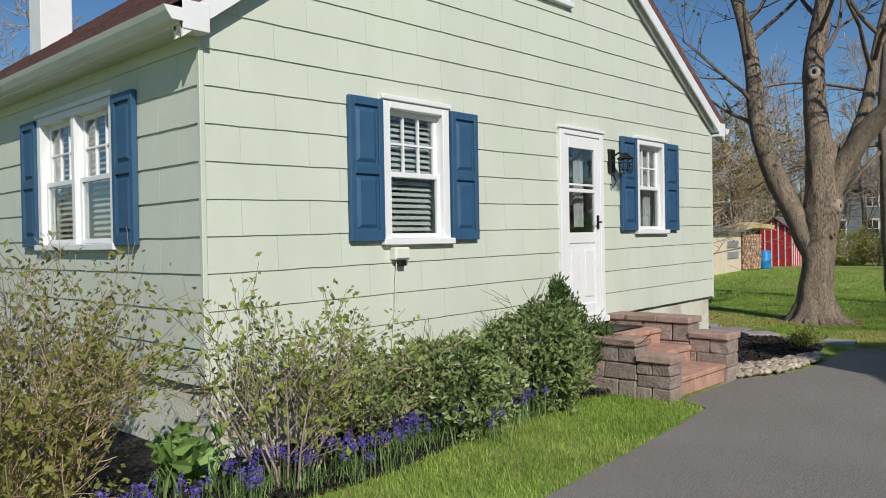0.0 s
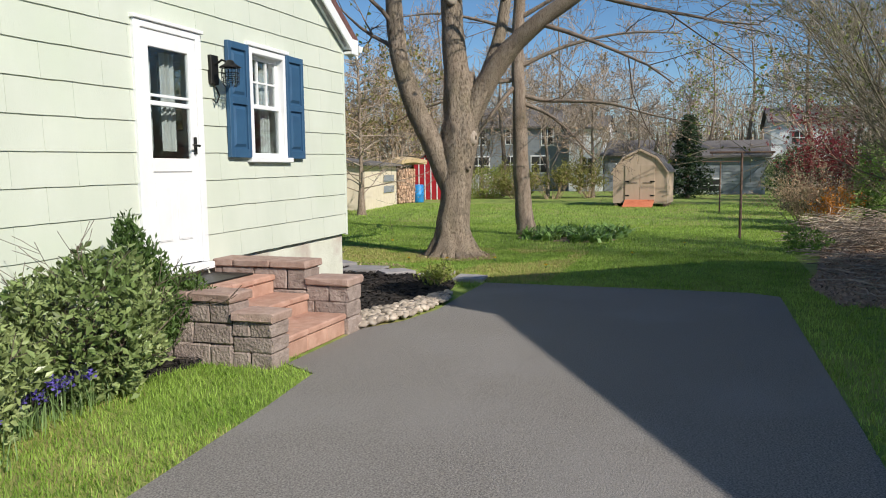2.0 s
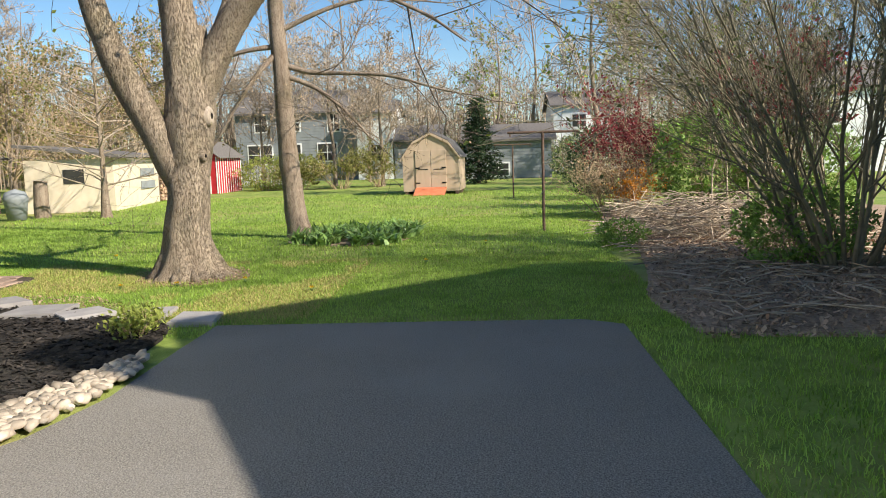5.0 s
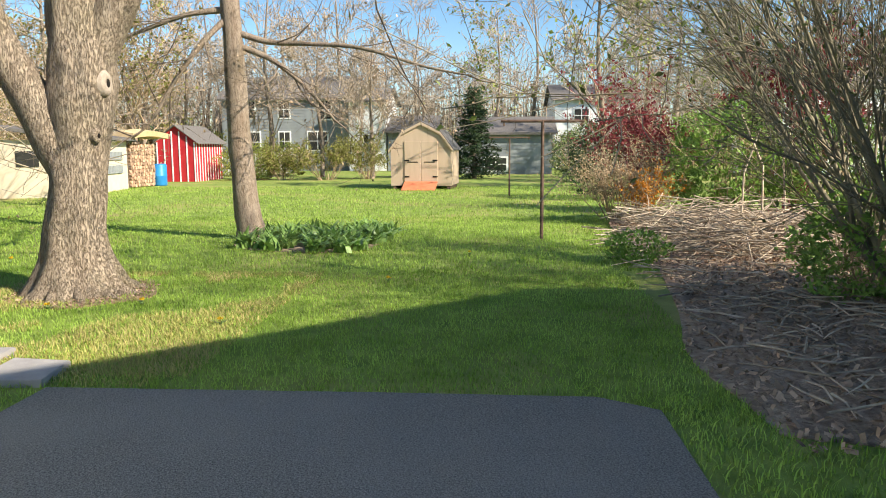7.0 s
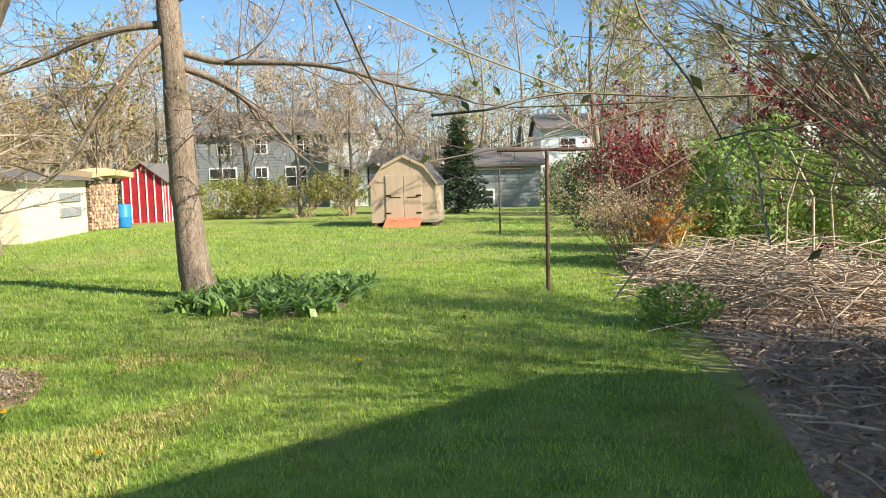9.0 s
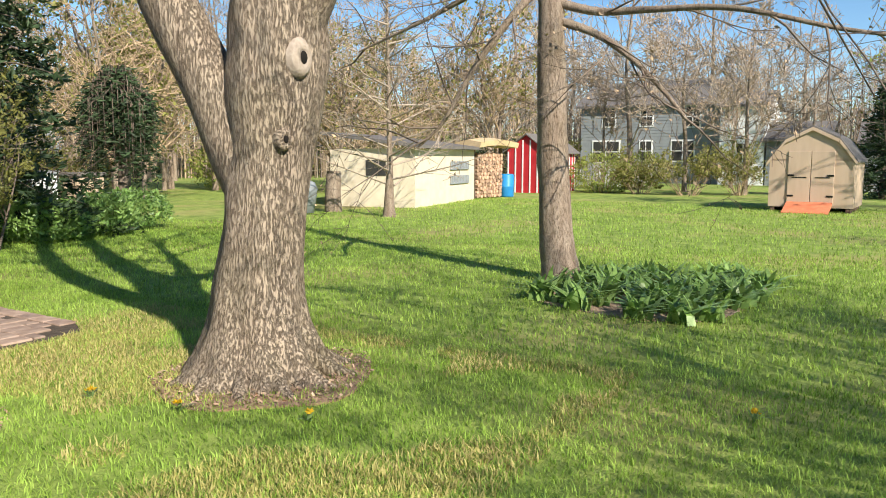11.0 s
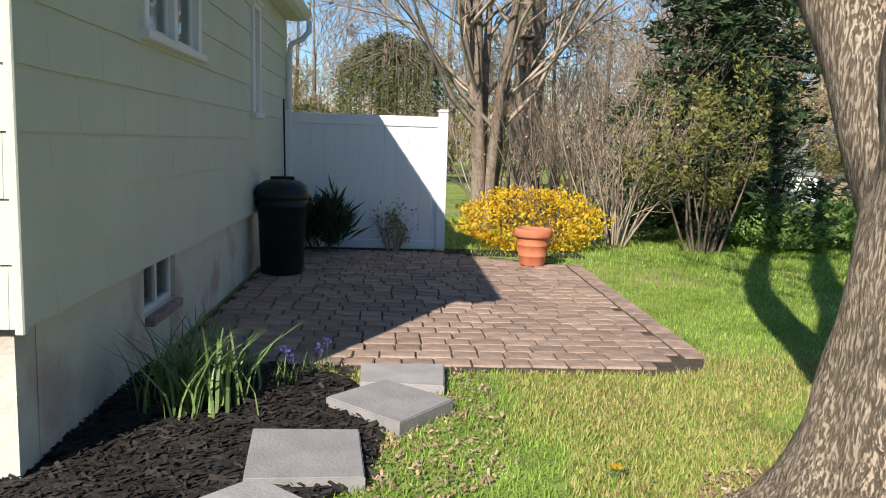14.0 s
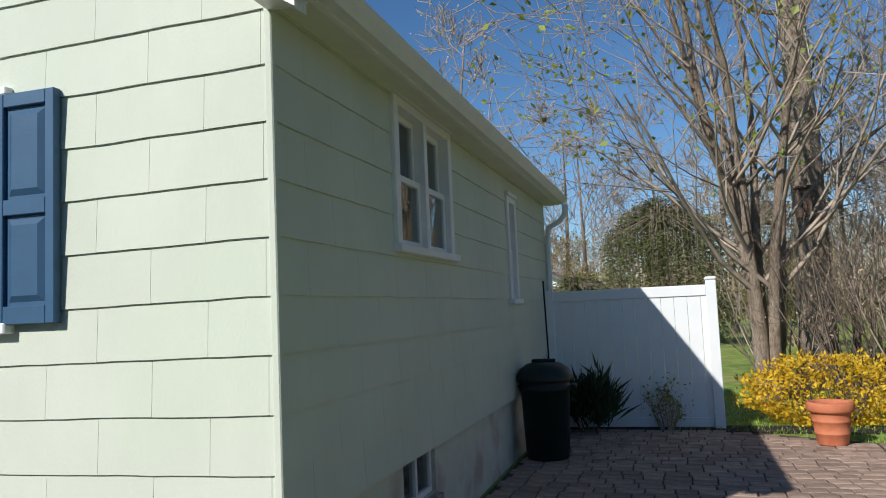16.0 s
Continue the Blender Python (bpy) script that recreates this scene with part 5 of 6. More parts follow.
part("crown", tw.mesh("crown", GREYTWIG), GREYTWIG, larch)
bh = thing("birdhouse", 13.86, 14.1, 3.55, "red-brown wooden birdhouse on the tall trunk", "birdhouse")
part("box", bx(-0.14, 0.14, -0.12, 0.12, -0.3, 0.3, 0.01), RUST, bh)
part("lid", bx(-0.2, 0.2, -0.2, 0.14, 0.3, 0.34, 0.005), RUST, bh)
# near-black disc on the box front paints the shaded entrance hole
V, F = lathe([(0.0, 0), (0.035, 0.0), (0.035, 0.01), (0, 0.01)], 12)
o = part("entrance", mesh("entrance", V, F, HOLE_SHADE), HOLE_SHADE, bh)
o.matrix_basis = pose(0, -0.122, 0.1, 90)

# ---- patio things ----
fence = thing("vinyl_fence", 10.6, 7.38, 0, "white vinyl privacy fence panel with one post", "fence")
for x in np.arange(-1.08, 0.95, 0.165):
    part("board", bx(x + 0.001, x + 0.163, -0.011, 0.011, 0.14, 1.70, 0.003), VINYL, fence)
part("top_rail", bx(-1.1, 0.97, -0.03, 0.03, 1.70, 1.84, 0.006), VINYL, fence)
part("bottom_rail", bx(-1.1, 0.97, -0.03, 0.03, 0.03, 0.15, 0.006), VINYL, fence)
for x in (1.035, -1.06):
    p = part("post", bx(x - 0.064, x + 0.064, -0.064, 0.064, -0.05, 1.89 if x > 0 else 1.86, 0.006), VINYL, fence)
    if x > 0:
        part("post_cap", bx(x - 0.075, x + 0.075, -0.075, 0.075, 1.89, 1.94, 0.02), VINYL, p)

bin_ = thing("trash_bin", 9.78, 5.25, 0.03, "black plastic trash bin with domed lid", "bin")
V, F = lathe([(0.0, 0.0), (0.215, 0.0), (0.23, 0.02), (0.262, 0.72), (0.275, 0.725), (0.275, 0.77), (0.266, 0.775), (0.27, 0.82), (0.285, 0.825), (0.285, 0.85), (0.25, 0.85)], 32)
part("body", mesh("body", V, F, BIN, True), BIN, bin_)
V, F = lathe([(0.3, 0.83), (0.305, 0.87), (0.29, 0.89), (0.26, 0.95), (0.19, 1.0), (0.1, 1.02), (0.0, 1.025)], 32)
part("lid", mesh("lid", V, F, BIN, True), BIN, bin_)
part("lid_handle", bx(-0.13, 0.13, -0.03, 0.03, 1.015, 1.05, 0.012), BIN, bin_)
for s in (-1, 1):
    part("side_handle", bx(s * 0.31 - 0.03, s * 0.31 + 0.03, -0.07, 0.07, 0.74, 0.78, 0.01), BIN, bin_)

pot = thing("flower_pot", 12.72, 6.2, 0.03, "empty terracotta flower pot with thick rim", "pot")
V, F = lathe([(0.0, 0.0), (0.15, 0.0), (0.155, 0.01), (0.17, 0.11), (0.177, 0.115), (0.177, 0.13), (0.173, 0.135), (0.188, 0.24), (0.195, 0.245), (0.195, 0.26), (0.192, 0.265), (0.2, 0.34), (0.205, 0.345)], 36)
part("body", mesh("body", V, F, TERRA, True), TERRA, pot)
V, F = lathe([(0.205, 0.345), (0.228, 0.35), (0.24, 0.37), (0.24, 0.43), (0.225, 0.455), (0.2, 0.455), (0.19, 0.43), (0.185, 0.36)], 36)
part("rim", mesh("rim", V, F, TERRA, True), TERRA, pot)
V, F = lathe([(0.187, 0.37), (0.09, 0.385), (0, 0.38)], 24)
part("soil", mesh("soil", V, F, SOIL), SOIL, pot)
# black rod added for the dark line of downspout and fence gap
tb = Tubes()
tb.add([Vector((0, 0, 0.0)), Vector((0.02, 0, 1.0)), Vector((0, 0.0, 1.95))], [0.012] * 3, 6)
pl = thing("garden_stake", 9.6, 6.6, 0.02, "thin black rod standing in for the dark gap by the fence", "stake")
part("rod", tb.mesh("rod", BLACK), BLACK, pl)


# ---- stepping stones ----
def flag(poly, zt, label):
    cx, cy = sum(p[0] for p in poly) / len(poly), sum(p[1] for p in poly) / len(poly)
    bm = bmesh.new()
    lo = [bm.verts.new((x - cx, y - cy, -0.09)) for x, y in poly]
    f = bm.faces.new(lo)
    r = bmesh.ops.extrude_face_region(bm, geom=[f])
    bmesh.ops.translate(bm, verts=[v for v in r["geom"] if isinstance(v, bmesh.types.BMVert)], vec=(0, 0, 0.09))
    bmesh.ops.recalc_face_normals(bm, faces=bm.faces)
    bmesh.ops.bevel(bm, geom=[e for e in bm.edges if all(v.co.z > -0.01 for v in e.verts)], offset=0.006, segments=2, affect="EDGES")
    me = bpy.data.meshes.new("stepping_stone")
    bm.to_mesh(me)
    bm.free()
    me.materials.append(SLATE)
    o = new("stepping_stone", me)
    o.location = (cx, cy, zt + 0.01)
    tagged(o, label, "stepping stone", "stepping stones to the patio")


flag([(10.79, 1.69), (11.33, 1.7), (11.3, 1.24), (10.8, 1.3)], 0.055, "square grey flagstone flush with the patio")
flag([(10.63, 0.97), (10.95, 1.3), (11.33, 0.95), (11.03, 0.58)], 0.075, "diamond-set grey flagstone in the grass")
flag([(10.31, 0.53), (10.83, 0.53), (10.88, -0.02), (10.37, -0.04)], 0.06, "square grey flagstone between mulch and grass")
flag([(10.15, -0.28), (10.42, 0.0), (10.75, -0.3), (10.48, -0.62)], 0.055, "diamond-set grey flagstone in mulch")
flag([(10.2, -0.75), (10.62, -0.7), (10.7, -1.15), (10.25, -1.2)], 0.045, "square grey flagstone near the driveway")
flag([(9.95, -1.35), (10.45, -1.3), (10.4, -1.72), (9.97, -1.78)], 0.04, "grey flagstone at the driveway end")

# ---- clothes poles ----
for x, y in ((17.76, -5.28), (29.97, -5.04)):
    po = thing("clothes_pole", x, y, ground_z(x, y), "rusty T-shaped clothes line pole in the lawn", "pole", "clothes poles")
    tb = Tubes()
    tb.add([Vector((0, 0, -0.1)), Vector((0.01, 0.0, 1.0)), Vector((0, 0, 1.86))], [0.03, 0.028, 0.026], 8)
    part("upright", tb.mesh("upright", RUST), RUST, po)
    tb = Tubes()
    tb.add([Vector((0, -0.65, 1.84)), Vector((0, 0.65, 1.85))], [0.024, 0.024], 8)
    part("crossbar", tb.mesh("crossbar", RUST), RUST, po)
    for yy in (-0.6, 0.6):
        part("hook", bx(-0.012, 0.012, yy - 0.012, yy + 0.012, 1.77, 1.83, 0.003), RUST, po)

# ---- garden shed with gambrel roof ----
shed = thing("garden_shed", 34.07, -0.73, -0.12, "tan wooden garden shed with closed double doors", "shed", rz=-4)
SW, SDp, WH = 2.28, 2.3, 1.5
part("wall", bx(0.03, SDp, -SW, 0, 0.14, WH + 0.05), TAN, shed)
prof = [(0.08, WH - 0.05), (-0.42, WH + 0.62), (-SW / 2, WH + 0.98), (-SW + 0.42, WH + 0.62), (-SW - 0.08, WH - 0.05)]
V = [(0.03, y, z) for y, z in ((0, WH), (-0.42, WH + 0.58), (-SW / 2, WH + 0.93), (-SW + 0.42, WH + 0.58), (-SW, WH))]
V += [(SDp, y, z) for _, y, z in V]
part("gable", mesh("gable", V, [(4, 3, 2, 1, 0), (5, 6, 7, 8, 9), (0, 5, 9, 4)], TAN), TAN, shed)
for i in range(4):
    (ya, za), (yb, zb) = prof[i], prof[i + 1]
    bm = bmesh.new()
    q = [bm.verts.new((x, y, z + dz)) for dz in (0, 0.05) for x, y, z in ((-0.03, ya, za), (SDp + 0.1, ya, za), (SDp + 0.1, yb, zb), (-0.03, yb, zb))]
    for f in ((0, 1, 2, 3), (7, 6, 5, 4), (0, 4, 5, 1), (1, 5, 6, 2), (2, 6, 7, 3), (3, 7, 4, 0)):
        bm.faces.new([q[k] for k in f])
    bmesh.ops.recalc_face_normals(bm, faces=bm.faces)
    part("roof_slope", bm, GREYROOF, shed)
    bm = bmesh.new()
    q = [bm.verts.new((x, y, z + dz)) for dz in (-0.1, 0.0) for x, y, z in ((-0.05, ya, za), (-0.03, ya, za), (-0.03, yb, zb), (-0.05, yb, zb))]
    for f in ((0, 1, 2, 3), (7, 6, 5, 4), (0, 4, 5, 1), (1, 5, 6, 2), (2, 6, 7, 3), (3, 7, 4, 0)):
        bm.faces.new([q[k] for k in f])
    bmesh.ops.recalc_face_normals(bm, faces=bm.faces)
    part("barge_board", bm, TAN, shed)
for s in (0, 1):
    y0 = -SW / 2 - 0.62 + s * 0.63
    dr = part("door", bx(-0.005, 0.03, y0, y0 + 0.61, 0.2, WH + 0.28, 0.006), TAN, shed)
    part("strap_hinge", bx(-0.02, -0.004, y0 + (0.0 if not s else 0.43), y0 + (0.18 if not s else 0.61), 0.45, 0.5, 0.004), BLACK, dr)
    part("strap_hinge", bx(-0.02, -0.004, y0 + (0.0 if not s else 0.43), y0 + (0.18 if not s else 0.61), 1.05, 1.1, 0.004), BLACK, dr)
    bm = bmesh.new()
    box(bm, -0.015, -0.003, y0 + 0.1, y0 + 0.5, 1.0, 1.03)
    part("door_brace", bm, BLACK, dr)
for yy in (-0.12, -SW + 0.12):
    part("skid", bx(0.05, SDp - 0.1, yy - 0.06, yy + 0.06, 0.0, 0.14, 0.005), RUST, shed)
bm = bmesh.new()
q = [bm.verts.new(v) for v in ((-0.75, -SW / 2 - 0.62, 0.02), (-0.75, -SW / 2 + 0.62, 0.02), (-0.01, -SW / 2 + 0.62, 0.3), (-0.01, -SW / 2 - 0.62, 0.3), (-0.75, -SW / 2 - 0.62, -0.02), (-0.75, -SW / 2 + 0.62, -0.02), (-0.01, -SW / 2 + 0.62, 0.25), (-0.01, -SW / 2 - 0.62, 0.25))]
for f in ((0, 1, 2, 3), (7, 6, 5, 4), (0, 4, 5, 1), (1, 5, 6, 2), (2, 6, 7, 3), (3, 7, 4, 0)):
    bm.faces.new([q[k] for k in f])
bmesh.ops.recalc_face_normals(bm, faces=bm.faces)
part("ramp", bm, RAMP, shed, "orange-red plywood ramp")

# ---- red shed, wood store and the long cream outbuilding ----
rs = thing("red_shed", 41.0, 11.3, -0.12, "red board shed with white battens and grey roof", "shed")
V = [(0, 0, 0), (0, -1.9, 0), (0, -1.9, 1.9), (0, -0.95, 2.6), (0, 0, 1.9)]
V += [(3.6, y, z) for _, y, z in V]
part("wall", mesh("wall", V, [(4, 3, 2, 1, 0), (5, 6, 7, 8, 9), (1, 2, 7, 6), (5, 9, 4, 0)], RED), RED, rs)
for k in range(6):
    y = -0.05 - k * 0.36
    part("batten", bx(-0.025, -0.002, y - 0.03, y + 0.03, 0, 2.5 - abs(y + 0.95) * 0.72, 0.003), WHITE, rs)
for k in range(11):
    x = 0.1 + k * 0.34
    part("batten", bx(x - 0.03, x + 0.03, -1.925, -1.902, 0, 1.88, 0.003), WHITE, rs)
for s in (-1, 1):
    bm = bmesh.new()
    q = [bm.verts.new((x, y, z + dz)) for dz in (0, 0.05) for x, y, z in ((-0.15, -0.95, 2.62), (3.75, -0.95, 2.62), (3.75, -0.95 + s * 1.15, 1.76), (-0.15, -0.95 + s * 1.15, 1.76))]
    for f in ((0, 1, 2, 3), (7, 6, 5, 4), (0, 4, 5, 1), (1, 5, 6, 2), (2, 6, 7, 3), (3, 7, 4, 0)):
        bm.faces.new([q[k] for k in f])
    bmesh.ops.recalc_face_normals(bm, faces=bm.faces)
    part("roof_slope", bm, GREYROOF, rs)
br = thing("barrel", 37.3, 9.55, -0.12, "blue plastic barrel beside the wood store", "barrel")
V, F = lathe([(0, 0), (0.27, 0.0), (0.3, 0.05), (0.3, 0.4), (0.31, 0.42), (0.3, 0.44), (0.3, 0.85), (0.27, 0.92), (0, 0.93)], 20)
part("body", mesh("body", V, F, BLUEPL, True), BLUEPL, br)
ws = thing("wood_store", 35.1, 9.9, -0.12, "open firewood store stacked full of split logs", "wood store", rz=-7)
for x in (0.03, 1.85):
    part("post", bx(x - 0.05, x + 0.05, -0.05, 0.05, 0, 1.95, 0.005), RUST, ws)
rl = random.Random(9)
LOGM = []
for k in range(5):
    V, F = lathe([(0.0, -0.2), (0.075, -0.2), (0.08, 0.2), (0.0, 0.2)], 6 + k % 3)
    LOGM.append(mesh("log", [(a * (1 + 0.2 * rl.random()), c, b) for a, b, c in V], F, LOG))
for i in range(12):
    for j in range(12):
        o = part("log", LOGM[rl.randrange(5)], LOG, ws)
        o.matrix_basis = pose(0.16 + j * 0.145 + rl.random() * 0.03, 0.05 + rl.random() * 0.06, 0.09 + i * 0.142 + (j % 2) * 0.03, 0, rl.random() * 360, 0)
V, F = [], []
for k in range(15):
    x, z = -0.35 + k * 0.19, 1.95 + 0.1 * math.sin(k * 0.22)
    V += [(x, -0.55, z), (x, -0.6, z + 0.2), (x, 0.0, z + 0.3), (x, 0.6, z + 0.2), (x, 0.6, z)]
for k in range(14):
    F += [(k * 5 + i, k * 5 + (i + 1) % 5, k * 5 + 5 + (i + 1) % 5, k * 5 + 5 + i) for i in range(5)]
F += [(0, 1, 2, 3, 4), (74, 73, 72, 71, 70)]
part("roof_cover", mesh("roof_cover", V, F, STRAW), STRAW, ws, "weathered straw-coloured cover")
ob = thing("outbuilding", 29.4, 8.9, -0.12, "low cream outbuilding with a shallow roof", "outbuilding", rz=9)
part("wall", bx(0, 5.6, 0, 3.0, 0, 1.85), CREAM, ob)
bm = bmesh.new()
q = [bm.verts.new((x, y, z + dz)) for dz in (0, 0.1) for x, y, z in ((-0.3, -0.3, 1.87), (5.8, -0.3, 1.87), (5.8, 3.2, 2.3), (-0.3, 3.2, 2.3))]
for f in ((0, 1, 2, 3), (7, 6, 5, 4), (0, 4, 5, 1), (1, 5, 6, 2), (2, 6, 7, 3), (3, 7, 4, 0)):
    bm.faces.new([q[k] for k in f])
bmesh.ops.recalc_face_normals(bm, faces=bm.faces)
part("roof", bm, GREYROOF, ob)
for z in (1.15, 0.65):
    fr = part("rack", bx(3.0, 4.9, -0.06, -0.02, z, z + 0.05, 0.005), GREYSIDE, ob)
    for k in range(12):
        part("peg", bx(3.05 + k * 0.16, 3.12 + k * 0.16, -0.06, -0.02, z + 0.055, z + 0.3, 0.004), GREYSIDE, fr)
# near-black sheet paints the unlit inside of the outbuilding
part("side_window", bx(-0.02, 0.01, 1.0, 1.7, 1.0, 1.5), ROOM_SHADE, ob)
st = thing("tree_stump", 26.6, 9.9, -0.08, "grey weathered tree stump", "stump")
tb = Tubes()
limb(tb, [(0, 0, -0.05), (0, 0, 0.5), (0.03, 0, 1.15)], 0.26, 0.2, 12, 0.08)
V, F = lathe([(0.21, 1.14), (0, 1.15)], 12)
part("trunk", tb.mesh("trunk", BARK2), BARK2, st)
part("cut_top", mesh("cut_top", V, F, LOG), LOG, st)
cl = thing("water_bin", 25.6, 10.1, -0.08, "grey rounded garden bin", "bin")
V, F = lathe([(0, 0), (0.26, 0.0), (0.34, 0.6), (0.36, 0.66), (0.28, 0.85), (0, 0.95)], 20)
part("body", mesh("body", V, F, GREYSIDE, True), GREYSIDE, cl)
wp = thing("log_pile", 28.2, 13.2, -0.1, "stack of reddish split logs under a roof", "wood store")
for i in range(9):
    for j in range(12):
        o = part("log", LOGM[rl.randrange(5)], LOG, wp)
        o.matrix_basis = pose(-0.9 + j * 0.155, 0, 0.08 + i * 0.15, 0, rl.random() * 360, 0)
part("roof", bx(-1.3, 1.3, -0.6, 0.6, 1.9, 1.97, 0.01), GREYROOF, wp)
for s in (-1.15, 1.15):
    part("post", bx(s - 0.05, s + 0.05, -0.05, 0.05, 0, 1.9), RUST, wp)


# ---- houses beyond the garden ----
def far_house(name, x, y0, y1, depth, h, ridge, wallm, label, wins, base=-0.4, rz=0, roofm=None):
    """A house whose long front faces the garden; wins: from, to, bottom, top."""
    ob = thing(name, x, y0, base, label, "house", rz=rz)
    w = y1 - y0
    bm = bmesh.new()
    box(bm, 0, depth, 0, w, 0, h)
    part("wall", bm, wallm, ob)
    V = [(0, -0.02, h), (depth, -0.02, h), (depth / 2, -0.02, h + ridge), (0, w + 0.02, h), (depth, w + 0.02, h), (depth / 2, w + 0.02, h + ridge)]
    part("gable", mesh("gable", V, [(0, 1, 2), (5, 4, 3)], wallm), wallm, ob)
    for sx in (-1, 1):
        bm = bmesh.new()
        xa = depth / 2 + sx * (depth / 2 + 0.35)
        za = h - ridge * 0.35 / (depth / 2)
        q = [bm.verts.new((a, b, c + dz)) for dz in (0.02, 0.16) for a, b, c in ((depth / 2, -0.3, h + ridge), (depth / 2, w + 0.3, h + ridge), (xa, w + 0.3, za), (xa, -0.3, za))]
        for f in ((0, 1, 2, 3), (7, 6, 5, 4), (0, 4, 5, 1), (1, 5, 6, 2), (2, 6, 7, 3), (3, 7, 4, 0)):
            bm.faces.new([q[k] for k in f])
        bmesh.ops.recalc_face_normals(bm, faces=bm.faces)
        part("roof", bm, roofm or GREYROOF, ob)
    for k in range(int(h / 0.2)):
        part("clapboard", bx(-0.02, 0.0, 0.0, w, k * 0.2, k * 0.2 + 0.17), wallm, ob)
    for a, b, c, d in wins:
        wo = part("window", bx(-0.06, -0.021, a - 0.1, b + 0.1, c - 0.1, d + 0.1, 0.01), WHITE, ob)
        # opaque near-black pane paints the unlit room behind it
        part("pane", bx(-0.075, -0.061, a, b, c, d), ROOM_SHADE, wo)
        part("muntin", bx(-0.09, -0.076, (a + b) / 2 - 0.025, (a + b) / 2 + 0.025, c, d), WHITE, wo)
        part("muntin", bx(-0.094, -0.077, a, b, (c + d) / 2 - 0.025, (c + d) / 2 + 0.025), WHITE, wo)
    return ob


gh = far_house("grey_house", 58, 5.2, 14.1, 7, 5.2, 1.6, GREYSIDE, "two-storey grey clapboard house with white windows", [(6.6, 7.4, 3.9, 5.0), (4.2, 4.9, 3.9, 5.0), (1.3, 2.1, 3.8, 5.0), (6.3, 8.0, 1.6, 2.9), (4.2, 4.9, 1.7, 2.9), (1.6, 2.9, 1.7, 2.9)])
far_house("white_annex", 57, 2.6, 5.1, 6, 4.9, 0.9, VINYL, "white annex of the grey house", [(0.8, 1.5, 1.6, 2.7)])
# the porch is only a near-black pane that paints its shade
far_house("low_annex", 57, -0.6, 2.5, 6, 2.9, 1.0, GREYSIDE, "low grey annex with a near-black pane as porch shade", [(0.6, 2.2, 0.5, 2.2)])
gg = far_house("grey_garage", 50, -7.9, -2.7, 6, 2.5, 0.9, GREYSIDE, "small grey clapboard garage with low roof", [(2.6, 3.8, 0.4, 1.1)], base=-0.3)
far_house("white_house", 62, -15, -9, 8, 5.2, 1.2, VINYL, "two-storey pale house behind trees", [(3.6, 4.6, 3.6, 4.5), (1.0, 1.9, 3.6, 4.5)])
far_house("white_house", 44, -27, -18.5, 8, 4.6, 1.5, VINYL, "pale house behind the large shrub", [(2, 3, 2.8, 4.0), (5, 6, 2.8, 4.0)])
far_house("white_house", 1.2, 30, 37, 6, 2.5, 1.2, VINYL, "white house beyond the vinyl fence", [(1, 2, 1.0, 2.2)], base=0)
far_house("grey_house", 24.5, 30, 38, 7, 2.6, 1.4, GREYSIDE, "low grey house behind the thicket", [(2, 3, 1.0, 2.2)], base=0)
pf = thing("picket_fence", 51, 7.4, -0.15, "low white picket fence before the grey house", "fence")
for k in range(34):
    part("picket", bx(-0.02, 0.02, k * 0.17, k * 0.17 + 0.1, 0.0, 1.25, 0.01), WHITE, pf)
part("rail", bx(0.021, 0.06, 0, 5.8, 0.9, 0.98), WHITE, pf)
hv = thing("bee_hive", 19.9, 13.4, -0.05, "white stacked hive box on a stand", "hive")
part("body", bx(-0.35, 0.35, -0.3, 0.3, 0.3, 1.1, 0.01), VINYL, hv)
part("lid", bx(-0.4, 0.4, -0.35, 0.35, 1.1, 1.18, 0.01), GREYSIDE, hv)
part("stand", bx(-0.3, 0.3, -0.25, 0.25, 0, 0.3, 0.01), RUST, hv)
hv = thing("bee_hive", 23.6, 17.0, -0.08, "tan hive box with a sloped lid", "hive")
part("body", bx(-0.45, 0.45, -0.35, 0.35, 0.15, 0.95, 0.01), TAN, hv)
part("lid", bx(-0.52, 0.52, -0.42, 0.42, 0.95, 1.08, 0.03), GREYROOF, hv)
part("stand", bx(-0.4, 0.4, -0.3, 0.3, 0, 0.15, 0.01), RUST, hv)

# ---- plants in the beds ----
rn = np.random.default_rng(77)


def blades(name, P, lo, hi, width, material, r, lean=0.45, seg=3):
    """Arching grass-like leaves, one at each place."""
    P = np.asarray(P, float)
    n = len(P)
    L = lo + (hi - lo) * r.random(n)
    a = r.random(n) * 2 * np.pi
    k = lean * (0.25 + 0.9 * r.random(n))
    d = np.stack([np.cos(a), np.sin(a)], 1)
    s = np.stack([-np.sin(a), np.cos(a), np.zeros(n)], 1) * width * 0.5
    V = []
    for j in range(seg + 1):
        f = j / seg
        c = np.concatenate([P[:, :2] + d * (L * k * f * f)[:, None], (P[:, 2] + L * f * (1 - 0.35 * k * f))[:, None]], 1)
        wf = 1 - f ** 2 * 0.95
        V += [c - s * wf, c + s * wf]
    m = 2 * (seg + 1)
    V = np.stack(V, 1).reshape(-1, 3)
    b = np.arange(n)[:, None] * m
    F = np.concatenate([b + np.array([[2 * j, 2 * j + 1, 2 * j + 3, 2 * j + 2]]) for j in range(seg)])
    return mesh(name, V, F, material)


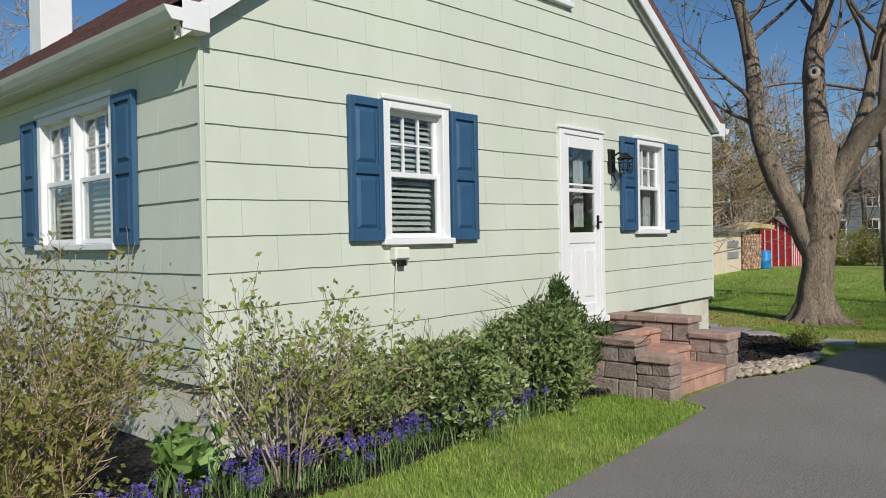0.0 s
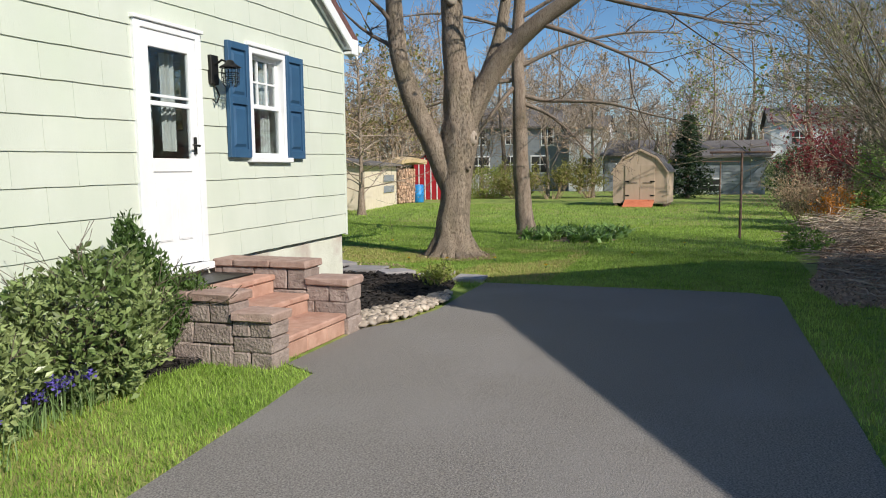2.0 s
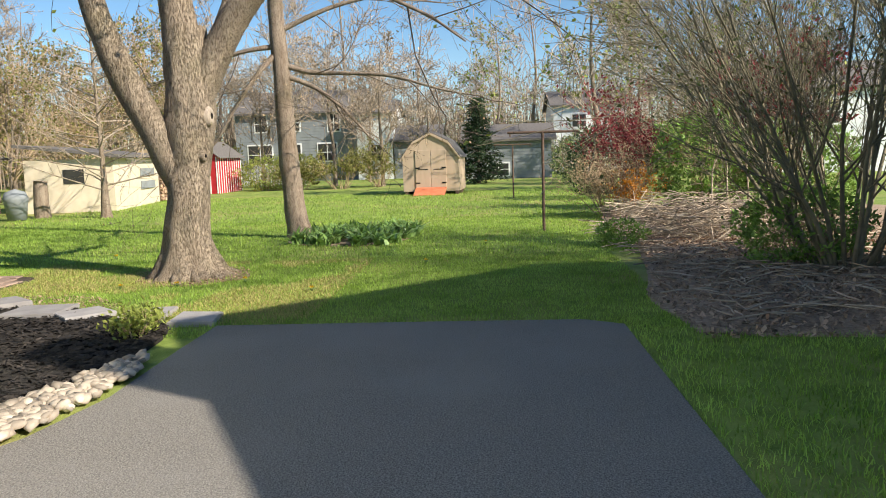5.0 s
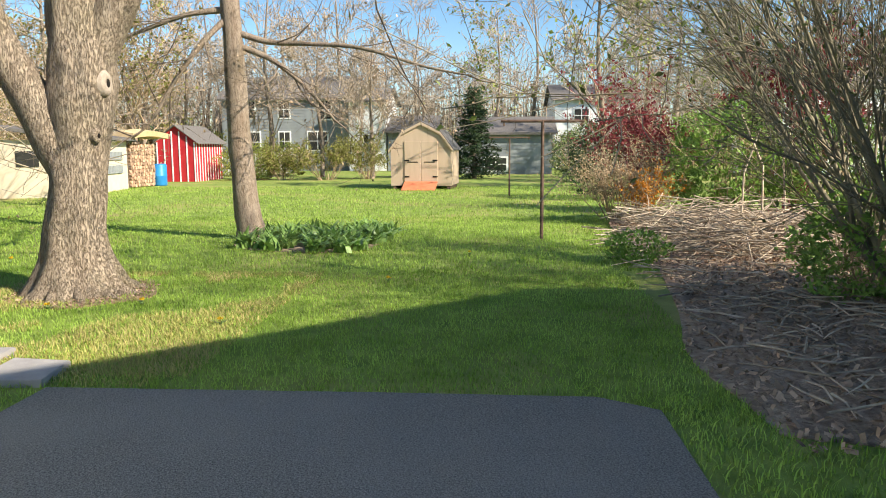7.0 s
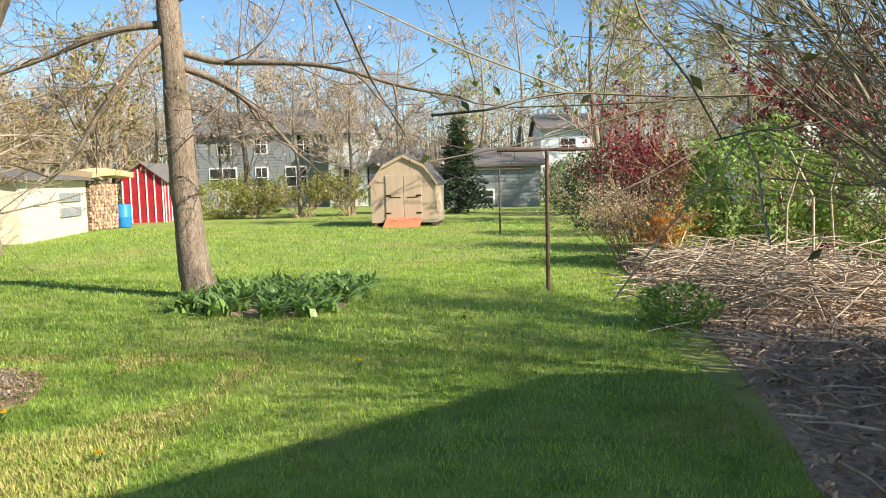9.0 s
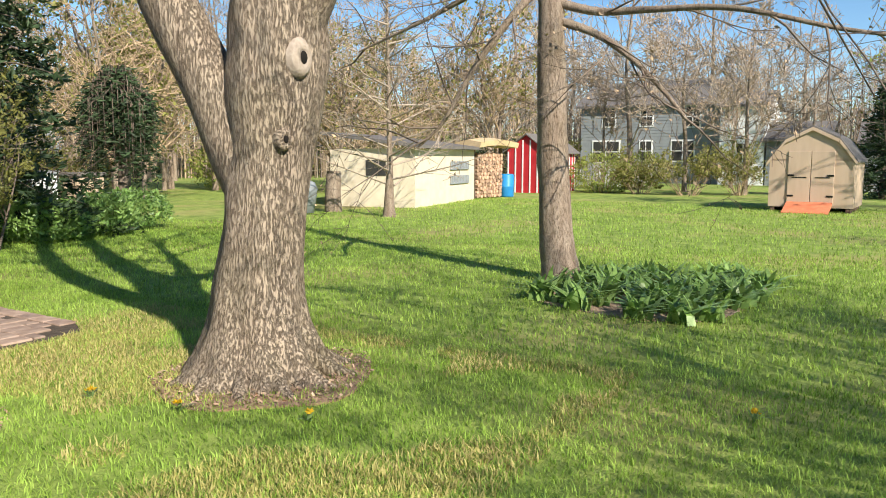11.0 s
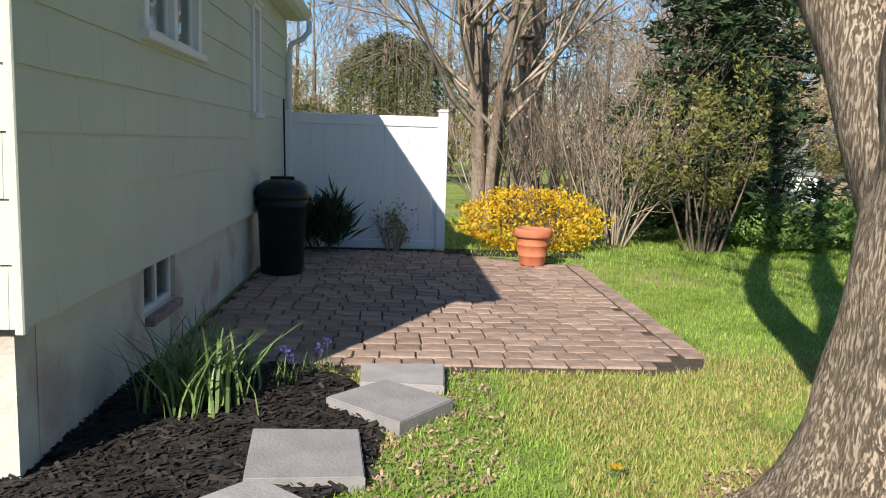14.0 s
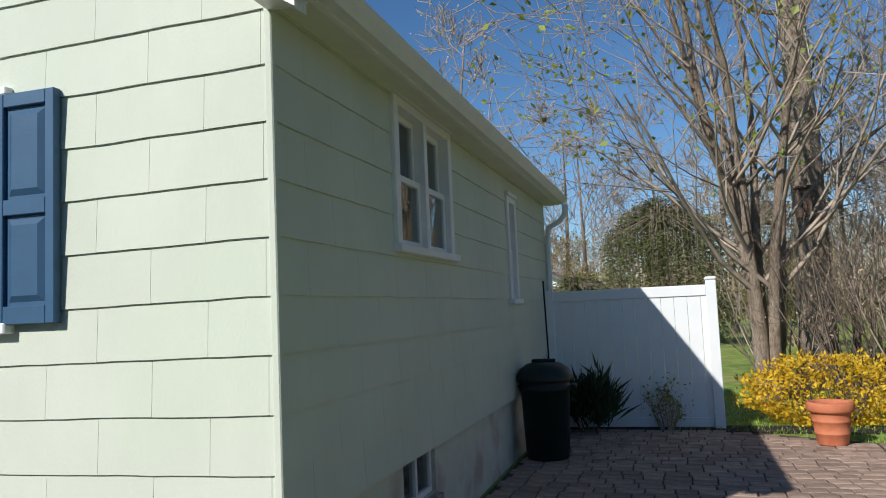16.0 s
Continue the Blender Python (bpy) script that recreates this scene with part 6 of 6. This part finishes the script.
def bulb_clump(x, y, n, lo, hi, label, flowers=0, spread=0.12, width=0.016):
    ob = thing("bulb_clump", x, y, 0.02, label, "plant", "bulb clumps")
    P = np.concatenate([rn.normal(size=(n, 2)) * spread, np.zeros((n, 1))], 1)
    part("leaves", blades("leaves", P, lo, hi, width, BLADEB, rn, 0.75), BLADEB, ob)
    if flowers:
        tb, Q = Tubes(), []
        for k in range(flowers):
            p = Vector((rn.normal() * spread, rn.normal() * spread, 0))
            hgt = lo + 0.08 + rn.random() * 0.07
            tb.add([p, p + Vector((0.01, 0, hgt))], [0.003, 0.003], 3)
            for _ in range(22):
                Q.append((p.x + rn.normal() * 0.009, p.y + rn.normal() * 0.009, hgt - 0.06 + rn.random() * 0.07))
        part("stalks", tb.mesh("stalks", BLADEB), BLADEB, ob, kind="stuff")
        part("flowers", leaves("flowers", Q, 0.02, VIOLET, rn, 0.8, 0.0), VIOLET, ob, "violet-blue flower spikes", "stuff")
    return ob


bulb_clump(9.95, 1.0, 170, 0.3, 0.62, "large clump of daffodil leaves in mulch", 0, 0.13, 0.02)
for x, y in ((10.35, 1.35), (10.1, 1.55), (10.5, 1.6)):
    bulb_clump(x, y, 26, 0.1, 0.2, "small grape hyacinth tuft in mulch", 2, 0.05, 0.007)
for k in range(30):
    f = k / 29
    x = 0.3 + 3.7 * f + rn.normal() * 0.1
    y = -0.85 - 0.12 * math.sin(f * 3) + rn.normal() * 0.1 + 0.14 * f
    bulb_clump(x, y, 34, 0.12, 0.26, "tuft of grape hyacinths in dark mulch", 5 if k % 4 else 9, 0.07, 0.008)
for k, (x, y) in enumerate(((0.55, -0.55), (0.2, -0.8), (0.75, -0.35), (1.0, -0.5))):
    bulb_clump(x, y, 14, 0.15, 0.3, "clump of young bulb leaves", 0, 0.05, 0.02)

# dense far woods that close the view beyond the gardens
for nm, mt_, n, lo, hi, wd, sd in (("far_woods", GREYTWIG, 5200, 4.0, 10.0, 0.1, 1), ("far_woods", TWIG, 5200, 3.0, 8.0, 0.09, 2), ("far_woods", TANTWIG, 4200, 2.5, 6.5, 0.08, 3)):
    rw = np.random.default_rng(200 + sd)
    ang = np.radians(-38 + 150 * rw.random(n))
    rad = 64 + 26 * rw.random(n)
    P = np.stack([4 + rad * np.cos(ang), -4 + rad * np.sin(ang), np.full(n, -0.3)], 1)
    tagged(new(nm, blades(nm, P, lo, hi, wd, mt_, rw, 0.12)), "dense brown spring woods far behind the gardens", "woods", kind="stuff")
rw = np.random.default_rng(210)
for nm, mt_, n, top, sz in (("far_brush", OLIVE, 16000, 6.5, 0.4), ("far_brush", TANTWIG, 26000, 9.0, 0.32), ("far_brush", EVER, 8000, 4.0, 0.4)):
    ang = np.radians(-38 + 150 * rw.random(n))
    rad = 66 + 22 * rw.random(n)
    hgt = top * rw.random(n) * np.array([0.55 + 0.6 * abs(noise.noise(Vector((a * 9, top, 0)))) for a in ang])
    P = np.stack([4 + rad * np.cos(ang), -4 + rad * np.sin(ang), hgt], 1)
    tagged(new(nm, leaves(nm, P, sz, mt_, rw, 0.5)), "budding undergrowth of the far woods", "woods", kind="stuff")

# broad-leaved plants by the slender tree
for k in range(70):
    while True:
        x, y = 15.9 + rn.random() * 3, -2.9 + rn.random() * 2.4
        if inside(x, y, LEAF_BED):
            break
    ob = thing("broadleaf_plant", x, y, ground_z(x, y) + 0.01, "low plant with long broad green leaves", "plant", "plants by the slender tree")
    P = np.concatenate([rn.normal(size=(16, 2)) * 0.06, np.zeros((16, 1))], 1)
    part("leaves", blades("leaves", P, 0.18, 0.36, 0.08, BROAD, rn, 1.3), BROAD, ob)

# ---- loose cover: pebbles, mulch chips, litter, sticks ----
ICO = bmesh.new()
bmesh.ops.create_icosphere(ICO, subdivisions=1, radius=1)
IV = np.array([v.co[:] for v in ICO.verts])
IF = np.array([[v.index for v in f.verts] for f in ICO.faces])
ICO.free()
pm = []
for k in range(8):
    s = np.array([0.055, 0.042, 0.026]) * (0.8 + 0.5 * rn.random(3))
    me = mesh("river_stone", IV * s * (1 + 0.12 * rn.normal(size=(len(IV), 1))), IF, PEBBLE, True)
    pm.append(me)
n = 0
while n < 290:
    x, y = 6.7 + rn.random() * 2.3, -1.85 + rn.random() * 0.7
    if inside(x, y, STONES_BED):
        o = tagged(new("river_stone", pm[n % 8]), "rounded pale river stone by the driveway", "stone", "river stones by the steps")
        o.matrix_basis = pose(x, y, 0.04 + rn.random() * 0.02, rn.random() * 30, rn.random() * 30, rn.random() * 360)
        n += 1


def scatter(name, poly, n, size, material, label, z=0.035, tilt=0.5, thick=0.25, box_=None):
    """Flat chips strewn over a plan outline, as one cover."""
    xs_, ys_ = [p[0] for p in poly], [p[1] for p in poly]
    x0, x1, y0, y1 = box_ or (min(xs_), max(xs_), min(ys_), max(ys_))
    P = []
    while len(P) < n:
        x, y = x0 + rn.random() * (x1 - x0), y0 + rn.random() * (y1 - y0)
        if inside(x, y, poly):
            P.append((x, y, z + rn.random() * 0.02))
    P = np.array(P)
    a = rn.random(n) * 2 * np.pi
    t = rn.normal(size=n) * tilt
    L = size * (0.4 + 0.9 * rn.random(n))
    d = np.stack([np.cos(a) * np.cos(t), np.sin(a) * np.cos(t), np.sin(t)], 1) * L[:, None]
    s = np.stack([-np.sin(a), np.cos(a), rn.normal(size=n) * 0.4], 1) * (L * thick)[:, None]
    V = np.stack([P - d - s, P + d - s, P + d + s, P - d + s], 1).reshape(-1, 3)
    b = np.arange(n)[:, None] * 4
    me = mesh(name, V, b + np.array([[0, 1, 2, 3]]), material)
    return tagged(new(name, me), label, "ground cover", kind="stuff")


scatter("mulch_chips", BED_B, 9000, 0.03, CHIP, "shredded black mulch chips on the bed", z=0.03, tilt=0.2)
scatter("mulch_chips", BED_A, 6000, 0.03, CHIP, "shredded black mulch chips along the wall", box_=(-0.8, 5.3, -1.1, 0))
scatter("leaf_litter", LITTER_BED, 20000, 0.024, DRYLEAF, "dry brown leaves under the shrubs", z=0.03, thick=0.45, box_=(9, 20, -11, -5.8))
scatter("leaf_litter", ROOT_BED, 1500, 0.014, DRYLEAF, "dry leaf bits round the tree foot", z=0.02, thick=0.4)
scatter("dry_chips", [(10.8, -0.6), (11.6, 0.2), (11.6, 1.7), (11.0, 1.7), (10.9, 0.3)], 1500, 0.012, DRYLEAF, "dry leaf bits beside the stepping stones", z=0.015, thick=0.4)
tb = Tubes()
for k in range(1900):
    if k < 900:
        x, y = 15.2 + rn.random() * 4.6, -6.9 - rn.random() * 2.6
        z, ln = 0.05 + abs(rn.normal()) * 0.2, 0.4 + rn.random() * 1.1
    else:
        x, y = 9.6 + rn.random() * 9, -6.1 - rn.random() * 4.5
        z, ln = 0.04 + rn.random() * 0.06, 0.15 + rn.random() * 0.45
    a, e = rn.random() * 6.28, rn.normal() * (0.22 if k < 900 else 0.1)
    d = Vector((math.cos(a) * math.cos(e), math.sin(a) * math.cos(e), math.sin(e))) * ln
    p = Vector((x, y, z))
    tb.add([p - d * 0.5, p + Vector((rn.normal(), rn.normal(), 0.3)) * 0.03, p + d * 0.5], [0.009, 0.008, 0.004], 4)
tagged(new("brush_sticks", tb.mesh("brush_sticks", STICK)), "heap of dry pruned sticks in the litter", "sticks", kind="stuff")
for k, (x, y, l) in enumerate(((17.5, -8.6, 1.9), (17.9, -8.4, 1.7), (18.4, -9.3, 2.0), (15.6, -9.2, 1.7))):
    o = thing("garden_stake", x, y, 0, "thin upright wooden stake in the shrub bed", "stake", "bed stakes")
    tb = Tubes()
    tb.add([Vector((0, 0, -0.1)), Vector((rn.normal() * 0.15, rn.normal() * 0.15, l * 0.6)), Vector((rn.normal() * 0.3, rn.normal() * 0.3, l))], [0.018, 0.015, 0.01], 5)
    part("rod", tb.mesh("rod", STICK), STICK, o)

# ---- grass ----
HOLES = [DRIVE, PATIO] + [smooth_poly(q) for q in (BED_A, BED_B, LITTER_BED, LEAF_BED, ROOT_CORE)]


def within(x, y, poly):
    r = np.zeros(len(x), bool)
    for i in range(len(poly)):
        (xi, yi), (xj, yj) = poly[i], poly[i - 1]
        if yi != yj:
            r ^= ((yi > y) != (yj > y)) & (x < (xj - xi) * (y - yi) / (yj - yi) + xi)
    return r


def lawn(name, x0, x1, y0, y1, n, lo, hi, width, material, label, patch=None, dry=False):
    x = x0 + rn.random(n * 2) * (x1 - x0)
    y = y0 + rn.random(n * 2) * (y1 - y0)
    keep = ~((x > HX0) & (x < HX1) & (y > 0) & (y < HD))
    for h in HOLES:
        keep &= ~within(x, y, h)
    if patch is not None:
        keep &= np.array([(noise.noise(Vector((a * 0.5, b * 0.5, 3))) * 1.2 + noise.noise(Vector((a * 1.7, b * 1.7, 9))) * 0.6 > patch) != dry for a, b in zip(x, y)])
    x, y = x[keep][:n], y[keep][:n]
    s = np.clip((x - 14) / 16, 0, 1)
    P = np.stack([x, y, -0.12 * s * s * (3 - 2 * s) - 0.005], 1)
    me = blades(name, P, lo, hi, width, material, rn, 0.8, 1 if width > 0.012 else 2)
    return tagged(new(name, me), label, "grass", kind="stuff")


lawn("grass", 1.0, 5.6, -2.6, -0.5, 16000, 0.03, 0.075, 0.006, BLADE, "short green grass strip by the driveway")
lawn("grass", 1.0, 5.6, -2.6, -0.5, 3000, 0.02, 0.06, 0.006, DRYBLADE, "dry grass in the strip by the driveway", -0.1, True)
lawn("grass", 9.5, 14.5, -6.0, 5.0, 80000, 0.025, 0.065, 0.007, BLADE, "short green lawn near the large tree")
lawn("grass", 10.2, 14.2, -2.6, 2.2, 22000, 0.025, 0.07, 0.009, DRYBLADE, "straw-coloured dry grass near the tree", 0.2, True)
lawn("grass", 10.0, 13.4, -2.4, 1.9, 20000, 0.02, 0.05, 0.008, DRYBLADE, "straw-coloured thin grass by the stepping stones", 0.05, True)
lawn("grass", 14.5, 22, -7, 9, 65000, 0.03, 0.08, 0.011, BLADE, "green lawn in the garden")
lawn("grass", 22, 36, -8, 10, 30000, 0.05, 0.11, 0.02, BLADE, "green lawn at the far end")
lawn("grass", 1.0, 10.0, -8.6, -5.3, 34000, 0.03, 0.09, 0.008, BLADE, "shaded grass beside the driveway")
lawn("grass", 11, 22, 5, 12, 22000, 0.04, 0.1, 0.011, BLADE, "green lawn beside the patio")
# dandelions
for x, y in ((12.1, -0.55), (12.35, -1.3), (13.6, -3.4), (11.6, -2.3), (14.9, 1.6), (15.7, -4.2), (12.0, 0.1)):
    o = thing("dandelion", x, y, ground_z(x, y), "small yellow dandelion in the grass", "flower", "dandelions")
    part("flower_head", leaves("flower_head", [(rn.normal() * 0.008, rn.normal() * 0.008, 0.06) for _ in range(30)], 0.025, GOLD, rn, 0.5, 0.6), GOLD, o)
    part("leaves", blades("leaves", np.zeros((8, 3)), 0.06, 0.1, 0.02, BLADEB, rn, 1.2), BLADEB, o)


# ---- siding shingles ----
def clip(poly, a, b, c):
    """Keeps the part of a polygon where a*x + b*z <= c."""
    out = []
    for i in range(len(poly)):
        p, q = poly[i], poly[(i + 1) % len(poly)]
        dp, dq = a * p[0] + b * p[1] - c, a * q[0] + b * q[1] - c
        if dp <= 0:
            out.append(p)
        if dp * dq < 0:
            t = dp / (dp - dq)
            out.append((p[0] + t * (q[0] - p[0]), p[1] + t * (q[1] - p[1])))
    return out


def shingles(owner, lo, hi, top, holes, put, gable=None, width=0.61, tilt=lambda a: 0.0):
    H = 0.2635
    k = 0
    while SILL - 0.02 + k * H < top:
        x = lo - (0.0 if k % 2 else width / 2)
        while x < hi:
            a0, a1 = max(lo, x + 0.0012), min(hi, x + width - 0.0012)
            x += width
            if a1 - a0 < 0.03:
                continue
            z0 = SILL - 0.02 + k * H + tilt((a0 + a1) / 2) + 0.002 * noise.noise(Vector((a0 * 7, k * 3, 1)))
            z1 = z0 + H + 0.014
            for b0, b1, c0, c1 in cut([(a0, a1, z0, z1)], holes):
                if c1 - c0 < 0.02 or b1 - b0 < 0.01:
                    continue
                m = max(2, int((b1 - b0) / 0.1))
                wave = c0 == z0
                bot = [(b0 + (b1 - b0) * i / m, c0 + (0.005 * noise.noise(Vector(((b0 + (b1 - b0) * i / m) * 5, k * 3.1, lo))) + tilt(b0 + (b1 - b0) * i / m) - tilt((a0 + a1) / 2) if wave else 0)) for i in range(m + 1)]
                poly = bot + [(b1, c1), (b0, c1)]
                if gable:
                    for g in gable:
                        poly = clip(poly, *g)
                if len(poly) < 3:
                    continue
                V, n_ = [], len(poly)
                for px, pz in poly:
                    V.append(put(px, pz, 0.004 + 0.013 * (1 - (pz - z0) / (z1 - z0))))
                for px, pz in poly:
                    V.append(put(px, pz, -0.002))
                F = [tuple(range(n_))] + [(i, i + n_, (i + 1) % n_ + n_, (i + 1) % n_) for i in range(n_)]
                bm = bmesh.new()
                bv = [bm.verts.new(v) for v in V]
                for f in F:
                    bm.faces.new([bv[i] for i in f])
                bmesh.ops.recalc_face_normals(bm, faces=bm.faces)
                part("shingle", bm, SIDING, owner)
        k += 1


def pad(o):
    return (o[0] - 0.018, o[1] + 0.018, o[2] - 0.05, o[3] + 0.004)


RAKES = [(SLOPE, 1, RZ + SLOPE * RX - 0.06), (-FRONT, 1, RZ - FRONT * RX - 0.06)]
shingles(south, HX0 - 0.005, HX1 + 0.005, RZ, [pad(W1), pad(W2), pad(DOOR), pad(WUP)], lambda a, z, o: (a, -o, z), RAKES, tilt=lambda a: -0.08 + 0.105 * (a - HX0) / (HX1 - HX0))
shingles(east, 0.0, HD, EAVE - 0.1, [pad(BW), pad(BW2)], lambda a, z, o: (HX1 + o, a, z), tilt=lambda a: 0.025)
shingles(west, 0.0, HD, EAVE - 0.1, [pad(FW)], lambda a, z, o: (HX0 - o, a, z), tilt=lambda a: -0.08)
for x, y in ((HX0, 0.0), (HX1, 0.0)):
    tagged(part("trim", bx(x - 0.02, x + 0.02, -0.02, 0.02, SILL - 0.02, EAVE - 0.05, 0.006), SIDING, None), "pale green corner bead of the house", "trim", kind="structure")

# ---- patio pavers ----
patio = bpy.data.objects["patio"]
PM = []
for w, d in ((0.24, 0.168), (0.17, 0.168), (0.205, 0.168)):
    for k in range(3):
        bm = bx(-w / 2, w / 2, -d / 2, d / 2, -0.03, 0.0, 0.006)
        for v in bm.verts:
            v.co += Vector((rn.normal() * 0.002, rn.normal() * 0.002, rn.normal() * 0.001))
        me = bpy.data.meshes.new("paver")
        bm.to_mesh(me)
        bm.free()
        me.materials.append(PAVER)
        PM.append((w, me))
rest, RF, count = [], [], 0
y = 1.8
row = 0
while y < 7.0:
    x = 9.5 + (row % 3) * 0.03
    edge = min(13.06, 12.7 + (y - 1.7) * 0.9) + 0.02 * (y - 2) if y < 6.1 else 13.1 - (y - 6.1) * 1.6
    while edge - x > 0.09:
        w, me = PM[rn.integers(0, 9)]
        sx = (edge - x) / w if edge - x < 0.3 else 1.0
        cx, cy = x + w * sx / 2 + 0.004, y + 0.09
        x += w * sx + 0.013
        z = 0.026 + rn.normal() * 0.002
        if count < 300 and y < 5.2:
            o = part("paver", me, PAVER, patio)
            o.matrix_basis = pose(cx, cy, z, rn.normal() * 0.5, rn.normal() * 0.5, rn.normal() * 0.7) @ Matrix.Diagonal((sx, 1, 1, 1))
            count += 1
        else:
            b = len(rest)
            for v in me.vertices:
                rest.append((v.co.x * sx + cx, v.co.y + cy, v.co.z + z))
            RF += [tuple(b + i for i in p.vertices) for p in me.polygons]
    y += 0.179
    row += 1
for k in range(18):
    o = part("border_paver", PM[k % 9][1], PAVER, patio)
    o.matrix_basis = pose(13.175 + 0.0235 * k * 0.23, 2.2 + k * 0.235, 0.026, 0, 0, 90 + rn.normal()) @ Matrix.Diagonal((0.225 / PM[k % 9][0], 1, 1, 1))
part("far_pavers", mesh("far_pavers", rest, RF, PAVER), PAVER, patio, kind="stuff")
